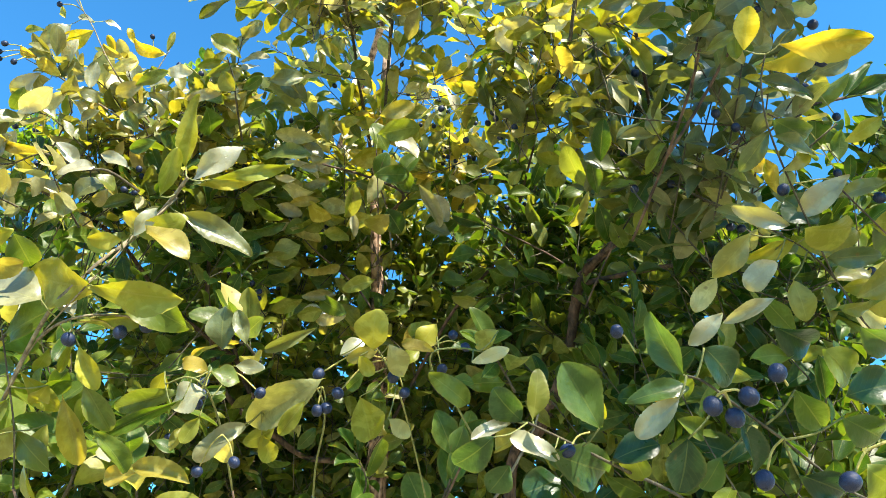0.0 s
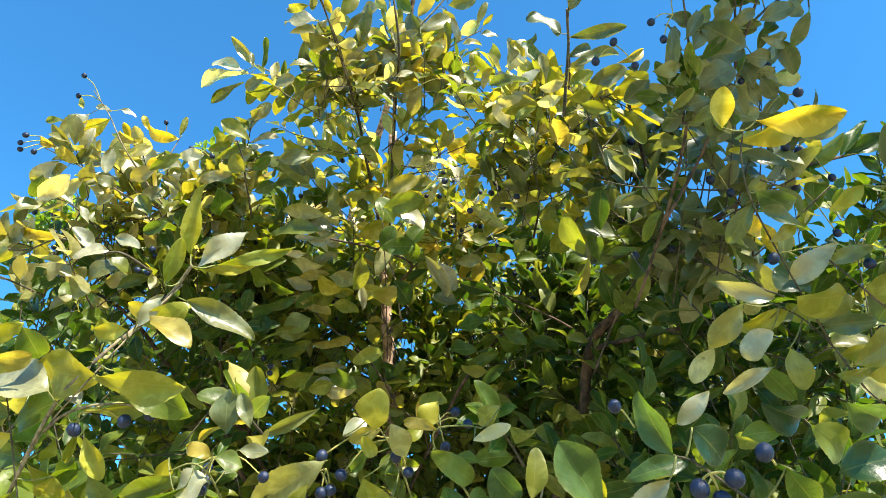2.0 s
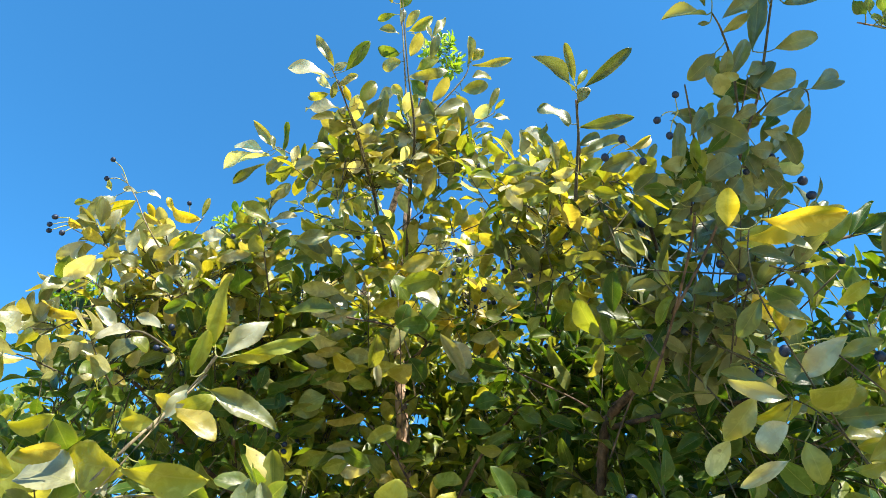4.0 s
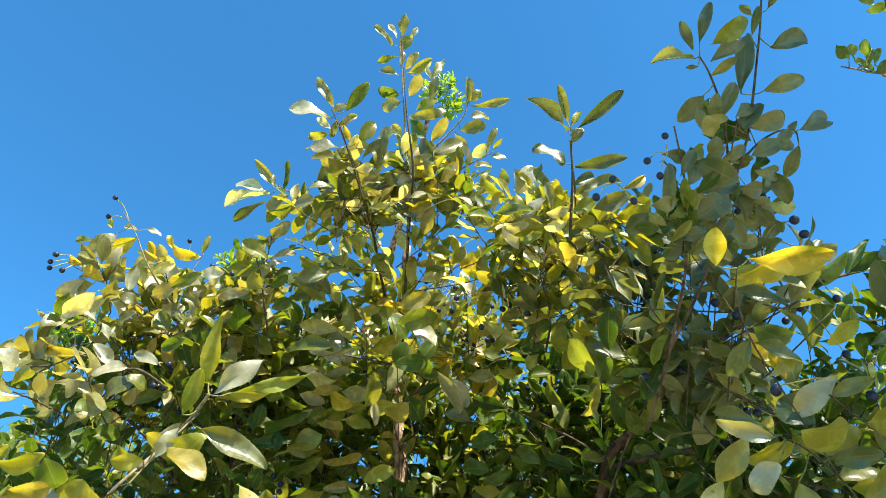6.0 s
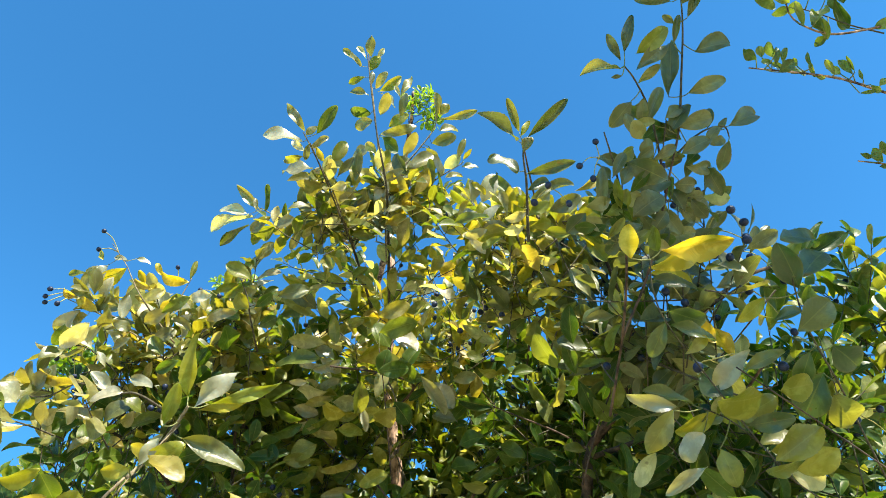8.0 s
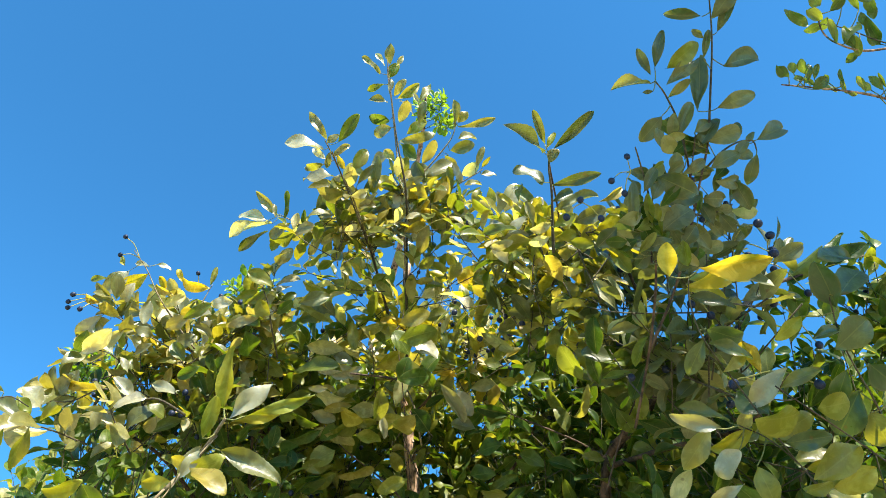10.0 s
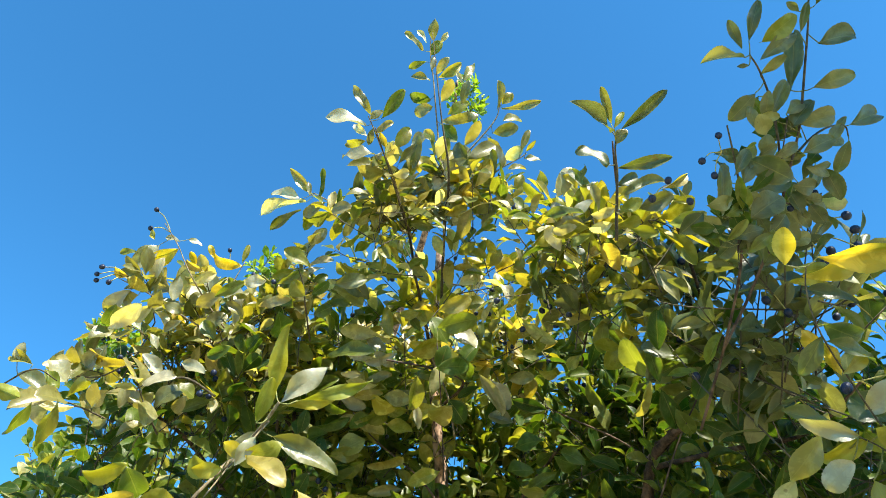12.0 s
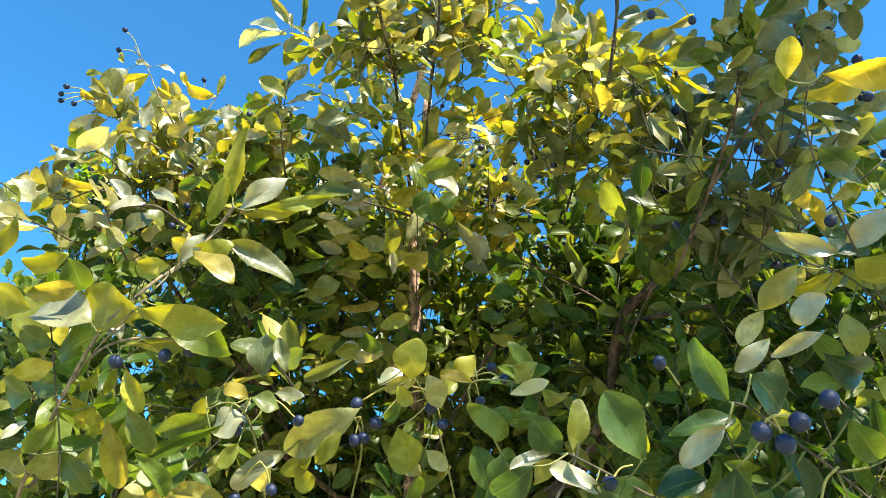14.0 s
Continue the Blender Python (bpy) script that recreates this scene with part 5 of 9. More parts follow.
leaf(tw, (-0.5171, 0.7470, 2.2939), (-0.4725, 0.7452, 2.3136), (0.35, -0.42, -0.84), 0.83, leaf_green, 0)
leaf(tw, (-0.4488, 0.7171, 2.2319), (-0.3994, 0.7038, 2.2503), (0.14, -0.59, -0.80), 0.73, leaf_green, 0)
leaf(tw, (-0.4912, 0.7455, 2.2394), (-0.4482, 0.7253, 2.2418), (-0.22, -0.57, -0.79), 1.11, leaf_waxy, 0)
leaf(tw, (-0.5109, 0.7561, 2.2183), (-0.5464, 0.7632, 2.2030), (-0.05, -0.94, -0.33), 0.81, leaf_pale, 2)
leaf(tw, (-0.4868, 0.7771, 2.2164), (-0.4477, 0.7684, 2.2445), (0.19, -0.83, -0.53), 0.93, leaf_waxy, 7)
leaf(tw, (-0.4508, 0.7627, 2.1788), (-0.4719, 0.7376, 2.2051), (0.42, -0.80, -0.43), 1.14, leaf_green, 6)
leaf(tw, (-0.5491, 0.7241, 2.2596), (-0.5690, 0.7530, 2.2343), (0.46, -0.39, -0.80), 0.93, leaf_waxy, 4)
tw, _ = twig(main, [(-0.449, 0.785, 2.253), (-0.438, 0.741, 2.271), (-0.429, 0.734, 2.303), (-0.422, 0.730, 2.319)], 0.0014, 0.0006, bark_young)
leaf(tw, (-0.4733, 0.7190, 2.3223), (-0.4815, 0.7008, 2.3439), (0.18, -0.78, -0.59), 0.76, leaf_gold, 1)
leaf(tw, (-0.4261, 0.7293, 2.3087), (-0.4861, 0.7247, 2.3315), (-0.30, -0.42, -0.86), 1.00, leaf_gold, 2)
leaf(tw, (-0.4409, 0.7565, 2.3430), (-0.4288, 0.7400, 2.3787), (0.53, -0.68, -0.50), 0.59, leaf_mid, 2)
leaf(tw, (-0.4116, 0.7527, 2.2559), (-0.4625, 0.7856, 2.2360), (-0.47, -0.86, -0.20), 1.32, leaf_pale, 1)
leaf(tw, (-0.4115, 0.7370, 2.2522), (-0.4500, 0.7388, 2.2573), (-0.00, -0.95, 0.31), 1.74, leaf_pale, 6)
leaf(tw, (-0.4125, 0.7252, 2.2644), (-0.3739, 0.7135, 2.2617), (-0.29, -0.85, -0.43), 1.13, leaf_waxy, 1)
leaf(tw, (-0.4261, 0.7457, 2.2740), (-0.4531, 0.7379, 2.2913), (-0.26, -0.66, -0.70), 1.17, leaf_green, 0)
leaf(tw, (-0.3858, 0.7518, 2.2354), (-0.3337, 0.7280, 2.2338), (-0.38, -0.80, -0.46), 0.68, leaf_waxy, 1)
leaf(tw, (-0.4195, 0.7624, 2.1647), (-0.4605, 0.7686, 2.1475), (0.11, -0.83, -0.55), 1.02, leaf_mid, 2)
leaf(tw, (-0.4384, 0.7379, 2.2368), (-0.4075, 0.7536, 2.2199), (0.29, -0.91, -0.31), 0.95, leaf_waxy, 6)
tw, _ = twig(main, [(-0.497, 0.796, 2.234), (-0.529, 0.762, 2.241), (-0.568, 0.735, 2.258), (-0.600, 0.729, 2.275), (-0.633, 0.723, 2.292)], 0.0015, 0.0006, bark_young)
leaf(tw, (-0.6068, 0.7083, 2.2798), (-0.6328, 0.6996, 2.2902), (-0.17, -0.50, -0.85), 1.42, leaf_gold, 2)
leaf(tw, (-0.5736, 0.7277, 2.2624), (-0.6120, 0.7055, 2.2790), (-0.00, -0.59, -0.80), 0.93, leaf_gold, 1)
leaf(tw, (-0.6061, 0.7306, 2.2692), (-0.6582, 0.7503, 2.2376), (0.03, -0.82, -0.57), 0.96, leaf_pale, 0)
leaf(tw, (-0.6159, 0.7294, 2.1894), (-0.5461, 0.7006, 2.2095), (0.02, -0.54, -0.84), 0.83, leaf_waxy, 5)
leaf(tw, (-0.5675, 0.7449, 2.2456), (-0.5973, 0.7616, 2.2261), (0.01, -0.75, -0.66), 1.19, leaf_green, 5)
leaf(tw, (-0.6008, 0.7565, 2.2865), (-0.5686, 0.7348, 2.3010), (0.14, -0.39, -0.91), 0.94, leaf_waxy, 2)
leaf(tw, (-0.5901, 0.7320, 2.2576), (-0.6266, 0.7457, 2.2515), (-0.28, -0.90, -0.34), 1.66, leaf_green, 0)
leaf(tw, (-0.5421, 0.7357, 2.2380), (-0.5097, 0.7430, 2.2275), (0.15, -0.96, -0.22), 1.16, leaf_waxy, 1)
leaf(tw, (-0.6059, 0.7109, 2.2224), (-0.6308, 0.7409, 2.1961), (0.24, -0.52, -0.82), 0.78, leaf_green, 7)
tw, _ = twig(main, [(-0.435, 0.785, 2.088), (-0.466, 0.746, 2.095), (-0.504, 0.744, 2.096), (-0.550, 0.727, 2.110), (-0.602, 0.737, 2.099), (-0.653, 0.733, 2.100), (-0.706, 0.748, 2.084)], 0.0020, 0.0008, bark_twig)
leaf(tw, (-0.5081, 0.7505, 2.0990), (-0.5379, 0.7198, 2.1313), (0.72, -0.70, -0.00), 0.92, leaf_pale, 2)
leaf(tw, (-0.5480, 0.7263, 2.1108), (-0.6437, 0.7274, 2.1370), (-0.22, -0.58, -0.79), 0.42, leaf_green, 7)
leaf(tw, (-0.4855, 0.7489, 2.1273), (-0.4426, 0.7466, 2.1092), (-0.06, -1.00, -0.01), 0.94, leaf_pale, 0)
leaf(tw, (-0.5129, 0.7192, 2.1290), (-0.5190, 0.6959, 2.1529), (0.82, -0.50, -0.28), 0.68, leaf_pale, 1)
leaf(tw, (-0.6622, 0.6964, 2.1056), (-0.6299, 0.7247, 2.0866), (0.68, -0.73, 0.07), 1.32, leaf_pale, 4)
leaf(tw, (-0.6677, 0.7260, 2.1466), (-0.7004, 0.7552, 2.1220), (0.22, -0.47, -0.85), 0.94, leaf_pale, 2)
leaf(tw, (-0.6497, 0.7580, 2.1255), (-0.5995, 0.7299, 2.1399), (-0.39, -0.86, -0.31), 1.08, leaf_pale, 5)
leaf(tw, (-0.5724, 0.7486, 2.1026), (-0.6173, 0.7491, 2.1204), (-0.27, -0.70, -0.66), 1.04, leaf_yellow, 7)
leaf(tw, (-0.4596, 0.7120, 2.0613), (-0.4353, 0.7310, 2.0558), (0.62, -0.79, 0.02), 1.30, leaf_green, 7)
leaf(tw, (-0.5281, 0.7726, 2.0919), (-0.5533, 0.7825, 2.0662), (0.41, -0.64, -0.65), 1.12, leaf_waxy, 7)
leaf(tw, (-0.5869, 0.7520, 2.0857), (-0.6232, 0.7701, 2.0687), (0.01, -0.68, -0.74), 1.11, leaf_green, 6)
leaf(tw, (-0.6472, 0.7732, 2.1012), (-0.6100, 0.7926, 2.0599), (0.41, -0.91, -0.06), 0.72, leaf_waxy, 7)
leaf(tw, (-0.6649, 0.7526, 2.0840), (-0.7300, 0.8058, 2.0772), (-0.37, -0.34, 0.86), 1.08, leaf_pale, 6)
leaf(tw, (-0.4697, 0.7677, 2.0793), (-0.4995, 0.7931, 2.0640), (-0.08, -0.58, -0.81), 1.01, leaf_waxy, 2)
leaf(tw, (-0.5419, 0.7200, 2.0729), (-0.5430, 0.7307, 2.0368), (0.69, -0.69, -0.22), 0.96, leaf_pale, 0)
tw, _ = twig(main, [(-0.312, 0.813, 2.208), (-0.307, 0.746, 2.226), (-0.309, 0.719, 2.252), (-0.316, 0.698, 2.271)], 0.0018, 0.0008, bark_twig)
leaf(tw, (-0.3579, 0.7327, 2.2662), (-0.3118, 0.7196, 2.2818), (0.18, -0.42, -0.89), 0.67, leaf_green, 2)
leaf(tw, (-0.3148, 0.6872, 2.2541), (-0.3516, 0.6822, 2.2374), (0.42, -0.40, -0.81), 0.72, leaf_yellow, 5)
leaf(tw, (-0.3041, 0.7256, 2.2300), (-0.3295, 0.7087, 2.2506), (-0.19, -0.64, -0.75), 1.73, leaf_yellow, 6)
leaf(tw, (-0.2863, 0.6756, 2.2441), (-0.3227, 0.6413, 2.2594), (0.59, -0.75, -0.28), 1.06, leaf_mid, 0)
leaf(tw, (-0.3541, 0.7555, 2.2236), (-0.3502, 0.8062, 2.2071), (0.64, -0.28, -0.72), 1.31, leaf_mid, 4)
leaf(tw, (-0.2566, 0.7195, 2.2449), (-0.2009, 0.7253, 2.2650), (0.29, -0.76, -0.58), 0.94, leaf_dull, 0)
leaf(tw, (-0.2101, 0.7363, 2.2673), (-0.2534, 0.7037, 2.2757), (-0.01, -0.24, -0.97), 0.65, leaf_yellow, 0)
leaf(tw, (-0.2939, 0.7274, 2.2331), (-0.2624, 0.7175, 2.2493), (0.14, -0.70, -0.70), 1.02, leaf_mid, 5)
leaf(tw, (-0.2825, 0.8264, 2.1854), (-0.2007, 0.7934, 2.1800), (-0.38, -0.91, -0.14), 0.62, leaf_green, 7)
leaf(tw, (-0.3389, 0.7763, 2.2546), (-0.3749, 0.7723, 2.2760), (0.04, -0.99, -0.12), 1.12, leaf_mid, 4)
leaf(tw, (-0.2965, 0.7636, 2.2217), (-0.2648, 0.7574, 2.2343), (0.24, -0.49, -0.84), 1.13, leaf_green, 4)
tw, _ = twig(main, [(-0.116, 0.989, 2.373), (-0.080, 0.976, 2.427), (-0.031, 0.951, 2.454), (-0.007, 0.940, 2.466)], 0.0016, 0.0007, bark_twig)
leaf(tw, (0.0083, 0.9503, 2.4727), (0.0721, 0.9555, 2.4793), (0.13, -0.39, -0.91), 1.07, leaf_gold, 7)
leaf(tw, (-0.0109, 0.9514, 2.4884), (-0.0676, 0.9440, 2.5031), (-0.19, -0.37, -0.91), 0.75, leaf_gold, 4)
leaf(tw, (-0.0168, 0.9765, 2.4932), (-0.0505, 0.9805, 2.4595), (0.09, -0.97, -0.21), 1.24, leaf_pale, 1)
leaf(tw, (-0.1056, 0.9567, 2.3717), (-0.1509, 0.9416, 2.3724), (0.13, -0.42, -0.90), 1.28, leaf_gold, 1)
leaf(tw, (-0.0685, 0.9825, 2.4421), (-0.1082, 0.9810, 2.4231), (0.34, -0.67, -0.66), 1.21, leaf_yellow, 0)
leaf(tw, (-0.0613, 0.9606, 2.4267), (-0.0237, 0.9785, 2.4135), (0.23, -0.84, -0.48), 1.33, leaf_waxy, 0)
leaf(tw, (-0.0777, 0.9464, 2.3930), (-0.0495, 0.9931, 2.3803), (-0.19, -0.15, -0.97), 1.24, leaf_yellow, 7)
leaf(tw, (-0.0939, 0.9385, 2.3656), (-0.1177, 0.9909, 2.3379), (0.12, -0.42, -0.90), 0.80, leaf_waxy, 4)
limb(main, [(-0.331, 0.488, 1.586), (-0.297, 0.433, 1.625), (-0.255, 0.384, 1.689), (-0.231, 0.372, 1.716), (-0.219, 0.378, 1.741)], 0.0016, 0.0011, "limb", bark_young)
tw, _ = twig(main, [(-0.225, 0.391, 1.748), (-0.213, 0.398, 1.771), (-0.195, 0.386, 1.784), (-0.181, 0.374, 1.796), (-0.179, 0.372, 1.798)], 0.0020, 0.0010, bark_young)
leaf(tw, (-0.1893, 0.3608, 1.7733), (-0.1752, 0.3436, 1.8025), (0.31, -0.74, -0.59), 0.73, leaf_yellow, 5)
leaf(tw, (-0.1878, 0.3846, 1.8167), (-0.1765, 0.3406, 1.8536), (-0.10, -0.65, -0.75), 0.57, leaf_yellow, 0)
leaf(tw, (-0.1887, 0.4005, 1.8163), (-0.1480, 0.3798, 1.8405), (-0.14, -0.86, -0.50), 0.63, leaf_pale, 4)
leaf(tw, (-0.1860, 0.4012, 1.8134), (-0.1359, 0.4009, 1.8138), (0.00, -0.63, -0.77), 0.36, leaf_yellow, 1)
leaf(tw, (-0.1723, 0.3943, 1.8135), (-0.1036, 0.3959, 1.8256), (0.15, -0.65, -0.74), 0.30, leaf_yellow, 1)
leaf(tw, (-0.1847, 0.3878, 1.7774), (-0.1291, 0.4030, 1.7549), (0.22, -0.97, -0.10), 0.65, leaf_waxy, 0)
leaf(tw, (-0.2063, 0.3870, 1.7610), (-0.1803, 0.3891, 1.7720), (0.35, -0.62, -0.70), 0.73, leaf_yellow, 2)
leaf(tw, (-0.2141, 0.3842, 1.7572), (-0.1939, 0.3672, 1.7713), (-0.18, -0.75, -0.64), 0.72, leaf_pale, 0)
leaf(tw, (-0.2307, 0.3949, 1.7499), (-0.2427, 0.3801, 1.7583), (0.15, -0.58, -0.80), 1.70, leaf_yellow, 6)
tw, _ = twig(main, [(-0.188, 0.384, 1.789), (-0.200, 0.378, 1.764), (-0.211, 0.373, 1.739), (-0.225, 0.370, 1.710), (-0.258, 0.390, 1.680), (-0.280, 0.410, 1.649)], 0.0007, 0.0005, bark_young)
leaf(tw, (-0.2203, 0.3695, 1.7077), (-0.2764, 0.3755, 1.7151), (-0.16, -0.87, -0.47), 1.03, leaf_yellow, 4)
leaf(tw, (-0.2192, 0.3640, 1.7066), (-0.1573, 0.3529, 1.6854), (-0.36, -0.53, -0.77), 0.73, leaf_yellow, 0)
leaf(tw, (-0.2124, 0.3707, 1.7128), (-0.1597, 0.3839, 1.6832), (0.11, -0.96, -0.24), 0.78, leaf_mid, 1)
leaf(tw, (-0.2537, 0.3745, 1.7005), (-0.3058, 0.3756, 1.7183), (0.14, -0.88, 0.45), 1.07, leaf_pale, 7)
leaf(tw, (-0.2864, 0.3582, 1.7016), (-0.3176, 0.3503, 1.7087), (0.02, -0.70, -0.71), 1.59, leaf_yellow, 0)
leaf(tw, (-0.2691, 0.3477, 1.7370), (-0.2982, 0.3476, 1.7254), (0.34, -0.41, -0.85), 1.21, leaf_yellow, 2)
leaf(tw, (-0.2951, 0.3588, 1.7129), (-0.2630, 0.3630, 1.7219), (0.29, -0.62, -0.73), 1.01, leaf_green, 5)
leaf(tw, (-0.2693, 0.3481, 1.7350), (-0.2651, 0.3756, 1.7225), (0.23, -0.43, -0.87), 1.12, leaf_green, 7)
leaf(tw, (-0.2065, 0.3609, 1.7379), (-0.2252, 0.3522, 1.7317), (0.49, -0.61, -0.63), 1.20, leaf_yellow, 0)
leaf(tw, (-0.1939, 0.3521, 1.7389), (-0.1602, 0.3445, 1.7417), (-0.03, -0.48, -0.88), 0.89, leaf_yellow, 4)
leaf(tw, (-0.1828, 0.3394, 1.7346), (-0.1486, 0.3361, 1.7159), (0.05, -0.96, 0.26), 0.79, leaf_green, 7)
leaf(tw, (-0.1875, 0.3510, 1.7451), (-0.2076, 0.3497, 1.7490), (-0.10, -0.68, -0.73), 1.28, leaf_green, 0)
leaf(tw, (-0.1923, 0.3471, 1.7323), (-0.1784, 0.3370, 1.7492), (0.18, -0.77, -0.61), 0.76, leaf_pale, 4)
leaf(tw, (-0.2494, 0.3818, 1.7099), (-0.2345, 0.3830, 1.6963), (0.41, -0.83, 0.38), 1.08, leaf_pale, 4)
tw, _ = twig(main, [(-0.258, 0.390, 1.680), (-0.244, 0.384, 1.689), (-0.225, 0.382, 1.694), (-0.203, 0.383, 1.694), (-0.191, 0.385, 1.692)], 0.0011, 0.0006, bark_young)
leaf(tw, (-0.2363, 0.3859, 1.6952), (-0.1860, 0.3860, 1.6888), (-0.12, -0.37, -0.92), 0.47, leaf_yellow, 0)
leaf(tw, (-0.2309, 0.3922, 1.6770), (-0.2182, 0.4067, 1.6496), (0.24, -0.90, -0.37), 0.80, leaf_yellow, 6)
leaf(tw, (-0.2302, 0.4072, 1.6581), (-0.2133, 0.4333, 1.6316), (0.29, -0.77, -0.57), 0.88, leaf_green, 2)
leaf(tw, (-0.2466, 0.4174, 1.6531), (-0.2377, 0.4521, 1.6113), (0.35, -0.76, -0.55), 0.66, leaf_green, 2)
leaf(tw, (-0.2391, 0.3969, 1.6840), (-0.2512, 0.4137, 1.6635), (0.18, -0.70, -0.69), 0.46, leaf_yellow, 2)
leaf(tw, (-0.2557, 0.4009, 1.6793), (-0.2645, 0.4124, 1.6635), (0.61, -0.44, -0.66), 0.79, leaf_yellow, 4)
tw, _ = twig(main, [(-0.276, 0.445, 1.600), (-0.274, 0.423, 1.631), (-0.277, 0.402, 1.661), (-0.280, 0.380, 1.691), (-0.282, 0.372, 1.703)], 0.0006, 0.0005, bark_twig)
leaf(tw, (-0.2750, 0.4058, 1.6676), (-0.2490, 0.4388, 1.6372), (0.24, -0.75, -0.61), 0.48, leaf_yellow, 1)
leaf(tw, (-0.3056, 0.4064, 1.6321), (-0.2950, 0.4093, 1.6481), (0.32, -0.95, -0.04), 0.79, leaf_pale, 0)
leaf(tw, (-0.2801, 0.3934, 1.6814), (-0.3050, 0.3898, 1.6722), (0.36, -0.53, -0.77), 1.28, leaf_yellow, 5)
leaf(tw, (-0.2786, 0.3820, 1.6881), (-0.3055, 0.3754, 1.6935), (0.09, -0.83, -0.55), 1.33, leaf_green, 0)
leaf(tw, (-0.2947, 0.4057, 1.6622), (-0.3270, 0.4111, 1.6684), (-0.24, -0.82, -0.52), 1.50, leaf_mid, 0)
leaf(tw, (-0.2773, 0.4258, 1.6352), (-0.2968, 0.4409, 1.6139), (0.23, -0.68, -0.69), 1.19, leaf_mid, 6)
leaf(tw, (-0.2777, 0.4305, 1.6330), (-0.2533, 0.4377, 1.6064), (0.18, -0.98, -0.10), 0.87, leaf_green, 1)
leaf(tw, (-0.2772, 0.4114, 1.6492), (-0.2983, 0.4232, 1.6313), (0.21, -0.69, -0.70), 0.99, leaf_mid, 5)
leaf(tw, (-0.2975, 0.4210, 1.6292), (-0.3296, 0.4508, 1.6121), (0.03, -0.47, -0.88), 1.33, leaf_green, 1)
leaf(tw, (-0.2602, 0.4326, 1.6380), (-0.2700, 0.4423, 1.6150), (0.43, -0.75, -0.50), 0.87, leaf_mid, 4)
leaf(tw, (-0.2533, 0.4086, 1.6565), (-0.2669, 0.4231, 1.6441), (0.20, -0.52, -0.83), 0.99, leaf_yellow, 4)
leaf(tw, (-0.2184, 0.4140, 1.6290), (-0.1982, 0.4420, 1.6093), (0.72, -0.67, -0.21), 0.81, leaf_mid, 2)
berries(main, (-0.2342, 0.3844, 1.6895), [(-0.1903, 0.3901, 1.6900), (-0.2052, 0.3879, 1.6848), (-0.2371, 0.3884, 1.6799)], 0.0088, 0.0007)
tw, _ = twig(main, [(-0.006, 0.646, 1.611), (-0.017, 0.573, 1.648), (-0.028, 0.504, 1.677), (-0.038, 0.469, 1.694), (-0.047, 0.461, 1.706), (-0.053, 0.456, 1.713)], 0.0010, 0.0006, stalk_leaf)
leaf(tw, (-0.0472, 0.4519, 1.7003), (-0.0506, 0.4294, 1.7230), (-0.24, -0.67, -0.70), 1.53, leaf_yellow, 7)
leaf(tw, (-0.0587, 0.4754, 1.6729), (-0.0466, 0.5068, 1.6445), (0.34, -0.70, -0.63), 1.32, leaf_yellow, 0)
leaf(tw, (-0.0584, 0.4586, 1.6986), (-0.0474, 0.4625, 1.6839), (-0.31, -0.83, -0.46), 1.53, leaf_yellow, 5)
leaf(tw, (-0.0366, 0.4488, 1.7034), (-0.0215, 0.4616, 1.6823), (0.21, -0.90, -0.39), 1.08, leaf_green, 4)
leaf(tw, (-0.0370, 0.4792, 1.6576), (-0.0219, 0.4882, 1.6449), (0.39, -0.90, -0.18), 1.27, leaf_mid, 5)
leaf(tw, (-0.0740, 0.4628, 1.7005), (-0.0569, 0.4621, 1.7158), (0.08, -0.99, -0.14), 0.97, leaf_pale, 7)
leaf(tw, (-0.0451, 0.4599, 1.7037), (-0.0697, 0.4597, 1.6945), (0.04, -1.00, -0.09), 0.76, leaf_green, 7)
leaf(tw, (-0.0348, 0.4849, 1.7037), (-0.0124, 0.4890, 1.7172), (0.43, -0.76, -0.49), 0.93, leaf_yellow, 0)
leaf(tw, (-0.0560, 0.4792, 1.6932), (-0.0718, 0.4863, 1.6805), (-0.17, -0.94, -0.31), 1.09, leaf_mid, 6)
tw, _ = twig(main, [(0.029, 0.549, 1.665), (0.010, 0.506, 1.684), (-0.005, 0.470, 1.693), (-0.003, 0.462, 1.704), (0.018, 0.461, 1.706), (0.031, 0.462, 1.704)], 0.0010, 0.0006, stalk_leaf)
leaf(tw, (-0.0075, 0.4695, 1.6891), (0.0313, 0.4881, 1.6694), (0.37, -0.92, -0.13), 0.84, leaf_mid, 1)
leaf(tw, (0.0241, 0.4475, 1.6891), (0.0535, 0.4404, 1.6984), (-0.06, -0.88, -0.48), 0.60, leaf_green, 4)
leaf(tw, (0.0460, 0.4631, 1.7214), (0.0225, 0.4817, 1.7146), (-0.41, -0.72, -0.56), 0.99, leaf_mid, 1)
leaf(tw, (-0.0023, 0.4586, 1.7249), (-0.0167, 0.4571, 1.7046), (0.17, -0.99, -0.04), 1.35, leaf_yellow, 1)
leaf(tw, (-0.0030, 0.4545, 1.7011), (-0.0275, 0.4611, 1.7093), (-0.25, -0.97, 0.04), 0.90, leaf_green, 5)
leaf(tw, (0.0097, 0.4873, 1.6913), (0.0287, 0.4873, 1.6912), (0.00, -1.00, 0.08), 1.00, leaf_mid, 7)
tw, _ = twig(main, [(-0.120, 0.673, 1.616), (-0.104, 0.574, 1.644), (-0.090, 0.515, 1.669), (-0.094, 0.477, 1.681), (-0.120, 0.481, 1.674), (-0.133, 0.487, 1.665)], 0.0010, 0.0006, stalk_leaf)
leaf(tw, (-0.0850, 0.4635, 1.6828), (-0.1520, 0.4913, 1.6504), (-0.21, -0.92, -0.34), 0.60, leaf_dull, 7)
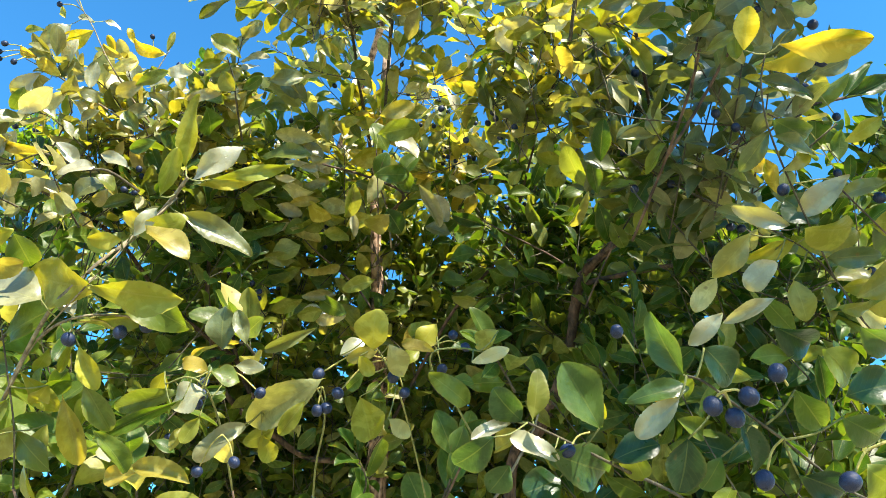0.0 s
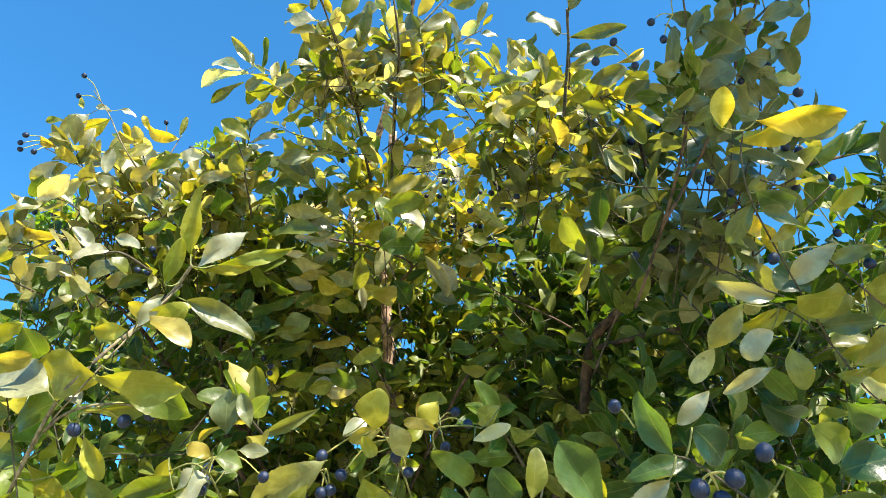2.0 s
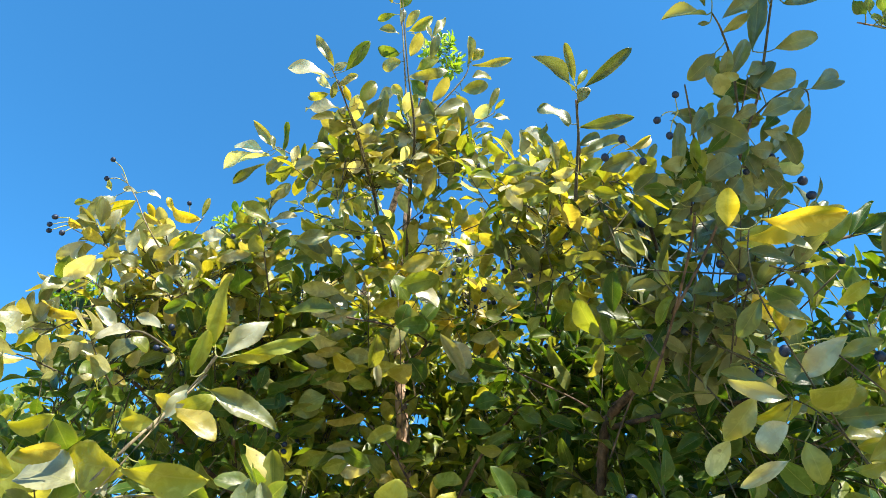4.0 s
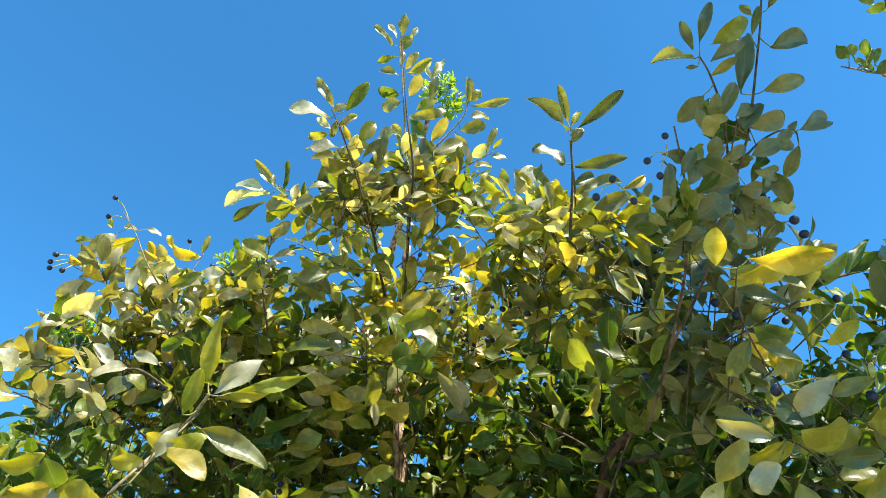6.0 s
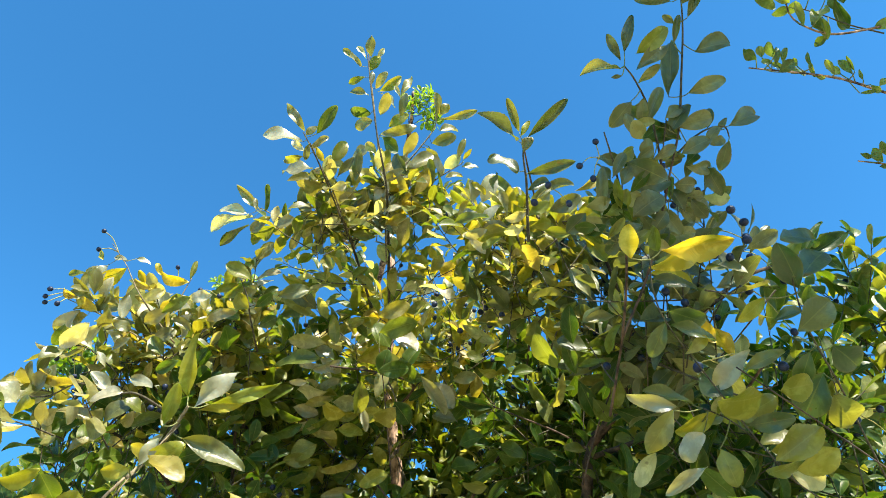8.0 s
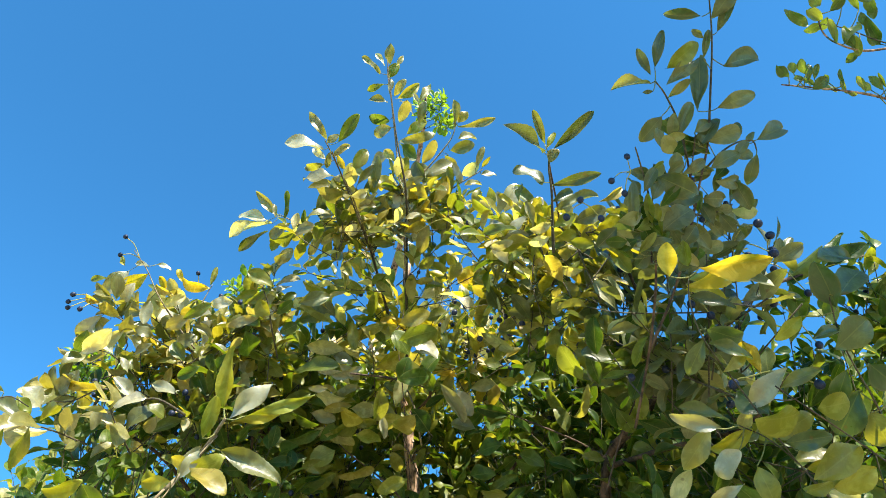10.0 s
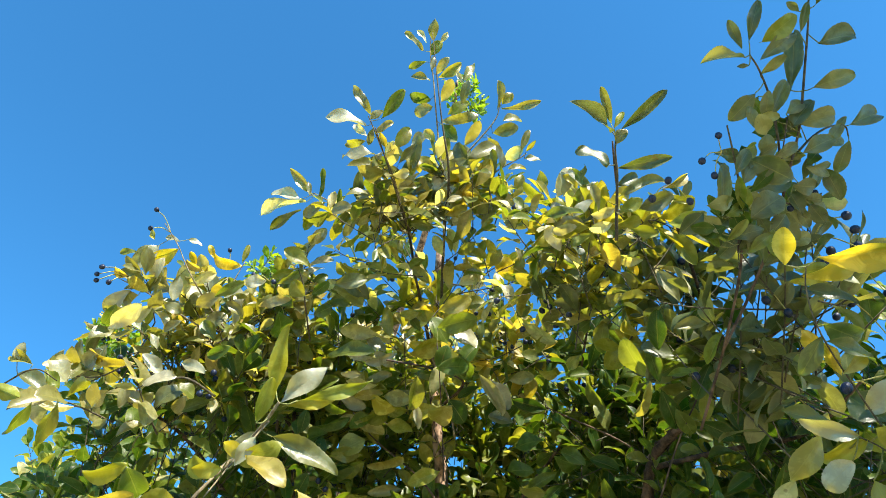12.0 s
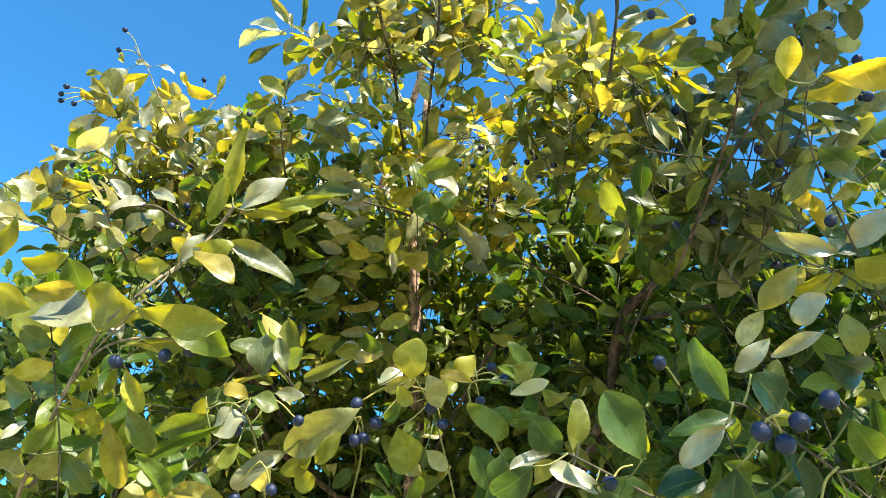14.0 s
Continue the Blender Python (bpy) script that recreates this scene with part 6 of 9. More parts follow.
leaf(tw, (-0.1444, 0.4874, 1.6556), (-0.1810, 0.4824, 1.6280), (0.03, -0.99, 0.14), 0.72, leaf_pale, 4)
leaf(tw, (-0.1246, 0.4988, 1.6564), (-0.1497, 0.5053, 1.6418), (0.16, -0.77, -0.62), 1.13, leaf_yellow, 0)
leaf(tw, (-0.0936, 0.4638, 1.7236), (-0.1421, 0.4786, 1.7067), (-0.07, -0.84, -0.54), 0.41, leaf_dull, 6)
leaf(tw, (-0.0980, 0.4712, 1.6682), (-0.1173, 0.4773, 1.6416), (0.10, -0.95, -0.29), 0.78, leaf_mid, 6)
leaf(tw, (-0.1337, 0.4996, 1.6515), (-0.1262, 0.5213, 1.6330), (0.32, -0.68, -0.66), 1.13, leaf_yellow, 0)
leaf(tw, (-0.1542, 0.4955, 1.6504), (-0.1692, 0.5170, 1.6321), (-0.08, -0.68, -0.73), 1.03, leaf_green, 2)
tw, _ = twig(main, [(-0.179, 0.601, 1.632), (-0.176, 0.537, 1.663), (-0.160, 0.440, 1.664), (-0.173, 0.434, 1.672), (-0.189, 0.437, 1.668)], 0.0010, 0.0006, stalk_leaf)
leaf(tw, (-0.1839, 0.4403, 1.6548), (-0.1608, 0.4279, 1.6613), (-0.45, -0.89, -0.09), 1.52, leaf_pale, 4)
leaf(tw, (-0.1795, 0.4442, 1.6660), (-0.2388, 0.4561, 1.6545), (-0.14, -0.96, -0.25), 0.40, leaf_green, 7)
leaf(tw, (-0.1743, 0.4359, 1.6573), (-0.2362, 0.4591, 1.6397), (-0.13, -0.80, -0.59), 0.34, leaf_mid, 5)
leaf(tw, (-0.1644, 0.4666, 1.7064), (-0.1658, 0.4466, 1.7357), (0.05, -0.83, -0.56), 1.17, leaf_dull, 4)
leaf(tw, (-0.1444, 0.4590, 1.7076), (-0.1525, 0.4452, 1.7321), (0.36, -0.86, -0.36), 0.89, leaf_dull, 0)
leaf(tw, (-0.1616, 0.4378, 1.6777), (-0.1829, 0.4343, 1.6871), (0.23, -0.96, 0.16), 1.03, leaf_green, 4)
leaf(tw, (-0.1558, 0.4272, 1.6736), (-0.1344, 0.4323, 1.6708), (0.24, -0.97, 0.09), 1.19, leaf_green, 4)
leaf(tw, (-0.1926, 0.4394, 1.6786), (-0.2025, 0.4559, 1.6656), (0.19, -0.53, -0.83), 1.11, leaf_green, 0)
leaf(tw, (-0.1505, 0.4572, 1.6896), (-0.1269, 0.4606, 1.6858), (0.17, -0.97, 0.18), 1.01, leaf_pale, 5)
leaf(tw, (-0.1618, 0.4385, 1.6454), (-0.1735, 0.4437, 1.6295), (0.23, -0.86, -0.45), 1.20, leaf_mid, 5)
leaf(tw, (-0.2290, 0.4690, 1.6230), (-0.2311, 0.4602, 1.6363), (0.74, -0.61, -0.29), 1.85, leaf_pale, 1)
leaf(tw, (-0.2086, 0.4613, 1.6171), (-0.1654, 0.4490, 1.6097), (-0.23, -0.95, 0.23), 0.73, leaf_green, 6)
leaf(tw, (-0.1882, 0.4682, 1.6305), (-0.1832, 0.4632, 1.6472), (0.05, -0.95, -0.30), 0.92, leaf_green, 1)
leaf(tw, (-0.2118, 0.4752, 1.6167), (-0.2378, 0.4748, 1.6123), (0.02, -1.00, -0.05), 1.13, leaf_green, 6)
berries(main, (-0.0376, 0.4653, 1.6990), [(-0.0344, 0.4744, 1.6880), (-0.0256, 0.4839, 1.6793), (-0.0748, 0.4735, 1.6750), (-0.0897, 0.4687, 1.6880)], 0.0088, 0.0007)
berries(main, (-0.0873, 0.4766, 1.6810), [(-0.1079, 0.4923, 1.6657), (-0.0847, 0.4867, 1.6681), (-0.0911, 0.4850, 1.6654)], 0.0088, 0.0007)
berries(main, (-0.1644, 0.4510, 1.6829), [(-0.1714, 0.4608, 1.6784), (-0.1675, 0.4535, 1.6667), (-0.1741, 0.4624, 1.6631), (-0.1290, 0.4600, 1.6701)], 0.0078, 0.0006)
berries(main, (-0.0035, 0.4783, 1.7160), [(0.0027, 0.4872, 1.6997), (0.0114, 0.4772, 1.7242), (0.0209, 0.4725, 1.7119)], 0.0078, 0.0006)
berries(main, (-0.1499, 0.4559, 1.6387), [(-0.1676, 0.4701, 1.6168), (-0.1408, 0.4634, 1.6216)], 0.0078, 0.0006)
limb(near, [(0.629, 0.879, 1.364), (0.445, 0.603, 1.504), (0.278, 0.398, 1.562), (0.193, 0.319, 1.575), (0.155, 0.288, 1.588), (0.134, 0.280, 1.601), (0.119, 0.274, 1.610), (0.111, 0.272, 1.612)], 0.0007, 0.0005, "limb", bark_twig)
tw, _ = twig(near, [(0.155, 0.288, 1.588), (0.134, 0.280, 1.601), (0.119, 0.274, 1.610), (0.111, 0.272, 1.612)], 0.0007, 0.0005, bark_twig)
leaf(tw, (0.1125, 0.2793, 1.6151), (0.0944, 0.2716, 1.6436), (-0.49, -0.50, -0.72), 0.98, leaf_deep, 0)
leaf(tw, (0.1067, 0.2743, 1.6025), (0.0879, 0.2866, 1.5885), (-0.39, -0.89, -0.26), 0.97, leaf_pale, 5)
leaf(tw, (0.1059, 0.3579, 1.6288), (0.1415, 0.3455, 1.6384), (-0.31, -0.95, -0.08), 0.60, leaf_deep, 7)
leaf(tw, (0.1227, 0.3690, 1.6366), (0.1413, 0.3662, 1.6348), (-0.16, -0.53, -0.83), 0.63, leaf_yellow, 4)
leaf(tw, (0.1128, 0.2898, 1.5888), (0.1088, 0.2970, 1.5646), (-0.03, -0.98, 0.20), 1.51, leaf_deep, 0)
leaf(tw, (0.1561, 0.2687, 1.6044), (0.1713, 0.2792, 1.5880), (-0.28, -0.67, -0.69), 1.22, leaf_mid, 0)
leaf(tw, (0.1811, 0.2821, 1.5964), (0.2052, 0.2901, 1.5879), (-0.10, -0.55, -0.83), 1.08, leaf_deep, 7)
leaf(tw, (0.1826, 0.2770, 1.6046), (0.2067, 0.2680, 1.6113), (-0.30, -0.94, -0.18), 1.21, leaf_deep, 7)
leaf(tw, (0.1636, 0.2767, 1.6238), (0.1444, 0.2757, 1.6248), (0.05, -1.00, -0.06), 1.02, leaf_mid, 1)
leaf(tw, (0.1309, 0.2660, 1.6399), (0.1144, 0.2721, 1.6259), (-0.22, -0.96, -0.16), 0.86, leaf_pale, 0)
leaf(tw, (0.1252, 0.3896, 1.6213), (0.1168, 0.3992, 1.6079), (-0.18, -0.85, -0.50), 1.11, leaf_mid, 7)
leaf(tw, (0.1369, 0.2845, 1.5948), (0.1476, 0.2985, 1.5756), (0.21, -0.97, -0.11), 1.41, leaf_deep, 2)
leaf(tw, (0.1644, 0.3014, 1.5763), (0.1920, 0.3085, 1.5692), (-0.05, -0.70, -0.71), 1.31, leaf_deep, 2)
leaf(tw, (0.1529, 0.2664, 1.6341), (0.1794, 0.2782, 1.6263), (-0.04, -0.50, -0.87), 1.15, leaf_deep, 6)
leaf(tw, (0.1195, 0.2673, 1.6234), (0.1371, 0.2758, 1.6113), (0.00, -0.95, -0.32), 1.40, leaf_deep, 7)
leaf(tw, (0.1870, 0.2586, 1.6302), (0.2077, 0.2667, 1.6212), (-0.13, -0.50, -0.85), 1.34, leaf_deep, 6)
leaf(tw, (0.1744, 0.2689, 1.6237), (0.1941, 0.2805, 1.6128), (0.18, -0.82, -0.54), 1.23, leaf_mid, 7)
leaf(tw, (0.1908, 0.2919, 1.5763), (0.2149, 0.3017, 1.5646), (-0.16, -0.56, -0.81), 1.52, leaf_mid, 4)
leaf(tw, (0.1290, 0.2962, 1.5827), (0.1217, 0.3061, 1.5681), (-0.45, -0.83, -0.34), 1.36, leaf_deep, 2)
tw, _ = twig(near, [(0.253, 0.623, 1.606), (0.168, 0.480, 1.604), (0.111, 0.389, 1.598), (0.091, 0.383, 1.606), (0.070, 0.378, 1.615), (0.052, 0.373, 1.622)], 0.0012, 0.0007, bark_twig)
leaf(tw, (0.0910, 0.3632, 1.6161), (0.0700, 0.3374, 1.6459), (0.24, -0.96, -0.15), 1.30, leaf_deep, 0)
leaf(tw, (0.0908, 0.3708, 1.6466), (0.0986, 0.3835, 1.6233), (-0.50, -0.68, -0.54), 0.75, leaf_yellow, 6)
leaf(tw, (0.0556, 0.3765, 1.6238), (0.0604, 0.3643, 1.6540), (0.33, -0.86, -0.40), 0.68, leaf_mid, 7)
leaf(tw, (0.0501, 0.3809, 1.6252), (0.0293, 0.3678, 1.6373), (0.14, -0.64, -0.76), 1.28, leaf_deep, 7)
leaf(tw, (0.0461, 0.3883, 1.6290), (0.0167, 0.3824, 1.6138), (0.16, -0.98, 0.08), 0.61, leaf_pale, 5)
leaf(tw, (0.0533, 0.3831, 1.6197), (0.0307, 0.4073, 1.6144), (-0.74, -0.64, 0.21), 0.83, leaf_green, 2)
leaf(tw, (0.0688, 0.3761, 1.6013), (0.0391, 0.3712, 1.6128), (0.23, -0.96, 0.19), 1.03, leaf_pale, 5)
leaf(tw, (0.0649, 0.3734, 1.6044), (0.1082, 0.3898, 1.5925), (0.25, -0.91, -0.34), 1.08, leaf_deep, 1)
leaf(tw, (0.0989, 0.3745, 1.6007), (0.1241, 0.3653, 1.6125), (0.03, -0.98, 0.19), 1.13, leaf_deep, 7)
leaf(tw, (0.0307, 0.3586, 1.6093), (0.0092, 0.3768, 1.5931), (-0.46, -0.48, -0.75), 1.02, leaf_deep, 7)
leaf(tw, (0.0426, 0.3974, 1.6036), (0.0307, 0.4031, 1.5865), (-0.07, -0.96, -0.27), 1.41, leaf_deep, 4)
leaf(tw, (0.0725, 0.3968, 1.5968), (0.0517, 0.3885, 1.5842), (0.40, -0.85, 0.35), 1.52, leaf_deep, 7)
leaf(tw, (0.0155, 0.3804, 1.6225), (0.0096, 0.3845, 1.6049), (-0.14, -0.74, -0.66), 1.40, leaf_deep, 6)
leaf(tw, (0.1075, 0.3757, 1.6139), (0.1205, 0.3953, 1.5969), (-0.31, -0.50, -0.81), 1.41, leaf_mid, 5)
limb(near, [(0.593, 0.814, 1.506), (0.465, 0.620, 1.633), (0.367, 0.483, 1.687), (0.290, 0.405, 1.703), (0.271, 0.390, 1.726), (0.251, 0.379, 1.743), (0.232, 0.373, 1.752)], 0.0007, 0.0005, "limb", bark_twig)
tw, _ = twig(near, [(0.290, 0.405, 1.703), (0.271, 0.390, 1.726), (0.251, 0.379, 1.743), (0.232, 0.373, 1.752)], 0.0008, 0.0005, bark_twig)
leaf(tw, (0.2290, 0.3822, 1.7363), (0.2094, 0.3993, 1.7238), (-0.67, -0.74, 0.05), 1.34, leaf_pale, 4)
leaf(tw, (0.2259, 0.3883, 1.7123), (0.1912, 0.3997, 1.6975), (-0.26, -0.96, -0.13), 0.59, leaf_pale, 2)
leaf(tw, (0.2374, 0.3834, 1.7227), (0.2429, 0.3848, 1.6936), (-0.47, -0.88, -0.13), 0.99, leaf_green, 7)
leaf(tw, (0.1944, 0.3998, 1.7330), (0.1762, 0.4127, 1.7125), (-0.34, -0.90, -0.27), 1.04, leaf_green, 5)
leaf(tw, (0.2069, 0.3635, 1.7465), (0.1821, 0.3791, 1.7191), (-0.16, -0.91, -0.37), 0.77, leaf_dusky, 4)
leaf(tw, (0.2271, 0.3770, 1.7579), (0.1902, 0.3634, 1.7712), (0.33, -0.94, 0.01), 0.64, leaf_dusky, 0)
leaf(tw, (0.2532, 0.3624, 1.7536), (0.2335, 0.3592, 1.7749), (0.07, -0.93, -0.37), 1.90, leaf_dusky, 0)
leaf(tw, (0.2303, 0.3835, 1.7452), (0.2538, 0.3839, 1.7526), (0.26, -0.54, -0.80), 0.56, leaf_dusky, 2)
leaf(tw, (0.2616, 0.3931, 1.7509), (0.2963, 0.3775, 1.7591), (-0.10, -0.63, -0.77), 0.84, leaf_green, 4)
leaf(tw, (0.2660, 0.3553, 1.7700), (0.3010, 0.3432, 1.7812), (0.15, -0.99, -0.08), 0.66, leaf_dusky, 0)
leaf(tw, (0.2639, 0.3836, 1.7395), (0.2945, 0.3664, 1.7336), (-0.63, -0.45, -0.63), 0.70, leaf_dusky, 7)
leaf(tw, (0.2790, 0.3998, 1.7260), (0.3082, 0.4000, 1.7300), (0.13, -0.41, -0.90), 0.77, leaf_yellow, 7)
leaf(tw, (0.2670, 0.3895, 1.7033), (0.3079, 0.3942, 1.7132), (0.26, -0.54, -0.80), 0.56, leaf_yellow, 4)
leaf(tw, (0.2624, 0.3965, 1.7482), (0.2501, 0.3850, 1.7626), (-0.49, -0.43, -0.76), 1.17, leaf_yellow, 5)
leaf(tw, (0.2980, 0.4228, 1.7253), (0.3291, 0.4327, 1.7094), (-0.13, -0.71, -0.69), 0.98, leaf_green, 7)
leaf(tw, (0.2738, 0.4014, 1.7324), (0.3068, 0.3960, 1.7447), (-0.15, -0.99, -0.03), 0.90, leaf_dusky, 4)
leaf(tw, (0.2474, 0.4167, 1.7004), (0.2223, 0.3987, 1.7164), (0.04, -0.70, -0.71), 0.97, leaf_mid, 0)
leaf(tw, (0.2873, 0.3597, 1.7524), (0.3167, 0.3568, 1.7554), (0.04, -0.49, -0.87), 1.30, leaf_yellow, 7)
tw, _ = twig(near, [(0.270, 0.389, 1.726), (0.234, 0.345, 1.761), (0.204, 0.304, 1.785), (0.199, 0.289, 1.809), (0.201, 0.279, 1.824)], 0.0007, 0.0005, bark_twig)
leaf(tw, (0.2109, 0.2767, 1.8309), (0.2564, 0.2559, 1.8099), (-0.50, -0.28, -0.82), 0.70, leaf_gold, 6)
leaf(tw, (0.2001, 0.2865, 1.8232), (0.2438, 0.2824, 1.8287), (0.08, -0.36, -0.93), 0.81, leaf_gold, 0)
leaf(tw, (0.1854, 0.2740, 1.8221), (0.1840, 0.2529, 1.8393), (-0.31, -0.59, -0.75), 1.15, leaf_gold, 0)
leaf(tw, (0.2002, 0.2919, 1.8157), (0.2340, 0.2881, 1.8014), (-0.07, -0.98, -0.18), 0.66, leaf_dusky, 0)
leaf(tw, (0.2059, 0.3070, 1.7870), (0.1909, 0.3288, 1.7682), (-0.55, -0.40, -0.73), 0.88, leaf_dusky, 0)
leaf(tw, (0.2093, 0.3056, 1.7952), (0.2427, 0.3208, 1.7893), (-0.10, -0.17, -0.98), 0.88, leaf_dusky, 7)
leaf(tw, (0.2073, 0.3084, 1.7835), (0.2471, 0.3202, 1.7772), (0.32, -0.91, -0.25), 0.60, leaf_dusky, 0)
leaf(tw, (0.2168, 0.3242, 1.7686), (0.2364, 0.3162, 1.7776), (-0.31, -0.54, -0.78), 0.86, leaf_dusky, 0)
berries(near, (0.1133, 0.2423, 1.5942), [(0.1175, 0.2472, 1.5851), (0.1222, 0.2413, 1.5917), (0.1098, 0.2476, 1.5899)], 0.0077, 0.0006)
berries(near, (0.1463, 0.2557, 1.6014), [(0.1412, 0.2514, 1.6055)], 0.0078, 0.0006)
berries(near, (0.1259, 0.3884, 1.6721), [(0.1140, 0.3826, 1.6843)], 0.0088, 0.0007)
berries(near, (0.1402, 0.2574, 1.5803), [(0.1332, 0.2685, 1.5661)], 0.0078, 0.0006)
berries(near, (0.1819, 0.2584, 1.5792), [(0.1670, 0.2669, 1.5651)], 0.0078, 0.0006)
berries(near, (0.0882, 0.3759, 1.6174), [(0.0741, 0.3751, 1.6064)], 0.0078, 0.0006)
berries(near, (0.2439, 0.3540, 1.7818), [(0.2346, 0.3579, 1.7790), (0.2572, 0.3581, 1.7684), (0.2957, 0.3546, 1.7702)], 0.0078, 0.0006)
tw, _ = twig(near, [(0.407, 0.496, 1.737), (0.369, 0.427, 1.754), (0.334, 0.364, 1.757), (0.323, 0.346, 1.775), (0.313, 0.327, 1.792), (0.307, 0.303, 1.815)], 0.0009, 0.0006, bark_twig)
leaf(tw, (0.2703, 0.3398, 1.7771), (0.2380, 0.3598, 1.7583), (-0.46, -0.88, -0.13), 0.89, leaf_pale, 0)
leaf(tw, (0.3317, 0.3720, 1.7722), (0.3105, 0.3961, 1.7466), (-0.61, -0.76, -0.21), 1.52, leaf_dusky, 0)
leaf(tw, (0.2724, 0.3581, 1.7491), (0.2361, 0.3512, 1.7349), (0.39, -0.23, -0.89), 1.68, leaf_yellow, 0)
leaf(tw, (0.2946, 0.3927, 1.7573), (0.2748, 0.4010, 1.7451), (0.03, -0.98, 0.17), 1.19, leaf_dusky, 1)
leaf(tw, (0.2421, 0.3756, 1.7493), (0.2090, 0.3926, 1.7398), (-0.18, -0.72, -0.67), 0.76, leaf_yellow, 6)
leaf(tw, (0.3063, 0.3306, 1.7841), (0.3351, 0.3123, 1.7990), (-0.39, -0.47, -0.79), 1.39, leaf_dusky, 0)
leaf(tw, (0.3161, 0.3465, 1.7758), (0.3060, 0.3690, 1.7573), (-0.54, -0.67, -0.52), 1.08, leaf_dusky, 0)
leaf(tw, (0.2838, 0.3131, 1.7826), (0.3113, 0.3123, 1.7924), (0.34, -0.94, -0.04), 0.72, leaf_dusky, 6)
leaf(tw, (0.3122, 0.3114, 1.8072), (0.3009, 0.2795, 1.8335), (-0.55, -0.11, -0.83), 1.01, leaf_dusky, 5)
leaf(tw, (0.3137, 0.3008, 1.8120), (0.3376, 0.2940, 1.8364), (-0.08, -0.98, -0.19), 1.10, leaf_dusky, 7)
leaf(tw, (0.3060, 0.2892, 1.8421), (0.3526, 0.2996, 1.8579), (0.37, -0.90, 0.24), 0.89, leaf_dusky, 1)
leaf(tw, (0.3363, 0.3495, 1.7815), (0.3587, 0.3648, 1.7677), (-0.10, -0.41, -0.91), 1.70, leaf_dusky, 0)
leaf(tw, (0.3329, 0.3756, 1.7547), (0.3492, 0.3963, 1.7339), (-0.34, -0.52, -0.78), 1.39, leaf_mid, 4)
leaf(tw, (0.3071, 0.3672, 1.7240), (0.2679, 0.3613, 1.6995), (0.16, -0.99, -0.02), 0.99, leaf_green, 6)
leaf(tw, (0.3254, 0.3918, 1.7186), (0.2913, 0.3934, 1.7023), (0.21, -0.82, -0.53), 1.15, leaf_yellow, 0)
leaf(tw, (0.2847, 0.3125, 1.8040), (0.2621, 0.3201, 1.7883), (0.04, -0.87, -0.49), 0.86, leaf_yellow, 0)
limb(over, [(0.540, 0.322, 2.044), (0.491, 0.303, 2.040), (0.447, 0.283, 2.038), (0.415, 0.271, 2.034), (0.378, 0.259, 2.028), (0.338, 0.246, 2.020)], 0.0016, 0.0006, "limb")
tw, _ = twig(over, [(0.491, 0.303, 2.040), (0.447, 0.283, 2.038), (0.415, 0.271, 2.034), (0.378, 0.259, 2.028), (0.338, 0.246, 2.020)], 0.0009, 0.0005, bark_twig)
leaf(tw, (0.3473, 0.2441, 2.0284), (0.3339, 0.2342, 2.0312), (-0.20, -0.01, -0.98), 1.03, leaf_sprig, 4)
leaf(tw, (0.3607, 0.2522, 2.0457), (0.3581, 0.2426, 2.0528), (-0.15, -0.57, -0.81), 1.41, leaf_sprig, 6)
leaf(tw, (0.3612, 0.2412, 2.0252), (0.3538, 0.2296, 2.0333), (-0.55, -0.22, -0.81), 0.98, leaf_sprig, 7)
leaf(tw, (0.3709, 0.2562, 2.0357), (0.3742, 0.2407, 2.0489), (-0.38, -0.65, -0.66), 0.63, leaf_sprig, 1)
leaf(tw, (0.3822, 0.2606, 2.0454), (0.3873, 0.2484, 2.0577), (-0.49, -0.71, -0.50), 0.72, leaf_sprig, 6)
leaf(tw, (0.3611, 0.2467, 2.0084), (0.3764, 0.2366, 2.0111), (-0.31, -0.66, -0.68), 1.19, leaf_sprig, 1)
leaf(tw, (0.3896, 0.2682, 2.0381), (0.4044, 0.2674, 2.0446), (0.05, -0.97, -0.24), 1.67, leaf_sprig, 4)
leaf(tw, (0.3993, 0.2562, 2.0250), (0.3960, 0.2456, 2.0375), (-0.63, -0.50, -0.59), 0.45, leaf_sprig, 7)
leaf(tw, (0.4120, 0.2740, 2.0371), (0.4080, 0.2628, 2.0476), (-0.68, -0.36, -0.64), 0.59, leaf_sprig, 1)
leaf(tw, (0.4109, 0.2713, 2.0325), (0.4193, 0.2721, 2.0275), (-0.47, -0.28, -0.84), 0.77, leaf_sprig, 1)
leaf(tw, (0.4313, 0.2741, 2.0374), (0.4235, 0.2625, 2.0489), (-0.31, -0.56, -0.77), 0.78, leaf_sprig, 0)
leaf(tw, (0.4507, 0.2881, 2.0578), (0.4427, 0.2838, 2.0671), (-0.56, -0.46, -0.69), 1.33, leaf_sprig, 0)
leaf(tw, (0.4561, 0.2832, 2.0479), (0.4465, 0.2729, 2.0686), (-0.57, -0.60, -0.56), 0.58, leaf_sprig, 1)
leaf(tw, (0.4507, 0.2739, 2.0380), (0.4437, 0.2611, 2.0490), (-0.56, -0.34, -0.75), 0.41, leaf_sprig, 5)
leaf(tw, (0.4642, 0.2865, 2.0411), (0.4615, 0.2795, 2.0517), (-0.75, -0.46, -0.48), 0.61, leaf_sprig, 0)
leaf(tw, (0.4838, 0.2961, 2.0426), (0.4902, 0.2884, 2.0456), (-0.43, -0.62, -0.66), 1.24, leaf_sprig, 4)
leaf(tw, (0.3638, 0.2500, 2.0303), (0.3523, 0.2471, 2.0312), (0.14, -0.75, -0.65), 1.17, leaf_sprig, 5)
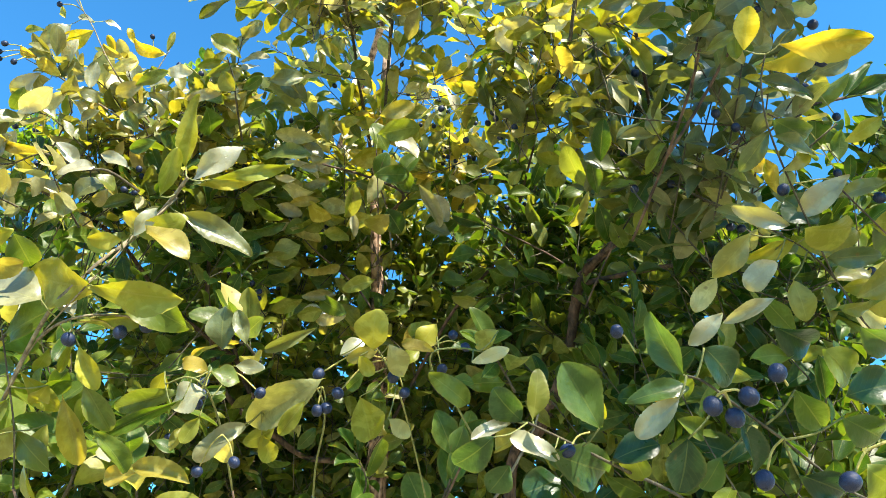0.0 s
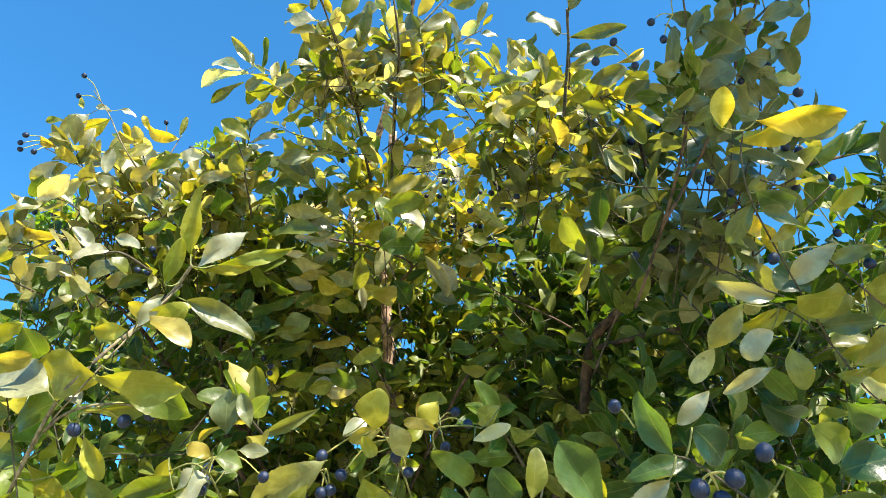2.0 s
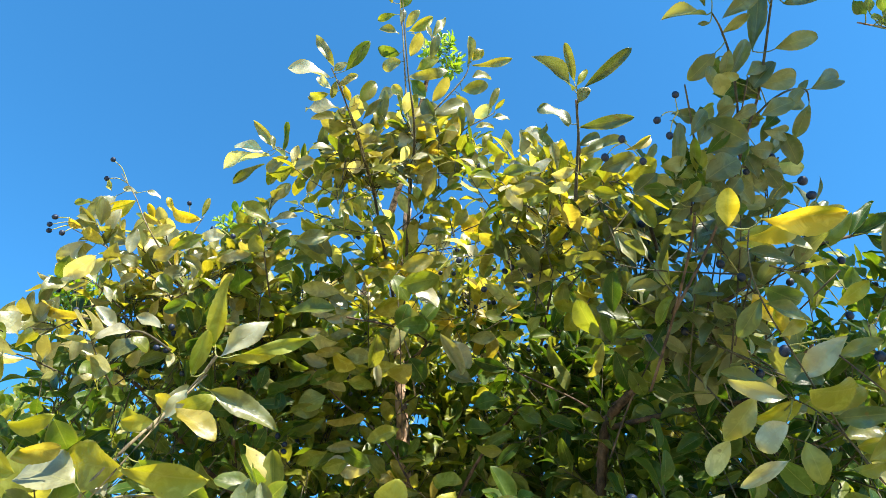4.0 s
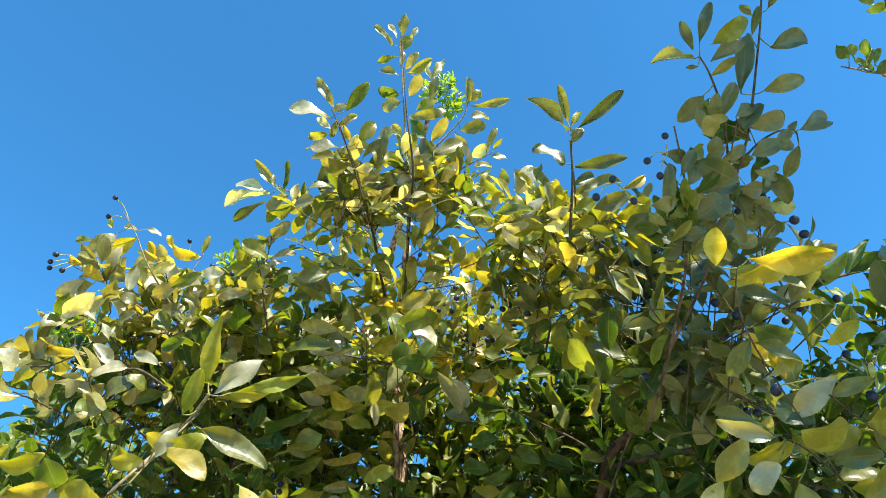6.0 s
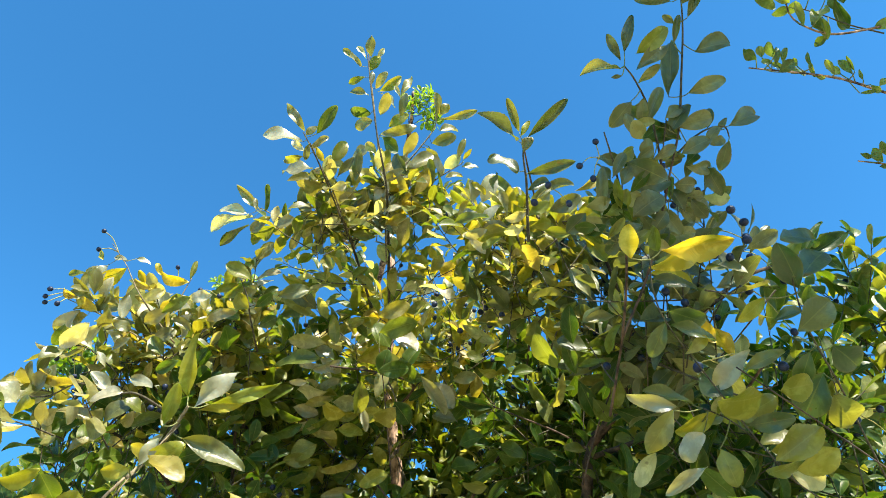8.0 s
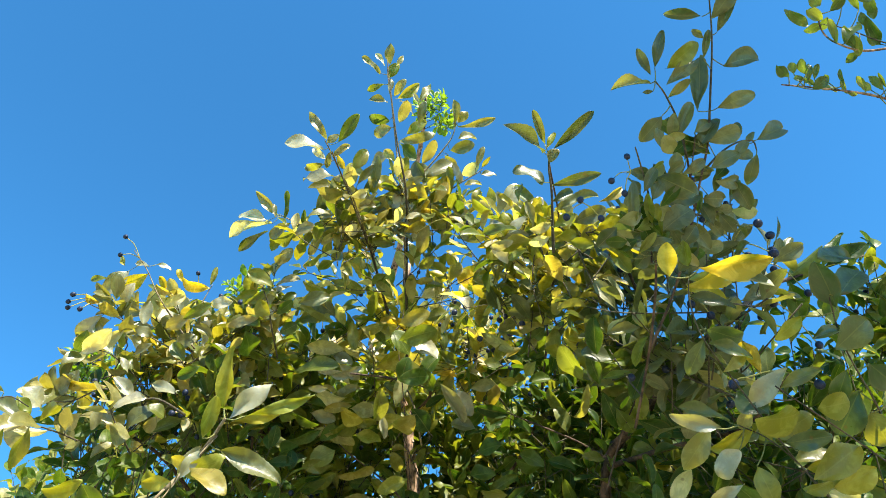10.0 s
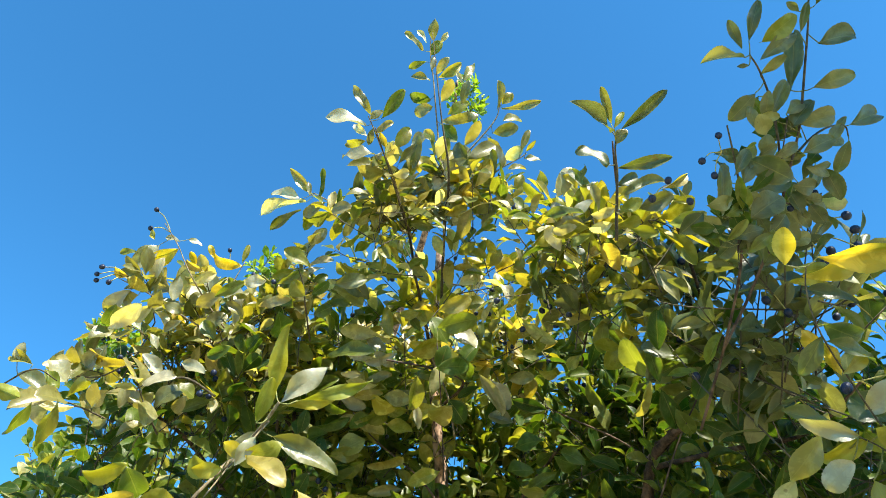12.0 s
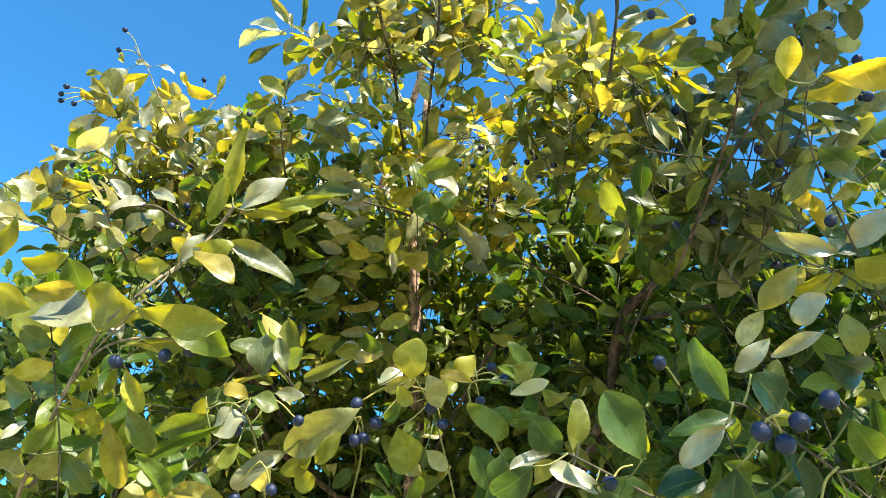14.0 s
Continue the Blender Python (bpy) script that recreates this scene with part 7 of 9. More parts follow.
leaf(tw, (0.3831, 0.2656, 2.0435), (0.3754, 0.2632, 2.0522), (-0.35, -0.78, -0.52), 1.17, leaf_sprig, 5)
leaf(tw, (0.3962, 0.2647, 2.0433), (0.3919, 0.2586, 2.0500), (-0.61, -0.35, -0.71), 0.99, leaf_sprig, 4)
leaf(tw, (0.4939, 0.2936, 2.0280), (0.5046, 0.2867, 2.0272), (-0.46, -0.66, -0.59), 1.36, leaf_sprig, 1)
leaf(tw, (0.4650, 0.2848, 2.0296), (0.4773, 0.2934, 2.0254), (-0.21, -0.17, -0.96), 0.87, leaf_sprig, 0)
leaf(tw, (0.4507, 0.2868, 2.0204), (0.4645, 0.2825, 2.0148), (-0.45, -0.46, -0.77), 0.54, leaf_sprig, 0)
limb(over, [(0.549, 0.261, 2.103), (0.514, 0.257, 2.091), (0.482, 0.254, 2.080), (0.439, 0.248, 2.066), (0.413, 0.239, 2.062), (0.389, 0.224, 2.064), (0.382, 0.205, 2.078)], 0.0015, 0.0006, "limb")
tw, _ = twig(over, [(0.482, 0.254, 2.080), (0.439, 0.248, 2.066), (0.413, 0.239, 2.062), (0.389, 0.224, 2.064), (0.382, 0.205, 2.078)], 0.0009, 0.0005, bark_twig)
leaf(tw, (0.3484, 0.1989, 2.0704), (0.3725, 0.2126, 2.0584), (-0.34, -0.20, -0.92), 0.59, leaf_sprig, 4)
leaf(tw, (0.3894, 0.2209, 2.0396), (0.3850, 0.2055, 2.0574), (-0.39, -0.65, -0.66), 0.67, leaf_sprig, 5)
leaf(tw, (0.4218, 0.2405, 2.0604), (0.4112, 0.2252, 2.0802), (-0.74, -0.28, -0.61), 0.81, leaf_sprig, 0)
leaf(tw, (0.4107, 0.2307, 2.0592), (0.4254, 0.2215, 2.0834), (-0.41, -0.91, -0.09), 0.94, leaf_sprig, 4)
leaf(tw, (0.4678, 0.2597, 2.0954), (0.4446, 0.2306, 2.0968), (-0.17, 0.09, -0.98), 0.66, leaf_sprig, 6)
leaf(tw, (0.4865, 0.2585, 2.0858), (0.5011, 0.2409, 2.0746), (-0.82, -0.48, -0.32), 0.95, leaf_sprig, 0)
leaf(tw, (0.4611, 0.2316, 2.1262), (0.4710, 0.2444, 2.1183), (-0.10, -0.47, -0.88), 1.29, leaf_sprig, 0)
leaf(tw, (0.3819, 0.2085, 2.0625), (0.3648, 0.1963, 2.0652), (0.04, -0.28, -0.96), 1.12, leaf_sprig, 5)
leaf(tw, (0.3923, 0.2053, 2.0709), (0.4037, 0.1943, 2.0737), (-0.28, -0.50, -0.82), 1.32, leaf_sprig, 5)
leaf(tw, (0.4225, 0.2031, 2.0825), (0.4387, 0.1994, 2.0912), (0.13, -0.80, -0.58), 1.60, leaf_sprig, 1)
leaf(tw, (0.3679, 0.1872, 2.0722), (0.3774, 0.1923, 2.0603), (-0.32, -0.75, -0.58), 1.43, leaf_sprig, 4)
limb(over, [(0.546, 0.387, 1.988), (0.506, 0.363, 1.992), (0.479, 0.352, 1.991), (0.451, 0.342, 1.987)], 0.0014, 0.0006, "limb")
tw, _ = twig(over, [(0.506, 0.363, 1.992), (0.479, 0.352, 1.991), (0.451, 0.342, 1.987)], 0.0009, 0.0005, bark_twig)
leaf(tw, (0.4760, 0.3521, 2.0009), (0.4629, 0.3470, 2.0027), (-0.03, -0.27, -0.96), 0.66, leaf_sprig, 4)
leaf(tw, (0.4690, 0.3382, 1.9778), (0.4610, 0.3314, 1.9921), (-0.64, -0.50, -0.59), 0.96, leaf_sprig, 4)
leaf(tw, (0.4924, 0.3538, 2.0050), (0.4833, 0.3408, 2.0108), (-0.07, -0.37, -0.93), 1.18, leaf_sprig, 2)
leaf(tw, (0.4867, 0.3468, 1.9826), (0.4867, 0.3335, 1.9962), (-0.57, -0.59, -0.57), 0.90, leaf_sprig, 0)
leaf(tw, (0.4894, 0.3493, 1.9809), (0.5060, 0.3457, 1.9929), (-0.06, -0.98, -0.21), 1.29, leaf_sprig, 7)
leaf(tw, (0.4858, 0.3538, 1.9865), (0.4768, 0.3532, 1.9905), (-0.22, -0.76, -0.61), 0.92, leaf_sprig, 1)
tw, _ = twig(main, [(-0.084, 0.999, 2.125), (-0.093, 0.961, 2.184), (-0.111, 0.934, 2.225), (-0.128, 0.918, 2.250), (-0.172, 0.923, 2.242)], 0.0020, 0.0009, bark_young)
leaf(tw, (-0.2274, 0.8468, 2.3240), (-0.2742, 0.8003, 2.3495), (0.36, -0.70, -0.61), 0.88, leaf_dull, 4)
leaf(tw, (-0.2753, 0.8135, 2.3862), (-0.2198, 0.8215, 2.3520), (-0.46, -0.32, -0.83), 0.73, leaf_yellow, 5)
leaf(tw, (-0.2093, 0.8746, 2.2622), (-0.2803, 0.8525, 2.2610), (0.26, -0.80, -0.54), 0.78, leaf_green, 0)
leaf(tw, (-0.1937, 0.8475, 2.3073), (-0.1914, 0.8724, 2.2513), (0.10, -0.91, -0.40), 0.78, leaf_green, 5)
leaf(tw, (-0.1611, 0.9165, 2.2495), (-0.0950, 0.8983, 2.2599), (0.06, -0.30, -0.95), 1.06, leaf_yellow, 6)
leaf(tw, (-0.2329, 0.8843, 2.2580), (-0.1942, 0.8910, 2.2447), (0.21, -0.97, 0.14), 1.61, leaf_pale, 0)
leaf(tw, (-0.0891, 0.8515, 2.3073), (-0.0704, 0.8677, 2.2750), (-0.29, -0.78, -0.56), 1.05, leaf_green, 4)
leaf(tw, (-0.0623, 0.8867, 2.3274), (-0.0134, 0.8858, 2.3458), (0.15, -0.89, -0.43), 0.91, leaf_green, 7)
leaf(tw, (0.1142, 0.7636, 2.2609), (0.0802, 0.7489, 2.2841), (-0.22, -0.65, -0.73), 1.28, leaf_mid, 1)
leaf(tw, (0.1567, 0.7332, 2.1976), (0.1271, 0.7342, 2.2065), (-0.28, -0.32, -0.90), 1.39, leaf_yellow, 0)
leaf(tw, (0.1640, 0.8360, 2.1394), (0.1974, 0.8224, 2.1728), (0.37, -0.68, -0.64), 1.27, leaf_yellow, 7)
leaf(tw, (-0.0184, 0.9035, 2.1773), (0.0080, 0.9331, 2.1297), (0.42, -0.86, -0.30), 1.20, leaf_pale, 5)
leaf(tw, (0.0158, 0.9105, 2.1785), (0.0611, 0.9034, 2.1823), (-0.07, -0.80, -0.60), 1.07, leaf_dull, 0)
leaf(tw, (-0.0625, 0.9281, 2.2514), (-0.0078, 0.9098, 2.2478), (-0.25, -0.59, -0.77), 0.73, leaf_yellow, 7)
leaf(tw, (-0.2349, 0.8182, 2.3878), (-0.1678, 0.8194, 2.3557), (-0.25, -0.79, -0.55), 0.60, leaf_mid, 7)
leaf(tw, (0.0436, 0.8444, 2.2488), (0.0992, 0.8510, 2.2005), (-0.33, -0.80, -0.49), 0.61, leaf_mid, 5)
leaf(tw, (-0.0521, 0.8280, 2.3560), (-0.0169, 0.8333, 2.3703), (0.14, -0.99, 0.02), 1.12, leaf_pale, 0)
leaf(tw, (0.0401, 0.7565, 2.3444), (0.0503, 0.7669, 2.3229), (0.41, -0.88, -0.23), 1.32, leaf_waxy, 2)
leaf(tw, (0.2416, 0.7051, 2.2453), (0.2129, 0.6998, 2.2602), (-0.43, -0.15, -0.89), 1.21, leaf_yellow, 5)
leaf(tw, (-0.0923, 0.8376, 2.4152), (-0.1046, 0.8153, 2.4500), (-0.19, -0.80, -0.58), 1.08, leaf_green, 5)
leaf(tw, (-0.2690, 0.9177, 2.2515), (-0.2072, 0.9451, 2.2437), (0.40, -0.92, -0.02), 0.73, leaf_waxy, 2)
leaf(tw, (-0.1934, 0.9407, 2.2259), (-0.2446, 0.9444, 2.2123), (-0.03, -0.99, -0.14), 0.74, leaf_waxy, 4)
leaf(tw, (-0.1470, 0.9445, 2.2283), (-0.0943, 0.9466, 2.2126), (-0.24, -0.44, -0.87), 0.78, leaf_green, 4)
leaf(tw, (-0.1784, 0.9617, 2.2027), (-0.1274, 0.9875, 2.1773), (0.33, -0.91, -0.25), 1.06, leaf_dull, 2)
leaf(tw, (-0.0863, 0.9503, 2.2322), (-0.0325, 0.9503, 2.2091), (-0.14, -0.94, -0.32), 0.73, leaf_mid, 5)
leaf(tw, (-0.2613, 0.9565, 2.1900), (-0.2061, 0.9377, 2.1844), (-0.32, -0.77, -0.55), 0.70, leaf_green, 0)
leaf(tw, (-0.2258, 0.9919, 2.1959), (-0.1672, 1.0028, 2.1805), (-0.13, -0.49, -0.86), 0.75, leaf_yellow, 6)
leaf(tw, (-0.1158, 0.8352, 2.3436), (-0.1450, 0.8149, 2.3694), (0.14, -0.85, -0.51), 1.03, leaf_green, 5)
leaf(tw, (-0.1678, 0.8193, 2.4123), (-0.1964, 0.8101, 2.4464), (-0.44, -0.71, -0.56), 1.08, leaf_yellow, 7)
leaf(tw, (-0.1235, 0.8121, 2.3830), (-0.1571, 0.8149, 2.3675), (0.12, -0.90, -0.42), 1.03, leaf_green, 6)
leaf(tw, (-0.0281, 0.7708, 2.3797), (-0.0621, 0.7913, 2.3655), (0.01, -0.55, -0.83), 1.07, leaf_green, 0)
leaf(tw, (0.0084, 0.8253, 2.3219), (0.0418, 0.8382, 2.3000), (0.30, -0.95, -0.10), 1.02, leaf_waxy, 4)
leaf(tw, (0.0741, 0.8279, 2.3029), (0.1068, 0.8397, 2.2745), (-0.57, -0.27, -0.77), 1.18, leaf_yellow, 6)
leaf(tw, (0.0579, 0.8113, 2.2586), (0.0339, 0.8247, 2.2445), (-0.07, -0.78, -0.63), 1.02, leaf_green, 7)
leaf(tw, (0.1056, 0.8023, 2.2318), (0.1363, 0.8172, 2.2136), (0.08, -0.84, -0.54), 0.95, leaf_mid, 2)
leaf(tw, (0.1525, 0.8002, 2.2117), (0.1205, 0.8091, 2.1881), (0.16, -0.84, -0.52), 0.89, leaf_green, 4)
leaf(tw, (0.0795, 0.8474, 2.2241), (0.0588, 0.8571, 2.1919), (0.35, -0.81, -0.47), 0.92, leaf_yellow, 5)
leaf(tw, (0.0080, 0.8771, 2.2890), (-0.0180, 0.9023, 2.2774), (-0.47, -0.72, -0.52), 0.85, leaf_waxy, 0)
leaf(tw, (-0.0366, 0.8665, 2.2751), (-0.0543, 0.8818, 2.2498), (0.08, -0.83, -0.56), 0.85, leaf_yellow, 6)
leaf(tw, (-0.0761, 0.8975, 2.2675), (-0.1026, 0.8934, 2.2934), (0.11, -0.99, -0.04), 1.15, leaf_green, 0)
leaf(tw, (-0.1240, 0.8352, 2.2823), (-0.0996, 0.8518, 2.2585), (-0.19, -0.70, -0.69), 0.93, leaf_yellow, 1)
leaf(tw, (-0.1375, 0.8921, 2.2789), (-0.1528, 0.8684, 2.2979), (0.51, -0.71, -0.48), 1.09, leaf_green, 0)
leaf(tw, (0.1087, 0.7473, 2.3116), (0.1357, 0.7605, 2.2865), (-0.48, -0.45, -0.75), 1.01, leaf_green, 7)
leaf(tw, (0.1446, 0.7319, 2.2950), (0.1755, 0.7187, 2.3131), (0.05, -0.76, -0.64), 1.08, leaf_yellow, 5)
leaf(tw, (0.1785, 0.7190, 2.2436), (0.1989, 0.7292, 2.2126), (-0.33, -0.81, -0.48), 0.92, leaf_mid, 4)
leaf(tw, (0.0643, 0.7560, 2.3214), (0.0966, 0.7454, 2.3434), (-0.03, -0.92, -0.40), 0.89, leaf_green, 0)
leaf(tw, (0.0088, 0.8061, 2.3805), (-0.0131, 0.7948, 2.4111), (-0.50, -0.63, -0.59), 1.01, leaf_yellow, 0)
leaf(tw, (0.1302, 0.8267, 2.1626), (0.1009, 0.8477, 2.1498), (-0.40, -0.81, -0.42), 0.98, leaf_mid, 1)
leaf(tw, (0.0634, 0.8652, 2.1667), (0.0959, 0.8797, 2.1564), (-0.20, -0.22, -0.95), 1.18, leaf_green, 0)
tw, _ = twig(main, [(-0.099, 1.126, 2.021), (-0.150, 1.081, 2.090), (-0.233, 1.041, 2.152), (-0.274, 1.012, 2.195)], 0.0022, 0.0009, bark_dark)
leaf(tw, (-0.3098, 0.9538, 2.1776), (-0.3558, 0.9448, 2.1936), (-0.16, -0.59, -0.79), 1.13, leaf_mid, 4)
leaf(tw, (-0.3036, 1.0570, 2.0893), (-0.2492, 1.0426, 2.1111), (0.18, -0.55, -0.82), 0.88, leaf_mid, 2)
leaf(tw, (-0.1631, 1.0557, 2.0225), (-0.2226, 1.0595, 2.0076), (0.13, -0.69, -0.71), 0.79, leaf_green, 1)
leaf(tw, (-0.1077, 0.9572, 2.1592), (-0.1635, 0.9521, 2.1417), (0.11, -0.99, -0.07), 0.97, leaf_yellow, 6)
leaf(tw, (-0.3328, 1.0487, 2.0930), (-0.2658, 1.0298, 2.0924), (-0.12, -0.41, -0.90), 1.11, leaf_mid, 2)
leaf(tw, (-0.1854, 0.9576, 2.1602), (-0.2364, 0.9538, 2.1768), (-0.22, -0.54, -0.81), 1.22, leaf_yellow, 7)
leaf(tw, (-0.1761, 1.0388, 2.0537), (-0.2383, 1.0243, 2.0404), (0.27, -0.94, -0.22), 0.66, leaf_waxy, 2)
leaf(tw, (-0.2383, 0.9805, 2.1205), (-0.2828, 0.9762, 2.0938), (0.01, -0.99, 0.14), 1.47, leaf_mid, 7)
leaf(tw, (-0.2061, 0.9948, 2.1539), (-0.1559, 1.0038, 2.1511), (0.18, -0.98, 0.02), 1.26, leaf_yellow, 0)
leaf(tw, (-0.2036, 1.0555, 2.0336), (-0.2489, 1.0565, 2.0146), (0.28, -0.66, -0.70), 1.30, leaf_yellow, 0)
leaf(tw, (-0.1975, 1.0831, 2.0327), (-0.2410, 1.0596, 2.0390), (0.49, -0.83, 0.27), 1.36, leaf_pale, 0)
leaf(tw, (-0.2948, 0.9835, 2.2056), (-0.2475, 1.0046, 2.1916), (0.34, -0.91, -0.24), 0.99, leaf_waxy, 5)
leaf(tw, (-0.1110, 1.0184, 2.0746), (-0.1673, 1.0119, 2.0477), (0.15, -0.98, -0.08), 0.73, leaf_yellow, 7)
leaf(tw, (-0.2445, 0.9961, 2.0979), (-0.2984, 0.9775, 2.1001), (0.17, -0.57, -0.80), 0.99, leaf_green, 5)
leaf(tw, (-0.2164, 0.9374, 2.2002), (-0.2825, 0.9425, 2.2032), (-0.08, -0.48, -0.87), 0.83, leaf_green, 4)
leaf(tw, (-0.2089, 0.9446, 2.1812), (-0.1566, 0.9591, 2.1705), (0.25, -0.96, -0.09), 1.19, leaf_mid, 5)
leaf(tw, (-0.2543, 0.9829, 2.1633), (-0.1979, 1.0000, 2.1755), (0.30, -0.37, -0.88), 1.15, leaf_mid, 0)
leaf(tw, (-0.1583, 1.0303, 2.0133), (-0.2186, 1.0290, 2.0411), (-0.30, -0.67, -0.68), 1.00, leaf_mid, 1)
leaf(tw, (-0.2258, 0.9939, 2.1715), (-0.2781, 0.9964, 2.1545), (-0.10, -0.98, 0.15), 1.33, leaf_mid, 2)
leaf(tw, (-0.3061, 0.9820, 2.1336), (-0.3584, 0.9974, 2.1357), (-0.28, -0.96, -0.02), 1.12, leaf_mid, 6)
leaf(tw, (-0.2420, 1.0290, 2.0940), (-0.1794, 1.0454, 2.1187), (0.42, -0.40, -0.81), 0.78, leaf_green, 5)
leaf(tw, (-0.2702, 0.9814, 2.1648), (-0.3297, 0.9778, 2.1362), (0.40, -0.52, -0.76), 0.68, leaf_mid, 6)
leaf(tw, (-0.1836, 1.0733, 2.0524), (-0.1355, 1.0993, 2.0267), (0.42, -0.90, -0.13), 1.05, leaf_green, 7)
leaf(tw, (-0.2005, 0.9666, 2.2064), (-0.2602, 0.9671, 2.2299), (-0.03, -1.00, -0.05), 0.76, leaf_green, 2)
leaf(tw, (-0.2430, 1.0703, 2.0626), (-0.3032, 1.0982, 2.0565), (-0.19, -0.59, -0.79), 0.84, leaf_yellow, 5)
leaf(tw, (-0.2654, 0.9945, 2.1626), (-0.2049, 1.0157, 2.1512), (0.25, -0.90, -0.36), 0.78, leaf_green, 6)
tw, _ = twig(right, [(0.243, 0.985, 2.058), (0.187, 0.964, 2.090), (0.111, 0.943, 2.122), (0.073, 0.932, 2.138)], 0.0020, 0.0009, bark_dark)
leaf(tw, (0.2993, 0.9176, 2.0028), (0.3505, 0.9503, 1.9857), (-0.08, -0.35, -0.93), 0.94, leaf_dark, 0)
leaf(tw, (-0.0053, 0.9848, 1.9629), (-0.0597, 0.9991, 1.9732), (-0.21, -0.96, 0.21), 0.99, leaf_yellow, 4)
leaf(tw, (0.3249, 0.9299, 2.0389), (0.2890, 0.9283, 2.0680), (0.08, -1.00, 0.05), 1.31, leaf_yellow, 1)
leaf(tw, (0.3144, 0.9832, 2.0034), (0.3692, 0.9867, 2.0308), (0.01, -0.99, 0.12), 0.93, leaf_dark, 5)
leaf(tw, (0.0666, 0.9177, 2.0664), (0.0050, 0.9263, 2.0745), (-0.10, -0.96, 0.27), 1.11, leaf_mid, 1)
leaf(tw, (0.3012, 0.9389, 2.0184), (0.3457, 0.9380, 2.0060), (0.03, -0.98, 0.19), 1.45, leaf_yellow, 1)
leaf(tw, (0.0017, 0.9347, 2.0244), (0.0494, 0.9493, 2.0415), (0.19, -0.94, 0.28), 1.51, leaf_dark, 0)
leaf(tw, (0.0806, 0.9853, 1.9907), (0.0337, 1.0072, 1.9693), (-0.02, -0.72, -0.70), 0.96, leaf_mid, 5)
leaf(tw, (0.0786, 0.9474, 2.0561), (0.1251, 0.9696, 2.0346), (-0.15, -0.51, -0.85), 1.13, leaf_dark, 1)
leaf(tw, (0.0843, 0.9106, 2.0432), (0.1312, 0.9247, 2.0310), (0.30, -0.95, 0.06), 1.37, leaf_dark, 0)
leaf(tw, (0.0196, 0.9119, 2.0955), (-0.0261, 0.9061, 2.1120), (0.18, -0.97, 0.15), 1.26, leaf_waxy, 2)
leaf(tw, (0.2184, 0.9908, 2.0385), (0.2775, 1.0083, 2.0316), (0.26, -0.95, -0.16), 0.84, leaf_dark, 1)
leaf(tw, (0.0595, 0.9404, 1.9906), (0.0161, 0.9295, 1.9887), (0.12, -0.32, -0.94), 1.26, leaf_green, 0)
leaf(tw, (0.0801, 0.9469, 2.0264), (0.0326, 0.9621, 2.0080), (-0.19, -0.94, -0.29), 0.88, leaf_dark, 5)
leaf(tw, (0.3092, 0.9670, 2.0116), (0.3591, 0.9490, 2.0333), (-0.13, -0.89, -0.43), 0.74, leaf_yellow, 5)
leaf(tw, (0.1293, 0.9076, 2.0257), (0.1720, 0.8971, 2.0048), (-0.28, -0.96, -0.09), 0.95, leaf_dark, 6)
tw, _ = twig(main, [(-0.086, 0.788, 2.363), (-0.085, 0.755, 2.435), (-0.086, 0.720, 2.508), (-0.087, 0.693, 2.562)], 0.0016, 0.0009, bark_young)
leaf(tw, (-0.1618, 0.7216, 2.4528), (-0.1216, 0.6939, 2.4647), (-0.27, -0.68, -0.68), 0.88, leaf_green, 2)
leaf(tw, (0.0165, 0.7242, 2.4033), (0.0669, 0.7352, 2.3726), (-0.42, -0.38, -0.83), 0.93, leaf_waxy, 7)
leaf(tw, (-0.1687, 0.7817, 2.4427), (-0.1390, 0.7540, 2.4930), (0.35, -0.72, -0.60), 0.84, leaf_dull, 5)
leaf(tw, (-0.0728, 0.7585, 2.4911), (-0.1360, 0.7713, 2.4827), (-0.07, -0.77, -0.63), 0.67, leaf_green, 7)
leaf(tw, (-0.0891, 0.7260, 2.5132), (-0.1360, 0.6814, 2.5467), (0.41, -0.78, -0.46), 0.70, leaf_green, 1)
leaf(tw, (-0.0430, 0.7335, 2.5402), (-0.0416, 0.7071, 2.5961), (0.33, -0.85, -0.41), 0.73, leaf_waxy, 0)
leaf(tw, (-0.1169, 0.7402, 2.4778), (-0.1633, 0.7047, 2.5122), (-0.19, -0.54, -0.82), 0.70, leaf_green, 0)
leaf(tw, (-0.0934, 0.7657, 2.4443), (-0.0629, 0.7280, 2.4580), (-0.60, -0.65, -0.47), 1.44, leaf_dull, 7)
leaf(tw, (-0.1230, 0.7172, 2.4943), (-0.1724, 0.7231, 2.4749), (0.00, -0.95, -0.30), 0.88, leaf_waxy, 2)
leaf(tw, (-0.0910, 0.7320, 2.5655), (-0.0696, 0.6859, 2.5846), (-0.02, -0.39, -0.92), 0.95, leaf_green, 6)
leaf(tw, (-0.0321, 0.7534, 2.4773), (-0.0835, 0.7324, 2.4769), (0.28, -0.68, -0.68), 0.83, leaf_waxy, 6)
leaf(tw, (-0.1170, 0.7326, 2.4787), (-0.0536, 0.7160, 2.4950), (-0.20, -0.96, -0.18), 0.78, leaf_pale, 4)
leaf(tw, (-0.1015, 0.7133, 2.5074), (-0.0398, 0.7426, 2.4998), (0.43, -0.90, 0.01), 1.18, leaf_dull, 5)
leaf(tw, (-0.0453, 0.8010, 2.4523), (-0.0684, 0.7603, 2.4774), (0.63, -0.63, -0.45), 1.13, leaf_waxy, 5)
leaf(tw, (-0.0945, 0.7494, 2.4003), (-0.0751, 0.7140, 2.4552), (0.17, -0.80, -0.58), 0.57, leaf_pale, 6)
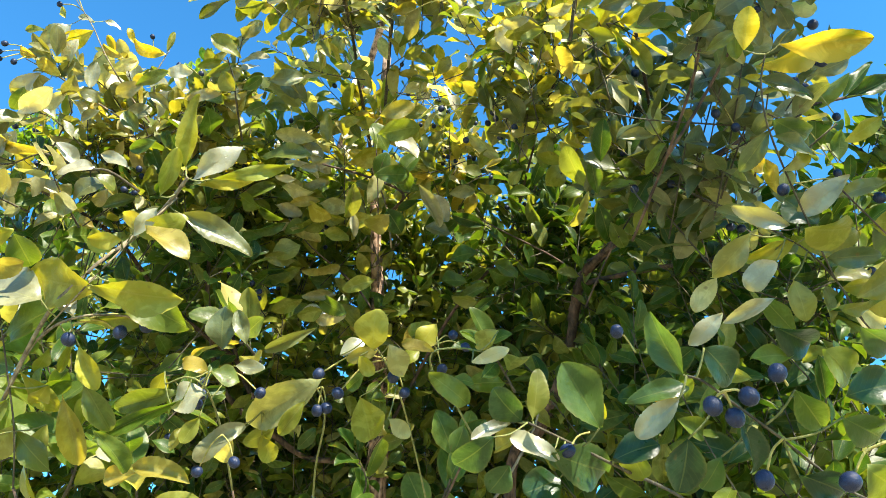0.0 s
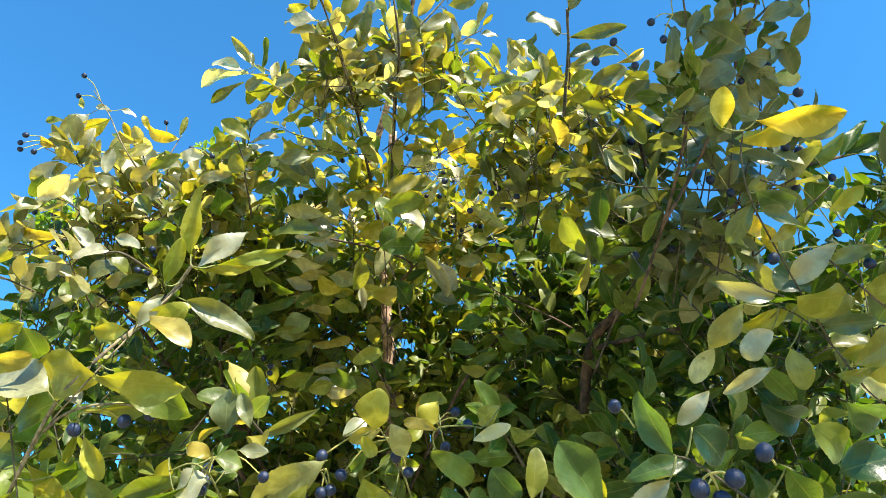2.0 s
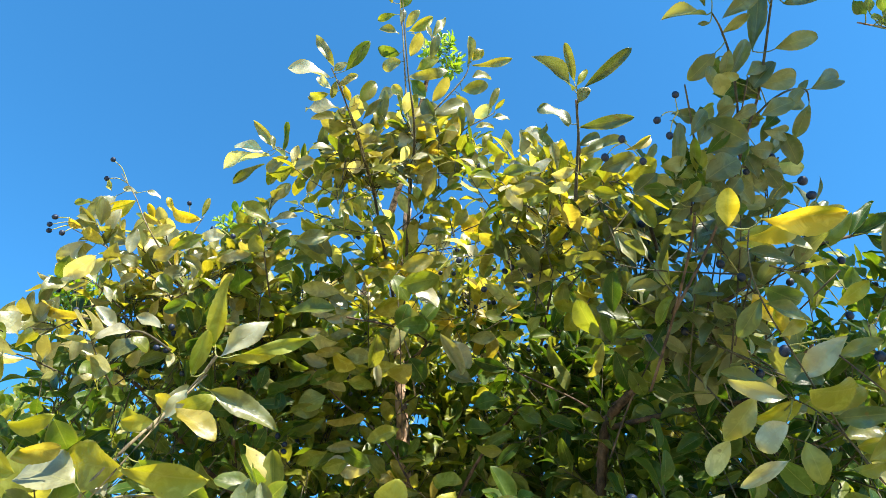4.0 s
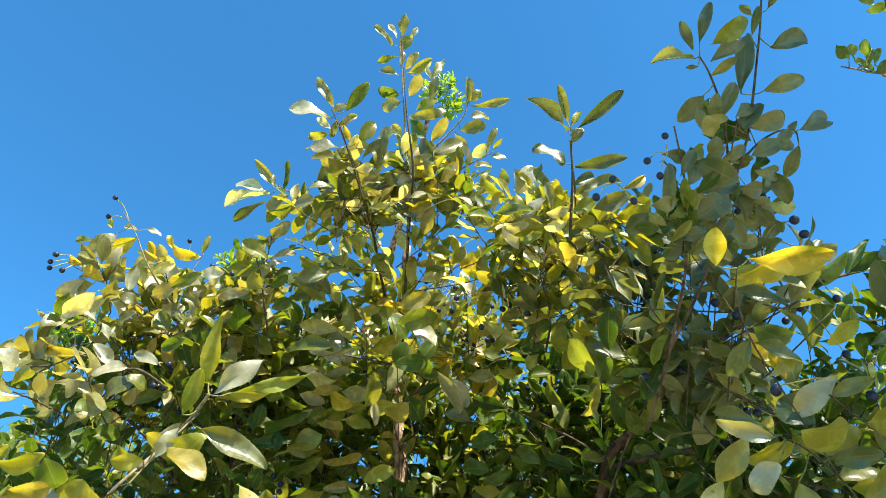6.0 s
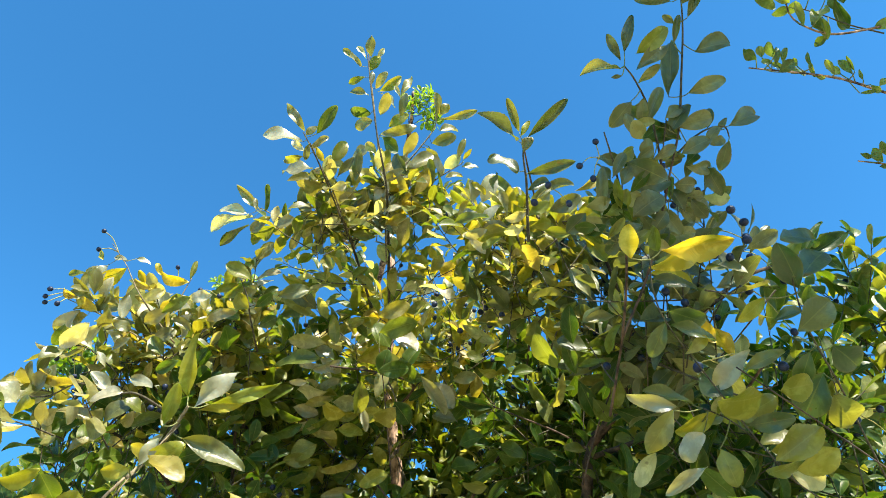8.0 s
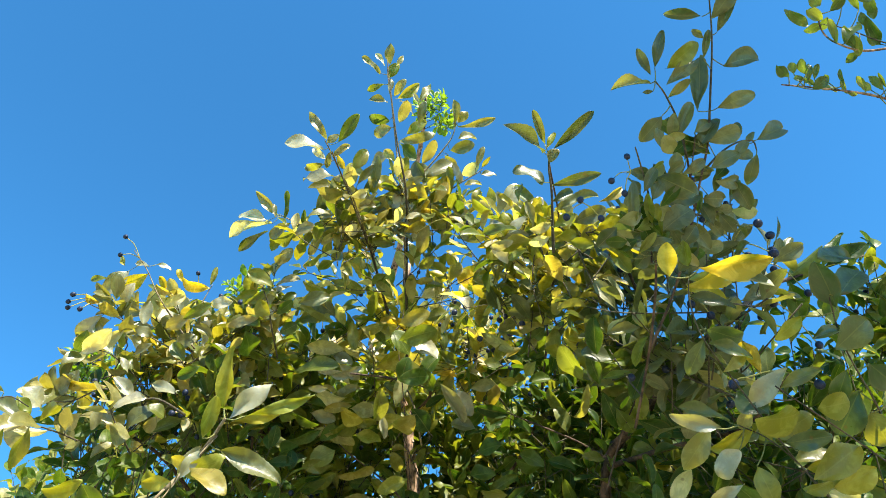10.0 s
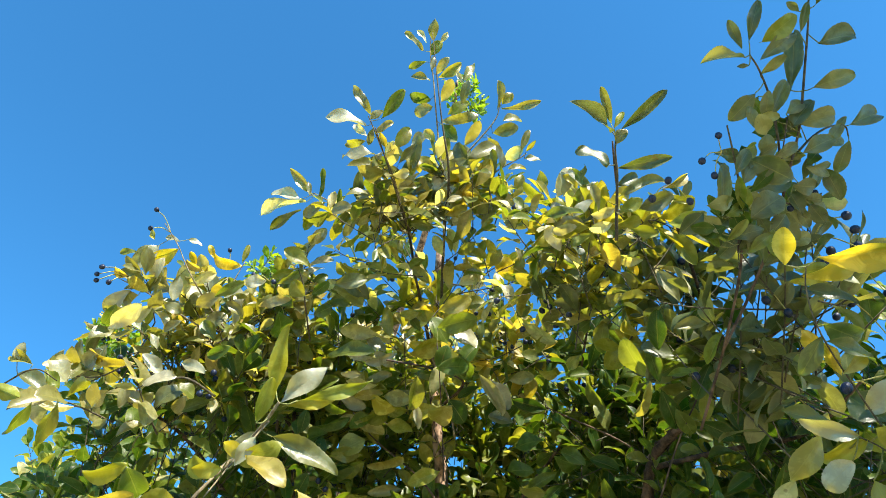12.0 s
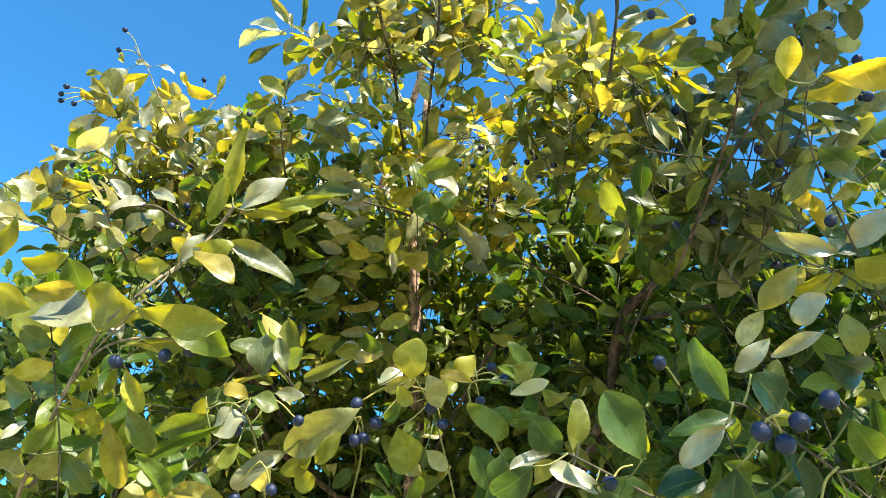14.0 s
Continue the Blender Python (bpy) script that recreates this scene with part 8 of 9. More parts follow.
leaf(tw, (-0.1706, 0.7520, 2.5641), (-0.1257, 0.7424, 2.5964), (0.29, -0.73, -0.62), 0.99, leaf_dull, 0)
leaf(tw, (-0.1547, 0.7227, 2.4533), (-0.1006, 0.7026, 2.4785), (-0.07, -0.85, -0.52), 0.73, leaf_waxy, 7)
leaf(tw, (-0.1673, 0.7349, 2.4543), (-0.1998, 0.7048, 2.4908), (0.51, -0.83, -0.23), 1.09, leaf_waxy, 6)
leaf(tw, (-0.1728, 0.7529, 2.5440), (-0.2196, 0.7026, 2.5728), (0.64, -0.73, -0.25), 0.74, leaf_waxy, 0)
leaf(tw, (-0.0758, 0.8138, 2.4200), (-0.0325, 0.7844, 2.4648), (0.32, -0.62, -0.72), 0.59, leaf_green, 6)
leaf(tw, (-0.0355, 0.6864, 2.4962), (-0.0578, 0.6581, 2.5301), (-0.32, -0.61, -0.72), 1.14, leaf_dull, 6)
leaf(tw, (-0.0176, 0.7757, 2.4283), (0.0222, 0.7375, 2.4677), (0.08, -0.68, -0.73), 0.62, leaf_pale, 6)
leaf(tw, (-0.1087, 0.7510, 2.4813), (-0.0744, 0.7034, 2.5112), (-0.43, -0.68, -0.59), 0.88, leaf_pale, 7)
leaf(tw, (-0.0536, 0.7302, 2.4905), (-0.0122, 0.7507, 2.4558), (-0.35, -0.56, -0.75), 0.97, leaf_waxy, 7)
leaf(tw, (-0.0702, 0.7424, 2.4207), (-0.0532, 0.7118, 2.4626), (0.15, -0.77, -0.62), 1.02, leaf_waxy, 2)
leaf(tw, (-0.1199, 0.7317, 2.4471), (-0.1181, 0.6920, 2.4785), (-0.05, -0.62, -0.78), 1.02, leaf_green, 0)
leaf(tw, (-0.0527, 0.7547, 2.3731), (-0.0362, 0.7028, 2.3908), (-0.23, -0.38, -0.90), 0.93, leaf_waxy, 6)
leaf(tw, (-0.0266, 0.7414, 2.4942), (0.0211, 0.7106, 2.5422), (0.30, -0.64, -0.71), 0.72, leaf_dull, 6)
leaf(tw, (-0.0693, 0.7545, 2.4046), (-0.1023, 0.7044, 2.4236), (0.73, -0.60, -0.33), 0.89, leaf_dull, 0)
leaf(tw, (-0.0149, 0.7710, 2.4371), (-0.0419, 0.7265, 2.4692), (0.23, -0.66, -0.72), 0.87, leaf_green, 5)
leaf(tw, (0.0035, 0.7178, 2.4656), (0.0530, 0.7487, 2.4415), (0.29, -0.83, -0.48), 0.83, leaf_waxy, 0)
leaf(tw, (-0.0542, 0.7259, 2.4703), (-0.0297, 0.6981, 2.5229), (0.34, -0.75, -0.56), 0.68, leaf_dull, 0)
leaf(tw, (0.0018, 0.7219, 2.5289), (0.0174, 0.6893, 2.5651), (0.24, -0.67, -0.70), 0.96, leaf_pale, 7)
leaf(tw, (-0.0714, 0.7107, 2.5390), (-0.0245, 0.6998, 2.5679), (0.35, -0.54, -0.77), 0.97, leaf_dull, 7)
tw, _ = twig(main, [(-0.152, 0.765, 2.406), (-0.167, 0.729, 2.479), (-0.188, 0.697, 2.544)], 0.0014, 0.0008, bark_twig)
leaf(tw, (-0.2353, 0.7077, 2.5370), (-0.1778, 0.6920, 2.5337), (-0.16, -0.40, -0.90), 0.91, leaf_green, 5)
leaf(tw, (-0.2689, 0.7436, 2.4970), (-0.3158, 0.7893, 2.4902), (-0.35, -0.48, -0.80), 0.83, leaf_waxy, 0)
leaf(tw, (-0.1869, 0.7518, 2.4109), (-0.1883, 0.7153, 2.4479), (0.05, -0.71, -0.70), 0.94, leaf_dull, 0)
leaf(tw, (-0.1591, 0.7510, 2.4194), (-0.1132, 0.7234, 2.4312), (-0.02, -0.43, -0.90), 0.97, leaf_waxy, 1)
leaf(tw, (-0.1379, 0.7124, 2.5261), (-0.1231, 0.6571, 2.5639), (0.24, -0.50, -0.83), 0.57, leaf_dull, 4)
leaf(tw, (-0.2457, 0.7450, 2.4828), (-0.2334, 0.6866, 2.4998), (0.04, -0.27, -0.96), 0.71, leaf_dull, 0)
leaf(tw, (-0.1211, 0.7669, 2.4647), (-0.1124, 0.7099, 2.5016), (0.10, -0.53, -0.84), 0.68, leaf_waxy, 6)
leaf(tw, (-0.1187, 0.7255, 2.5196), (-0.0440, 0.7187, 2.5259), (0.05, -0.33, -0.94), 0.79, leaf_waxy, 0)
leaf(tw, (-0.1326, 0.7326, 2.4241), (-0.0825, 0.7185, 2.4151), (-0.28, -0.46, -0.84), 1.11, leaf_waxy, 6)
leaf(tw, (-0.1937, 0.7491, 2.4621), (-0.2534, 0.7483, 2.4641), (0.01, -0.99, -0.15), 0.95, leaf_dull, 0)
leaf(tw, (-0.1931, 0.7285, 2.4214), (-0.1933, 0.6592, 2.4487), (0.13, -0.36, -0.92), 0.59, leaf_dull, 0)
leaf(tw, (-0.1536, 0.7107, 2.5579), (-0.1984, 0.6930, 2.5918), (-0.04, -0.86, -0.50), 0.78, leaf_dull, 0)
leaf(tw, (-0.2142, 0.7452, 2.4583), (-0.1684, 0.7028, 2.4923), (0.30, -0.38, -0.88), 0.75, leaf_dull, 0)
leaf(tw, (-0.1695, 0.7418, 2.5040), (-0.0989, 0.7438, 2.5315), (0.21, -0.86, -0.46), 0.58, leaf_waxy, 2)
leaf(tw, (-0.1518, 0.7571, 2.4222), (-0.1850, 0.7114, 2.4599), (0.43, -0.74, -0.52), 0.83, leaf_waxy, 0)
leaf(tw, (-0.1469, 0.7555, 2.5585), (-0.1452, 0.7134, 2.5952), (0.45, -0.58, -0.68), 0.74, leaf_green, 4)
leaf(tw, (-0.1419, 0.7511, 2.4115), (-0.0911, 0.7090, 2.4273), (-0.42, -0.72, -0.56), 0.89, leaf_dull, 7)
leaf(tw, (-0.1868, 0.7424, 2.4999), (-0.1474, 0.7042, 2.5181), (-0.11, -0.52, -0.85), 0.92, leaf_green, 0)
tw, _ = twig(main, [(0.148, 0.632, 2.186), (0.154, 0.609, 2.209), (0.163, 0.579, 2.238)], 0.0014, 0.0008, bark_twig)
leaf(tw, (0.1947, 0.5998, 2.2437), (0.2460, 0.6251, 2.2277), (-0.04, -0.47, -0.88), 0.67, leaf_green, 5)
leaf(tw, (0.0909, 0.5982, 2.1719), (0.0710, 0.5678, 2.1986), (-0.13, -0.61, -0.79), 0.93, leaf_waxy, 1)
leaf(tw, (0.1441, 0.5992, 2.2705), (0.1047, 0.5802, 2.2947), (0.09, -0.85, -0.52), 0.71, leaf_green, 5)
leaf(tw, (0.2195, 0.6069, 2.2067), (0.2227, 0.6439, 2.1630), (-0.36, -0.70, -0.62), 0.53, leaf_yellow, 2)
leaf(tw, (0.0829, 0.5969, 2.2089), (0.1261, 0.5710, 2.2077), (-0.51, -0.86, -0.04), 1.11, leaf_waxy, 6)
leaf(tw, (0.1802, 0.5966, 2.2328), (0.2346, 0.5930, 2.2188), (-0.25, -0.46, -0.85), 0.70, leaf_waxy, 6)
leaf(tw, (0.1780, 0.6106, 2.2248), (0.1560, 0.5666, 2.2545), (-0.36, -0.39, -0.85), 0.80, leaf_green, 2)
leaf(tw, (0.1124, 0.5828, 2.2321), (0.1392, 0.5539, 2.2647), (-0.03, -0.76, -0.65), 0.62, leaf_yellow, 6)
leaf(tw, (0.1191, 0.5876, 2.2170), (0.1543, 0.5718, 2.2136), (-0.41, -0.85, -0.32), 1.25, leaf_green, 6)
leaf(tw, (0.1552, 0.5847, 2.2422), (0.1452, 0.5584, 2.2722), (0.31, -0.76, -0.56), 0.96, leaf_yellow, 2)
leaf(tw, (0.1221, 0.6058, 2.2279), (0.1580, 0.5927, 2.2168), (-0.41, -0.46, -0.79), 0.94, leaf_green, 0)
leaf(tw, (0.1466, 0.6010, 2.2363), (0.1299, 0.5560, 2.2701), (0.26, -0.64, -0.72), 0.73, leaf_yellow, 2)
leaf(tw, (0.1318, 0.6249, 2.1808), (0.1377, 0.6008, 2.2323), (-0.04, -0.91, -0.42), 0.75, leaf_yellow, 1)
leaf(tw, (0.1245, 0.6146, 2.2041), (0.0996, 0.5967, 2.2358), (-0.38, -0.65, -0.66), 0.94, leaf_waxy, 2)
leaf(tw, (0.1403, 0.5959, 2.2140), (0.1511, 0.5658, 2.2393), (-0.29, -0.67, -0.68), 0.99, leaf_waxy, 4)
leaf(tw, (0.1414, 0.6158, 2.1618), (0.1267, 0.5739, 2.1826), (0.06, -0.46, -0.89), 0.72, leaf_yellow, 2)
leaf(tw, (0.1896, 0.6166, 2.2541), (0.1566, 0.6036, 2.2860), (-0.36, -0.68, -0.64), 0.79, leaf_green, 0)
leaf(tw, (0.1292, 0.5695, 2.2289), (0.1492, 0.5426, 2.2535), (0.02, -0.66, -0.75), 0.92, leaf_pale, 7)
leaf(tw, (0.2146, 0.5962, 2.2114), (0.1768, 0.5797, 2.2362), (-0.14, -0.71, -0.69), 0.73, leaf_green, 2)
leaf(tw, (0.0944, 0.5700, 2.2511), (0.1177, 0.5374, 2.2858), (0.22, -0.63, -0.74), 0.82, leaf_waxy, 7)
leaf(tw, (0.0943, 0.5896, 2.2072), (0.0908, 0.6293, 2.1830), (0.00, -0.52, -0.85), 0.73, leaf_green, 0)
leaf(tw, (0.0943, 0.6437, 2.2018), (0.0781, 0.6158, 2.2312), (-0.29, -0.61, -0.74), 0.75, leaf_green, 4)
leaf(tw, (0.0621, 0.6170, 2.2033), (0.0971, 0.6034, 2.2140), (-0.22, -0.88, -0.42), 1.06, leaf_yellow, 1)
leaf(tw, (0.1431, 0.5698, 2.2544), (0.1139, 0.5540, 2.2909), (-0.01, -0.91, -0.41), 0.94, leaf_green, 5)
leaf(tw, (0.1597, 0.5667, 2.2311), (0.2075, 0.5583, 2.2445), (0.20, -0.34, -0.92), 0.94, leaf_waxy, 1)
leaf(tw, (0.1099, 0.6277, 2.2302), (0.0716, 0.6380, 2.2128), (0.00, -0.86, -0.51), 0.91, leaf_yellow, 0)
leaf(tw, (0.1290, 0.5787, 2.2122), (0.1441, 0.5211, 2.2201), (-0.06, -0.15, -0.99), 0.62, leaf_green, 0)
leaf(tw, (0.0899, 0.5838, 2.2122), (0.0973, 0.5508, 2.2396), (0.23, -0.59, -0.77), 0.92, leaf_yellow, 1)
leaf(tw, (0.1916, 0.6371, 2.2012), (0.2178, 0.6618, 2.1685), (-0.35, -0.59, -0.73), 0.84, leaf_yellow, 6)
leaf(tw, (0.1480, 0.6326, 2.2022), (0.2000, 0.6153, 2.2090), (-0.02, -0.41, -0.91), 0.64, leaf_green, 7)
tw, _ = twig(right, [(0.255, 0.410, 1.964), (0.266, 0.381, 1.999), (0.276, 0.352, 2.034), (0.286, 0.326, 2.066)], 0.0010, 0.0006, bark_dark)
leaf(tw, (0.3053, 0.3621, 2.0477), (0.2718, 0.3585, 2.0481), (0.07, -0.75, -0.66), 0.86, leaf_mid, 5)
leaf(tw, (0.2980, 0.3969, 2.0223), (0.3266, 0.3960, 2.0212), (-0.05, -0.39, -0.92), 1.05, leaf_dull, 0)
leaf(tw, (0.2828, 0.3899, 2.0113), (0.2890, 0.3768, 2.0404), (-0.32, -0.89, -0.33), 0.76, leaf_mid, 2)
leaf(tw, (0.2605, 0.3947, 1.9912), (0.2564, 0.3812, 2.0147), (-0.45, -0.74, -0.50), 0.94, leaf_dull, 2)
leaf(tw, (0.3154, 0.4054, 2.0230), (0.2977, 0.3927, 2.0456), (-0.32, -0.70, -0.64), 0.92, leaf_dull, 2)
leaf(tw, (0.2980, 0.3412, 2.0604), (0.2738, 0.3324, 2.0773), (-0.52, -0.19, -0.84), 0.79, leaf_dull, 0)
leaf(tw, (0.2232, 0.3608, 1.9700), (0.2261, 0.3437, 1.9865), (-0.01, -0.69, -0.72), 1.05, leaf_mid, 2)
leaf(tw, (0.3037, 0.3645, 2.0376), (0.3250, 0.3564, 2.0538), (0.01, -0.89, -0.45), 0.90, leaf_dark, 1)
leaf(tw, (0.3024, 0.3477, 2.0590), (0.2842, 0.3394, 2.0759), (-0.28, -0.70, -0.65), 0.96, leaf_mid, 0)
leaf(tw, (0.2250, 0.3562, 1.9670), (0.2063, 0.3374, 1.9704), (-0.14, -0.04, -0.99), 0.91, leaf_dark, 2)
leaf(tw, (0.2773, 0.3646, 2.0361), (0.3045, 0.3601, 2.0486), (0.18, -0.73, -0.66), 0.80, leaf_dull, 2)
leaf(tw, (0.2486, 0.3563, 2.0206), (0.2327, 0.3351, 2.0359), (-0.34, -0.37, -0.87), 0.87, leaf_dark, 4)
leaf(tw, (0.2623, 0.3469, 2.0271), (0.2563, 0.3286, 2.0439), (-0.40, -0.54, -0.74), 1.03, leaf_dull, 7)
leaf(tw, (0.2404, 0.3110, 2.0258), (0.2345, 0.2917, 2.0427), (-0.29, -0.58, -0.76), 0.72, leaf_dull, 1)
leaf(tw, (0.2406, 0.3079, 2.0385), (0.2684, 0.3054, 2.0399), (-0.01, -0.59, -0.81), 0.75, leaf_mid, 0)
leaf(tw, (0.2615, 0.3366, 2.0527), (0.2898, 0.3322, 2.0745), (0.44, -0.57, -0.69), 0.80, leaf_dark, 7)
leaf(tw, (0.2701, 0.3242, 2.0585), (0.2465, 0.3094, 2.0753), (-0.17, -0.60, -0.78), 0.60, leaf_mid, 7)
leaf(tw, (0.3047, 0.3689, 2.0394), (0.3418, 0.3811, 2.0473), (0.31, -0.37, -0.88), 0.81, leaf_dull, 6)
leaf(tw, (0.2299, 0.3703, 1.9652), (0.2160, 0.3575, 1.9755), (-0.28, -0.40, -0.87), 0.97, leaf_mid, 0)
leaf(tw, (0.2511, 0.3524, 2.0118), (0.2667, 0.3398, 2.0257), (-0.19, -0.83, -0.53), 1.12, leaf_mid, 4)
leaf(tw, (0.2863, 0.3270, 2.0707), (0.3083, 0.3207, 2.0867), (0.16, -0.82, -0.54), 1.08, leaf_dull, 0)
leaf(tw, (0.2447, 0.3890, 1.9908), (0.2267, 0.3793, 2.0062), (-0.41, -0.47, -0.78), 0.98, leaf_dark, 5)
leaf(tw, (0.2322, 0.3339, 2.0119), (0.2043, 0.3190, 2.0099), (0.39, -0.64, -0.66), 0.81, leaf_dull, 1)
leaf(tw, (0.2967, 0.3991, 2.0018), (0.2866, 0.3792, 2.0221), (0.19, -0.75, -0.64), 1.06, leaf_dull, 6)
leaf(tw, (0.2191, 0.3589, 1.9740), (0.1932, 0.3632, 1.9733), (-0.05, -0.43, -0.90), 1.02, leaf_dark, 4)
leaf(tw, (0.2906, 0.3508, 2.0699), (0.2599, 0.3462, 2.0753), (-0.02, -0.71, -0.71), 0.82, leaf_dark, 1)
tw, _ = twig(right, [(0.217, 0.389, 1.947), (0.221, 0.363, 1.974), (0.225, 0.344, 1.994)], 0.0010, 0.0006, bark_dark)
leaf(tw, (0.2437, 0.3969, 1.9638), (0.2191, 0.3906, 1.9571), (0.33, -0.38, -0.86), 1.32, leaf_dull, 0)
leaf(tw, (0.2572, 0.3960, 2.0051), (0.2245, 0.3994, 2.0085), (-0.14, -0.88, -0.45), 0.87, leaf_green, 2)
leaf(tw, (0.2258, 0.3878, 1.9453), (0.2387, 0.3697, 1.9679), (-0.24, -0.82, -0.52), 0.75, leaf_dull, 4)
leaf(tw, (0.2207, 0.3792, 1.9371), (0.2436, 0.3638, 1.9474), (-0.23, -0.76, -0.61), 0.83, leaf_green, 0)
leaf(tw, (0.2535, 0.4034, 1.9728), (0.2762, 0.4165, 1.9618), (0.04, -0.68, -0.73), 0.85, leaf_green, 0)
leaf(tw, (0.1998, 0.3657, 1.9483), (0.1823, 0.3476, 1.9544), (0.37, -0.60, -0.71), 1.07, leaf_dull, 0)
leaf(tw, (0.2088, 0.3635, 1.9872), (0.2152, 0.3456, 2.0031), (-0.30, -0.69, -0.66), 0.95, leaf_mid, 5)
leaf(tw, (0.2468, 0.3903, 1.9999), (0.2466, 0.3728, 2.0267), (-0.30, -0.80, -0.52), 0.75, leaf_green, 0)
leaf(tw, (0.2561, 0.4130, 1.9742), (0.2820, 0.4122, 1.9754), (-0.00, -0.85, -0.53), 1.18, leaf_mid, 5)
leaf(tw, (0.2100, 0.3763, 1.9537), (0.2368, 0.3618, 1.9515), (-0.41, -0.66, -0.62), 0.79, leaf_dull, 4)
leaf(tw, (0.2001, 0.3509, 1.9574), (0.2288, 0.3512, 1.9692), (0.32, -0.55, -0.77), 0.76, leaf_mid, 1)
leaf(tw, (0.1970, 0.3539, 1.9586), (0.1868, 0.3381, 1.9718), (0.17, -0.70, -0.70), 1.01, leaf_mid, 2)
leaf(tw, (0.2173, 0.3503, 1.9636), (0.2122, 0.3221, 1.9761), (-0.22, -0.36, -0.91), 0.66, leaf_mid, 0)
leaf(tw, (0.2416, 0.3882, 1.9860), (0.2238, 0.3734, 1.9945), (-0.08, -0.42, -0.90), 1.21, leaf_green, 6)
leaf(tw, (0.2523, 0.3798, 1.9659), (0.2500, 0.3931, 1.9389), (-0.47, -0.81, -0.36), 1.01, leaf_mid, 5)
leaf(tw, (0.2008, 0.3579, 1.9500), (0.1786, 0.3609, 1.9450), (-0.02, -0.91, -0.42), 1.18, leaf_dark, 1)
leaf(tw, (0.2023, 0.3439, 1.9685), (0.2042, 0.3277, 1.9932), (-0.35, -0.79, -0.49), 0.91, leaf_dull, 2)
leaf(tw, (0.1960, 0.3753, 1.9425), (0.1760, 0.3632, 1.9592), (0.10, -0.86, -0.51), 0.97, leaf_dark, 5)
leaf(tw, (0.2079, 0.3525, 1.9671), (0.2191, 0.3679, 1.9478), (-0.13, -0.74, -0.66), 1.00, leaf_dark, 4)
leaf(tw, (0.2324, 0.3518, 1.9877), (0.2511, 0.3299, 1.9937), (-0.28, -0.47, -0.84), 0.88, leaf_dark, 0)
leaf(tw, (0.2004, 0.3660, 1.9393), (0.2188, 0.3512, 1.9504), (-0.19, -0.73, -0.65), 0.74, leaf_green, 5)
leaf(tw, (0.2192, 0.3922, 1.9511), (0.2421, 0.3763, 1.9654), (-0.25, -0.82, -0.52), 0.82, leaf_dull, 5)
leaf(tw, (0.2004, 0.3637, 1.9724), (0.2123, 0.3408, 1.9888), (-0.28, -0.65, -0.71), 0.76, leaf_dark, 2)
leaf(tw, (0.1907, 0.3564, 1.9479), (0.1688, 0.3588, 1.9501), (-0.14, -0.48, -0.87), 1.24, leaf_mid, 0)
tw, _ = twig(main, [(-0.100, 0.962, 2.027), (-0.098, 0.895, 2.091), (-0.097, 0.841, 2.143), (-0.098, 0.801, 2.181)], 0.0012, 0.0008, bark_dark)
leaf(tw, (-0.0594, 0.8255, 2.1509), (-0.0977, 0.8008, 2.1664), (-0.01, -0.52, -0.86), 1.17, leaf_dull, 1)
leaf(tw, (-0.0900, 0.7403, 2.1949), (-0.0347, 0.7289, 2.2123), (0.11, -0.64, -0.76), 0.76, leaf_green, 7)
leaf(tw, (-0.0543, 0.8492, 2.1471), (-0.0901, 0.8253, 2.1725), (0.54, -0.84, -0.03), 1.59, leaf_green, 2)
leaf(tw, (-0.0949, 0.8092, 2.1310), (-0.0827, 0.7782, 2.1609), (0.11, -0.67, -0.74), 1.05, leaf_dark, 7)
leaf(tw, (-0.0647, 0.8502, 2.1691), (-0.0338, 0.8340, 2.2077), (-0.04, -0.93, -0.36), 1.12, leaf_mid, 6)
leaf(tw, (-0.0657, 0.8228, 2.1722), (-0.0419, 0.8606, 2.1398), (0.12, -0.69, -0.72), 0.82, leaf_mid, 4)
leaf(tw, (-0.0738, 0.8066, 2.2110), (-0.0276, 0.8154, 2.1858), (0.27, -0.95, 0.16), 1.63, leaf_pale, 0)
leaf(tw, (-0.0827, 0.8277, 2.1995), (-0.1078, 0.7953, 2.2348), (0.59, -0.76, -0.28), 1.17, leaf_mid, 7)
leaf(tw, (-0.0784, 0.8602, 2.0998), (-0.1181, 0.8978, 2.0904), (-0.23, -0.46, -0.86), 1.15, leaf_green, 7)
leaf(tw, (-0.1138, 0.8715, 2.1280), (-0.0942, 0.8489, 2.1823), (0.18, -0.88, -0.43), 0.67, leaf_mid, 7)
leaf(tw, (-0.0982, 0.7870, 2.1219), (-0.0430, 0.7974, 2.1348), (0.28, -0.69, -0.66), 0.83, leaf_mid, 7)
leaf(tw, (-0.0976, 0.7986, 2.2102), (-0.0312, 0.7748, 2.2109), (-0.20, -0.59, -0.78), 0.85, leaf_mid, 7)
leaf(tw, (-0.1333, 0.8379, 2.1453), (-0.1445, 0.8858, 2.1016), (0.39, -0.57, -0.72), 0.88, leaf_green, 6)
leaf(tw, (-0.0872, 0.8937, 2.1350), (-0.0585, 0.9091, 2.0996), (-0.22, -0.82, -0.53), 1.29, leaf_dark, 7)
tw, _ = twig(right, [(0.182, 0.746, 1.884), (0.208, 0.696, 1.933), (0.242, 0.647, 1.981), (0.267, 0.608, 2.020)], 0.0012, 0.0008, bark_dark)
leaf(tw, (0.2179, 0.6087, 2.0195), (0.1954, 0.6017, 2.0695), (-0.09, -0.98, -0.18), 0.88, leaf_mid, 6)
leaf(tw, (0.2924, 0.6875, 1.9696), (0.3347, 0.6633, 1.9638), (-0.42, -0.57, -0.71), 0.95, leaf_dark, 4)
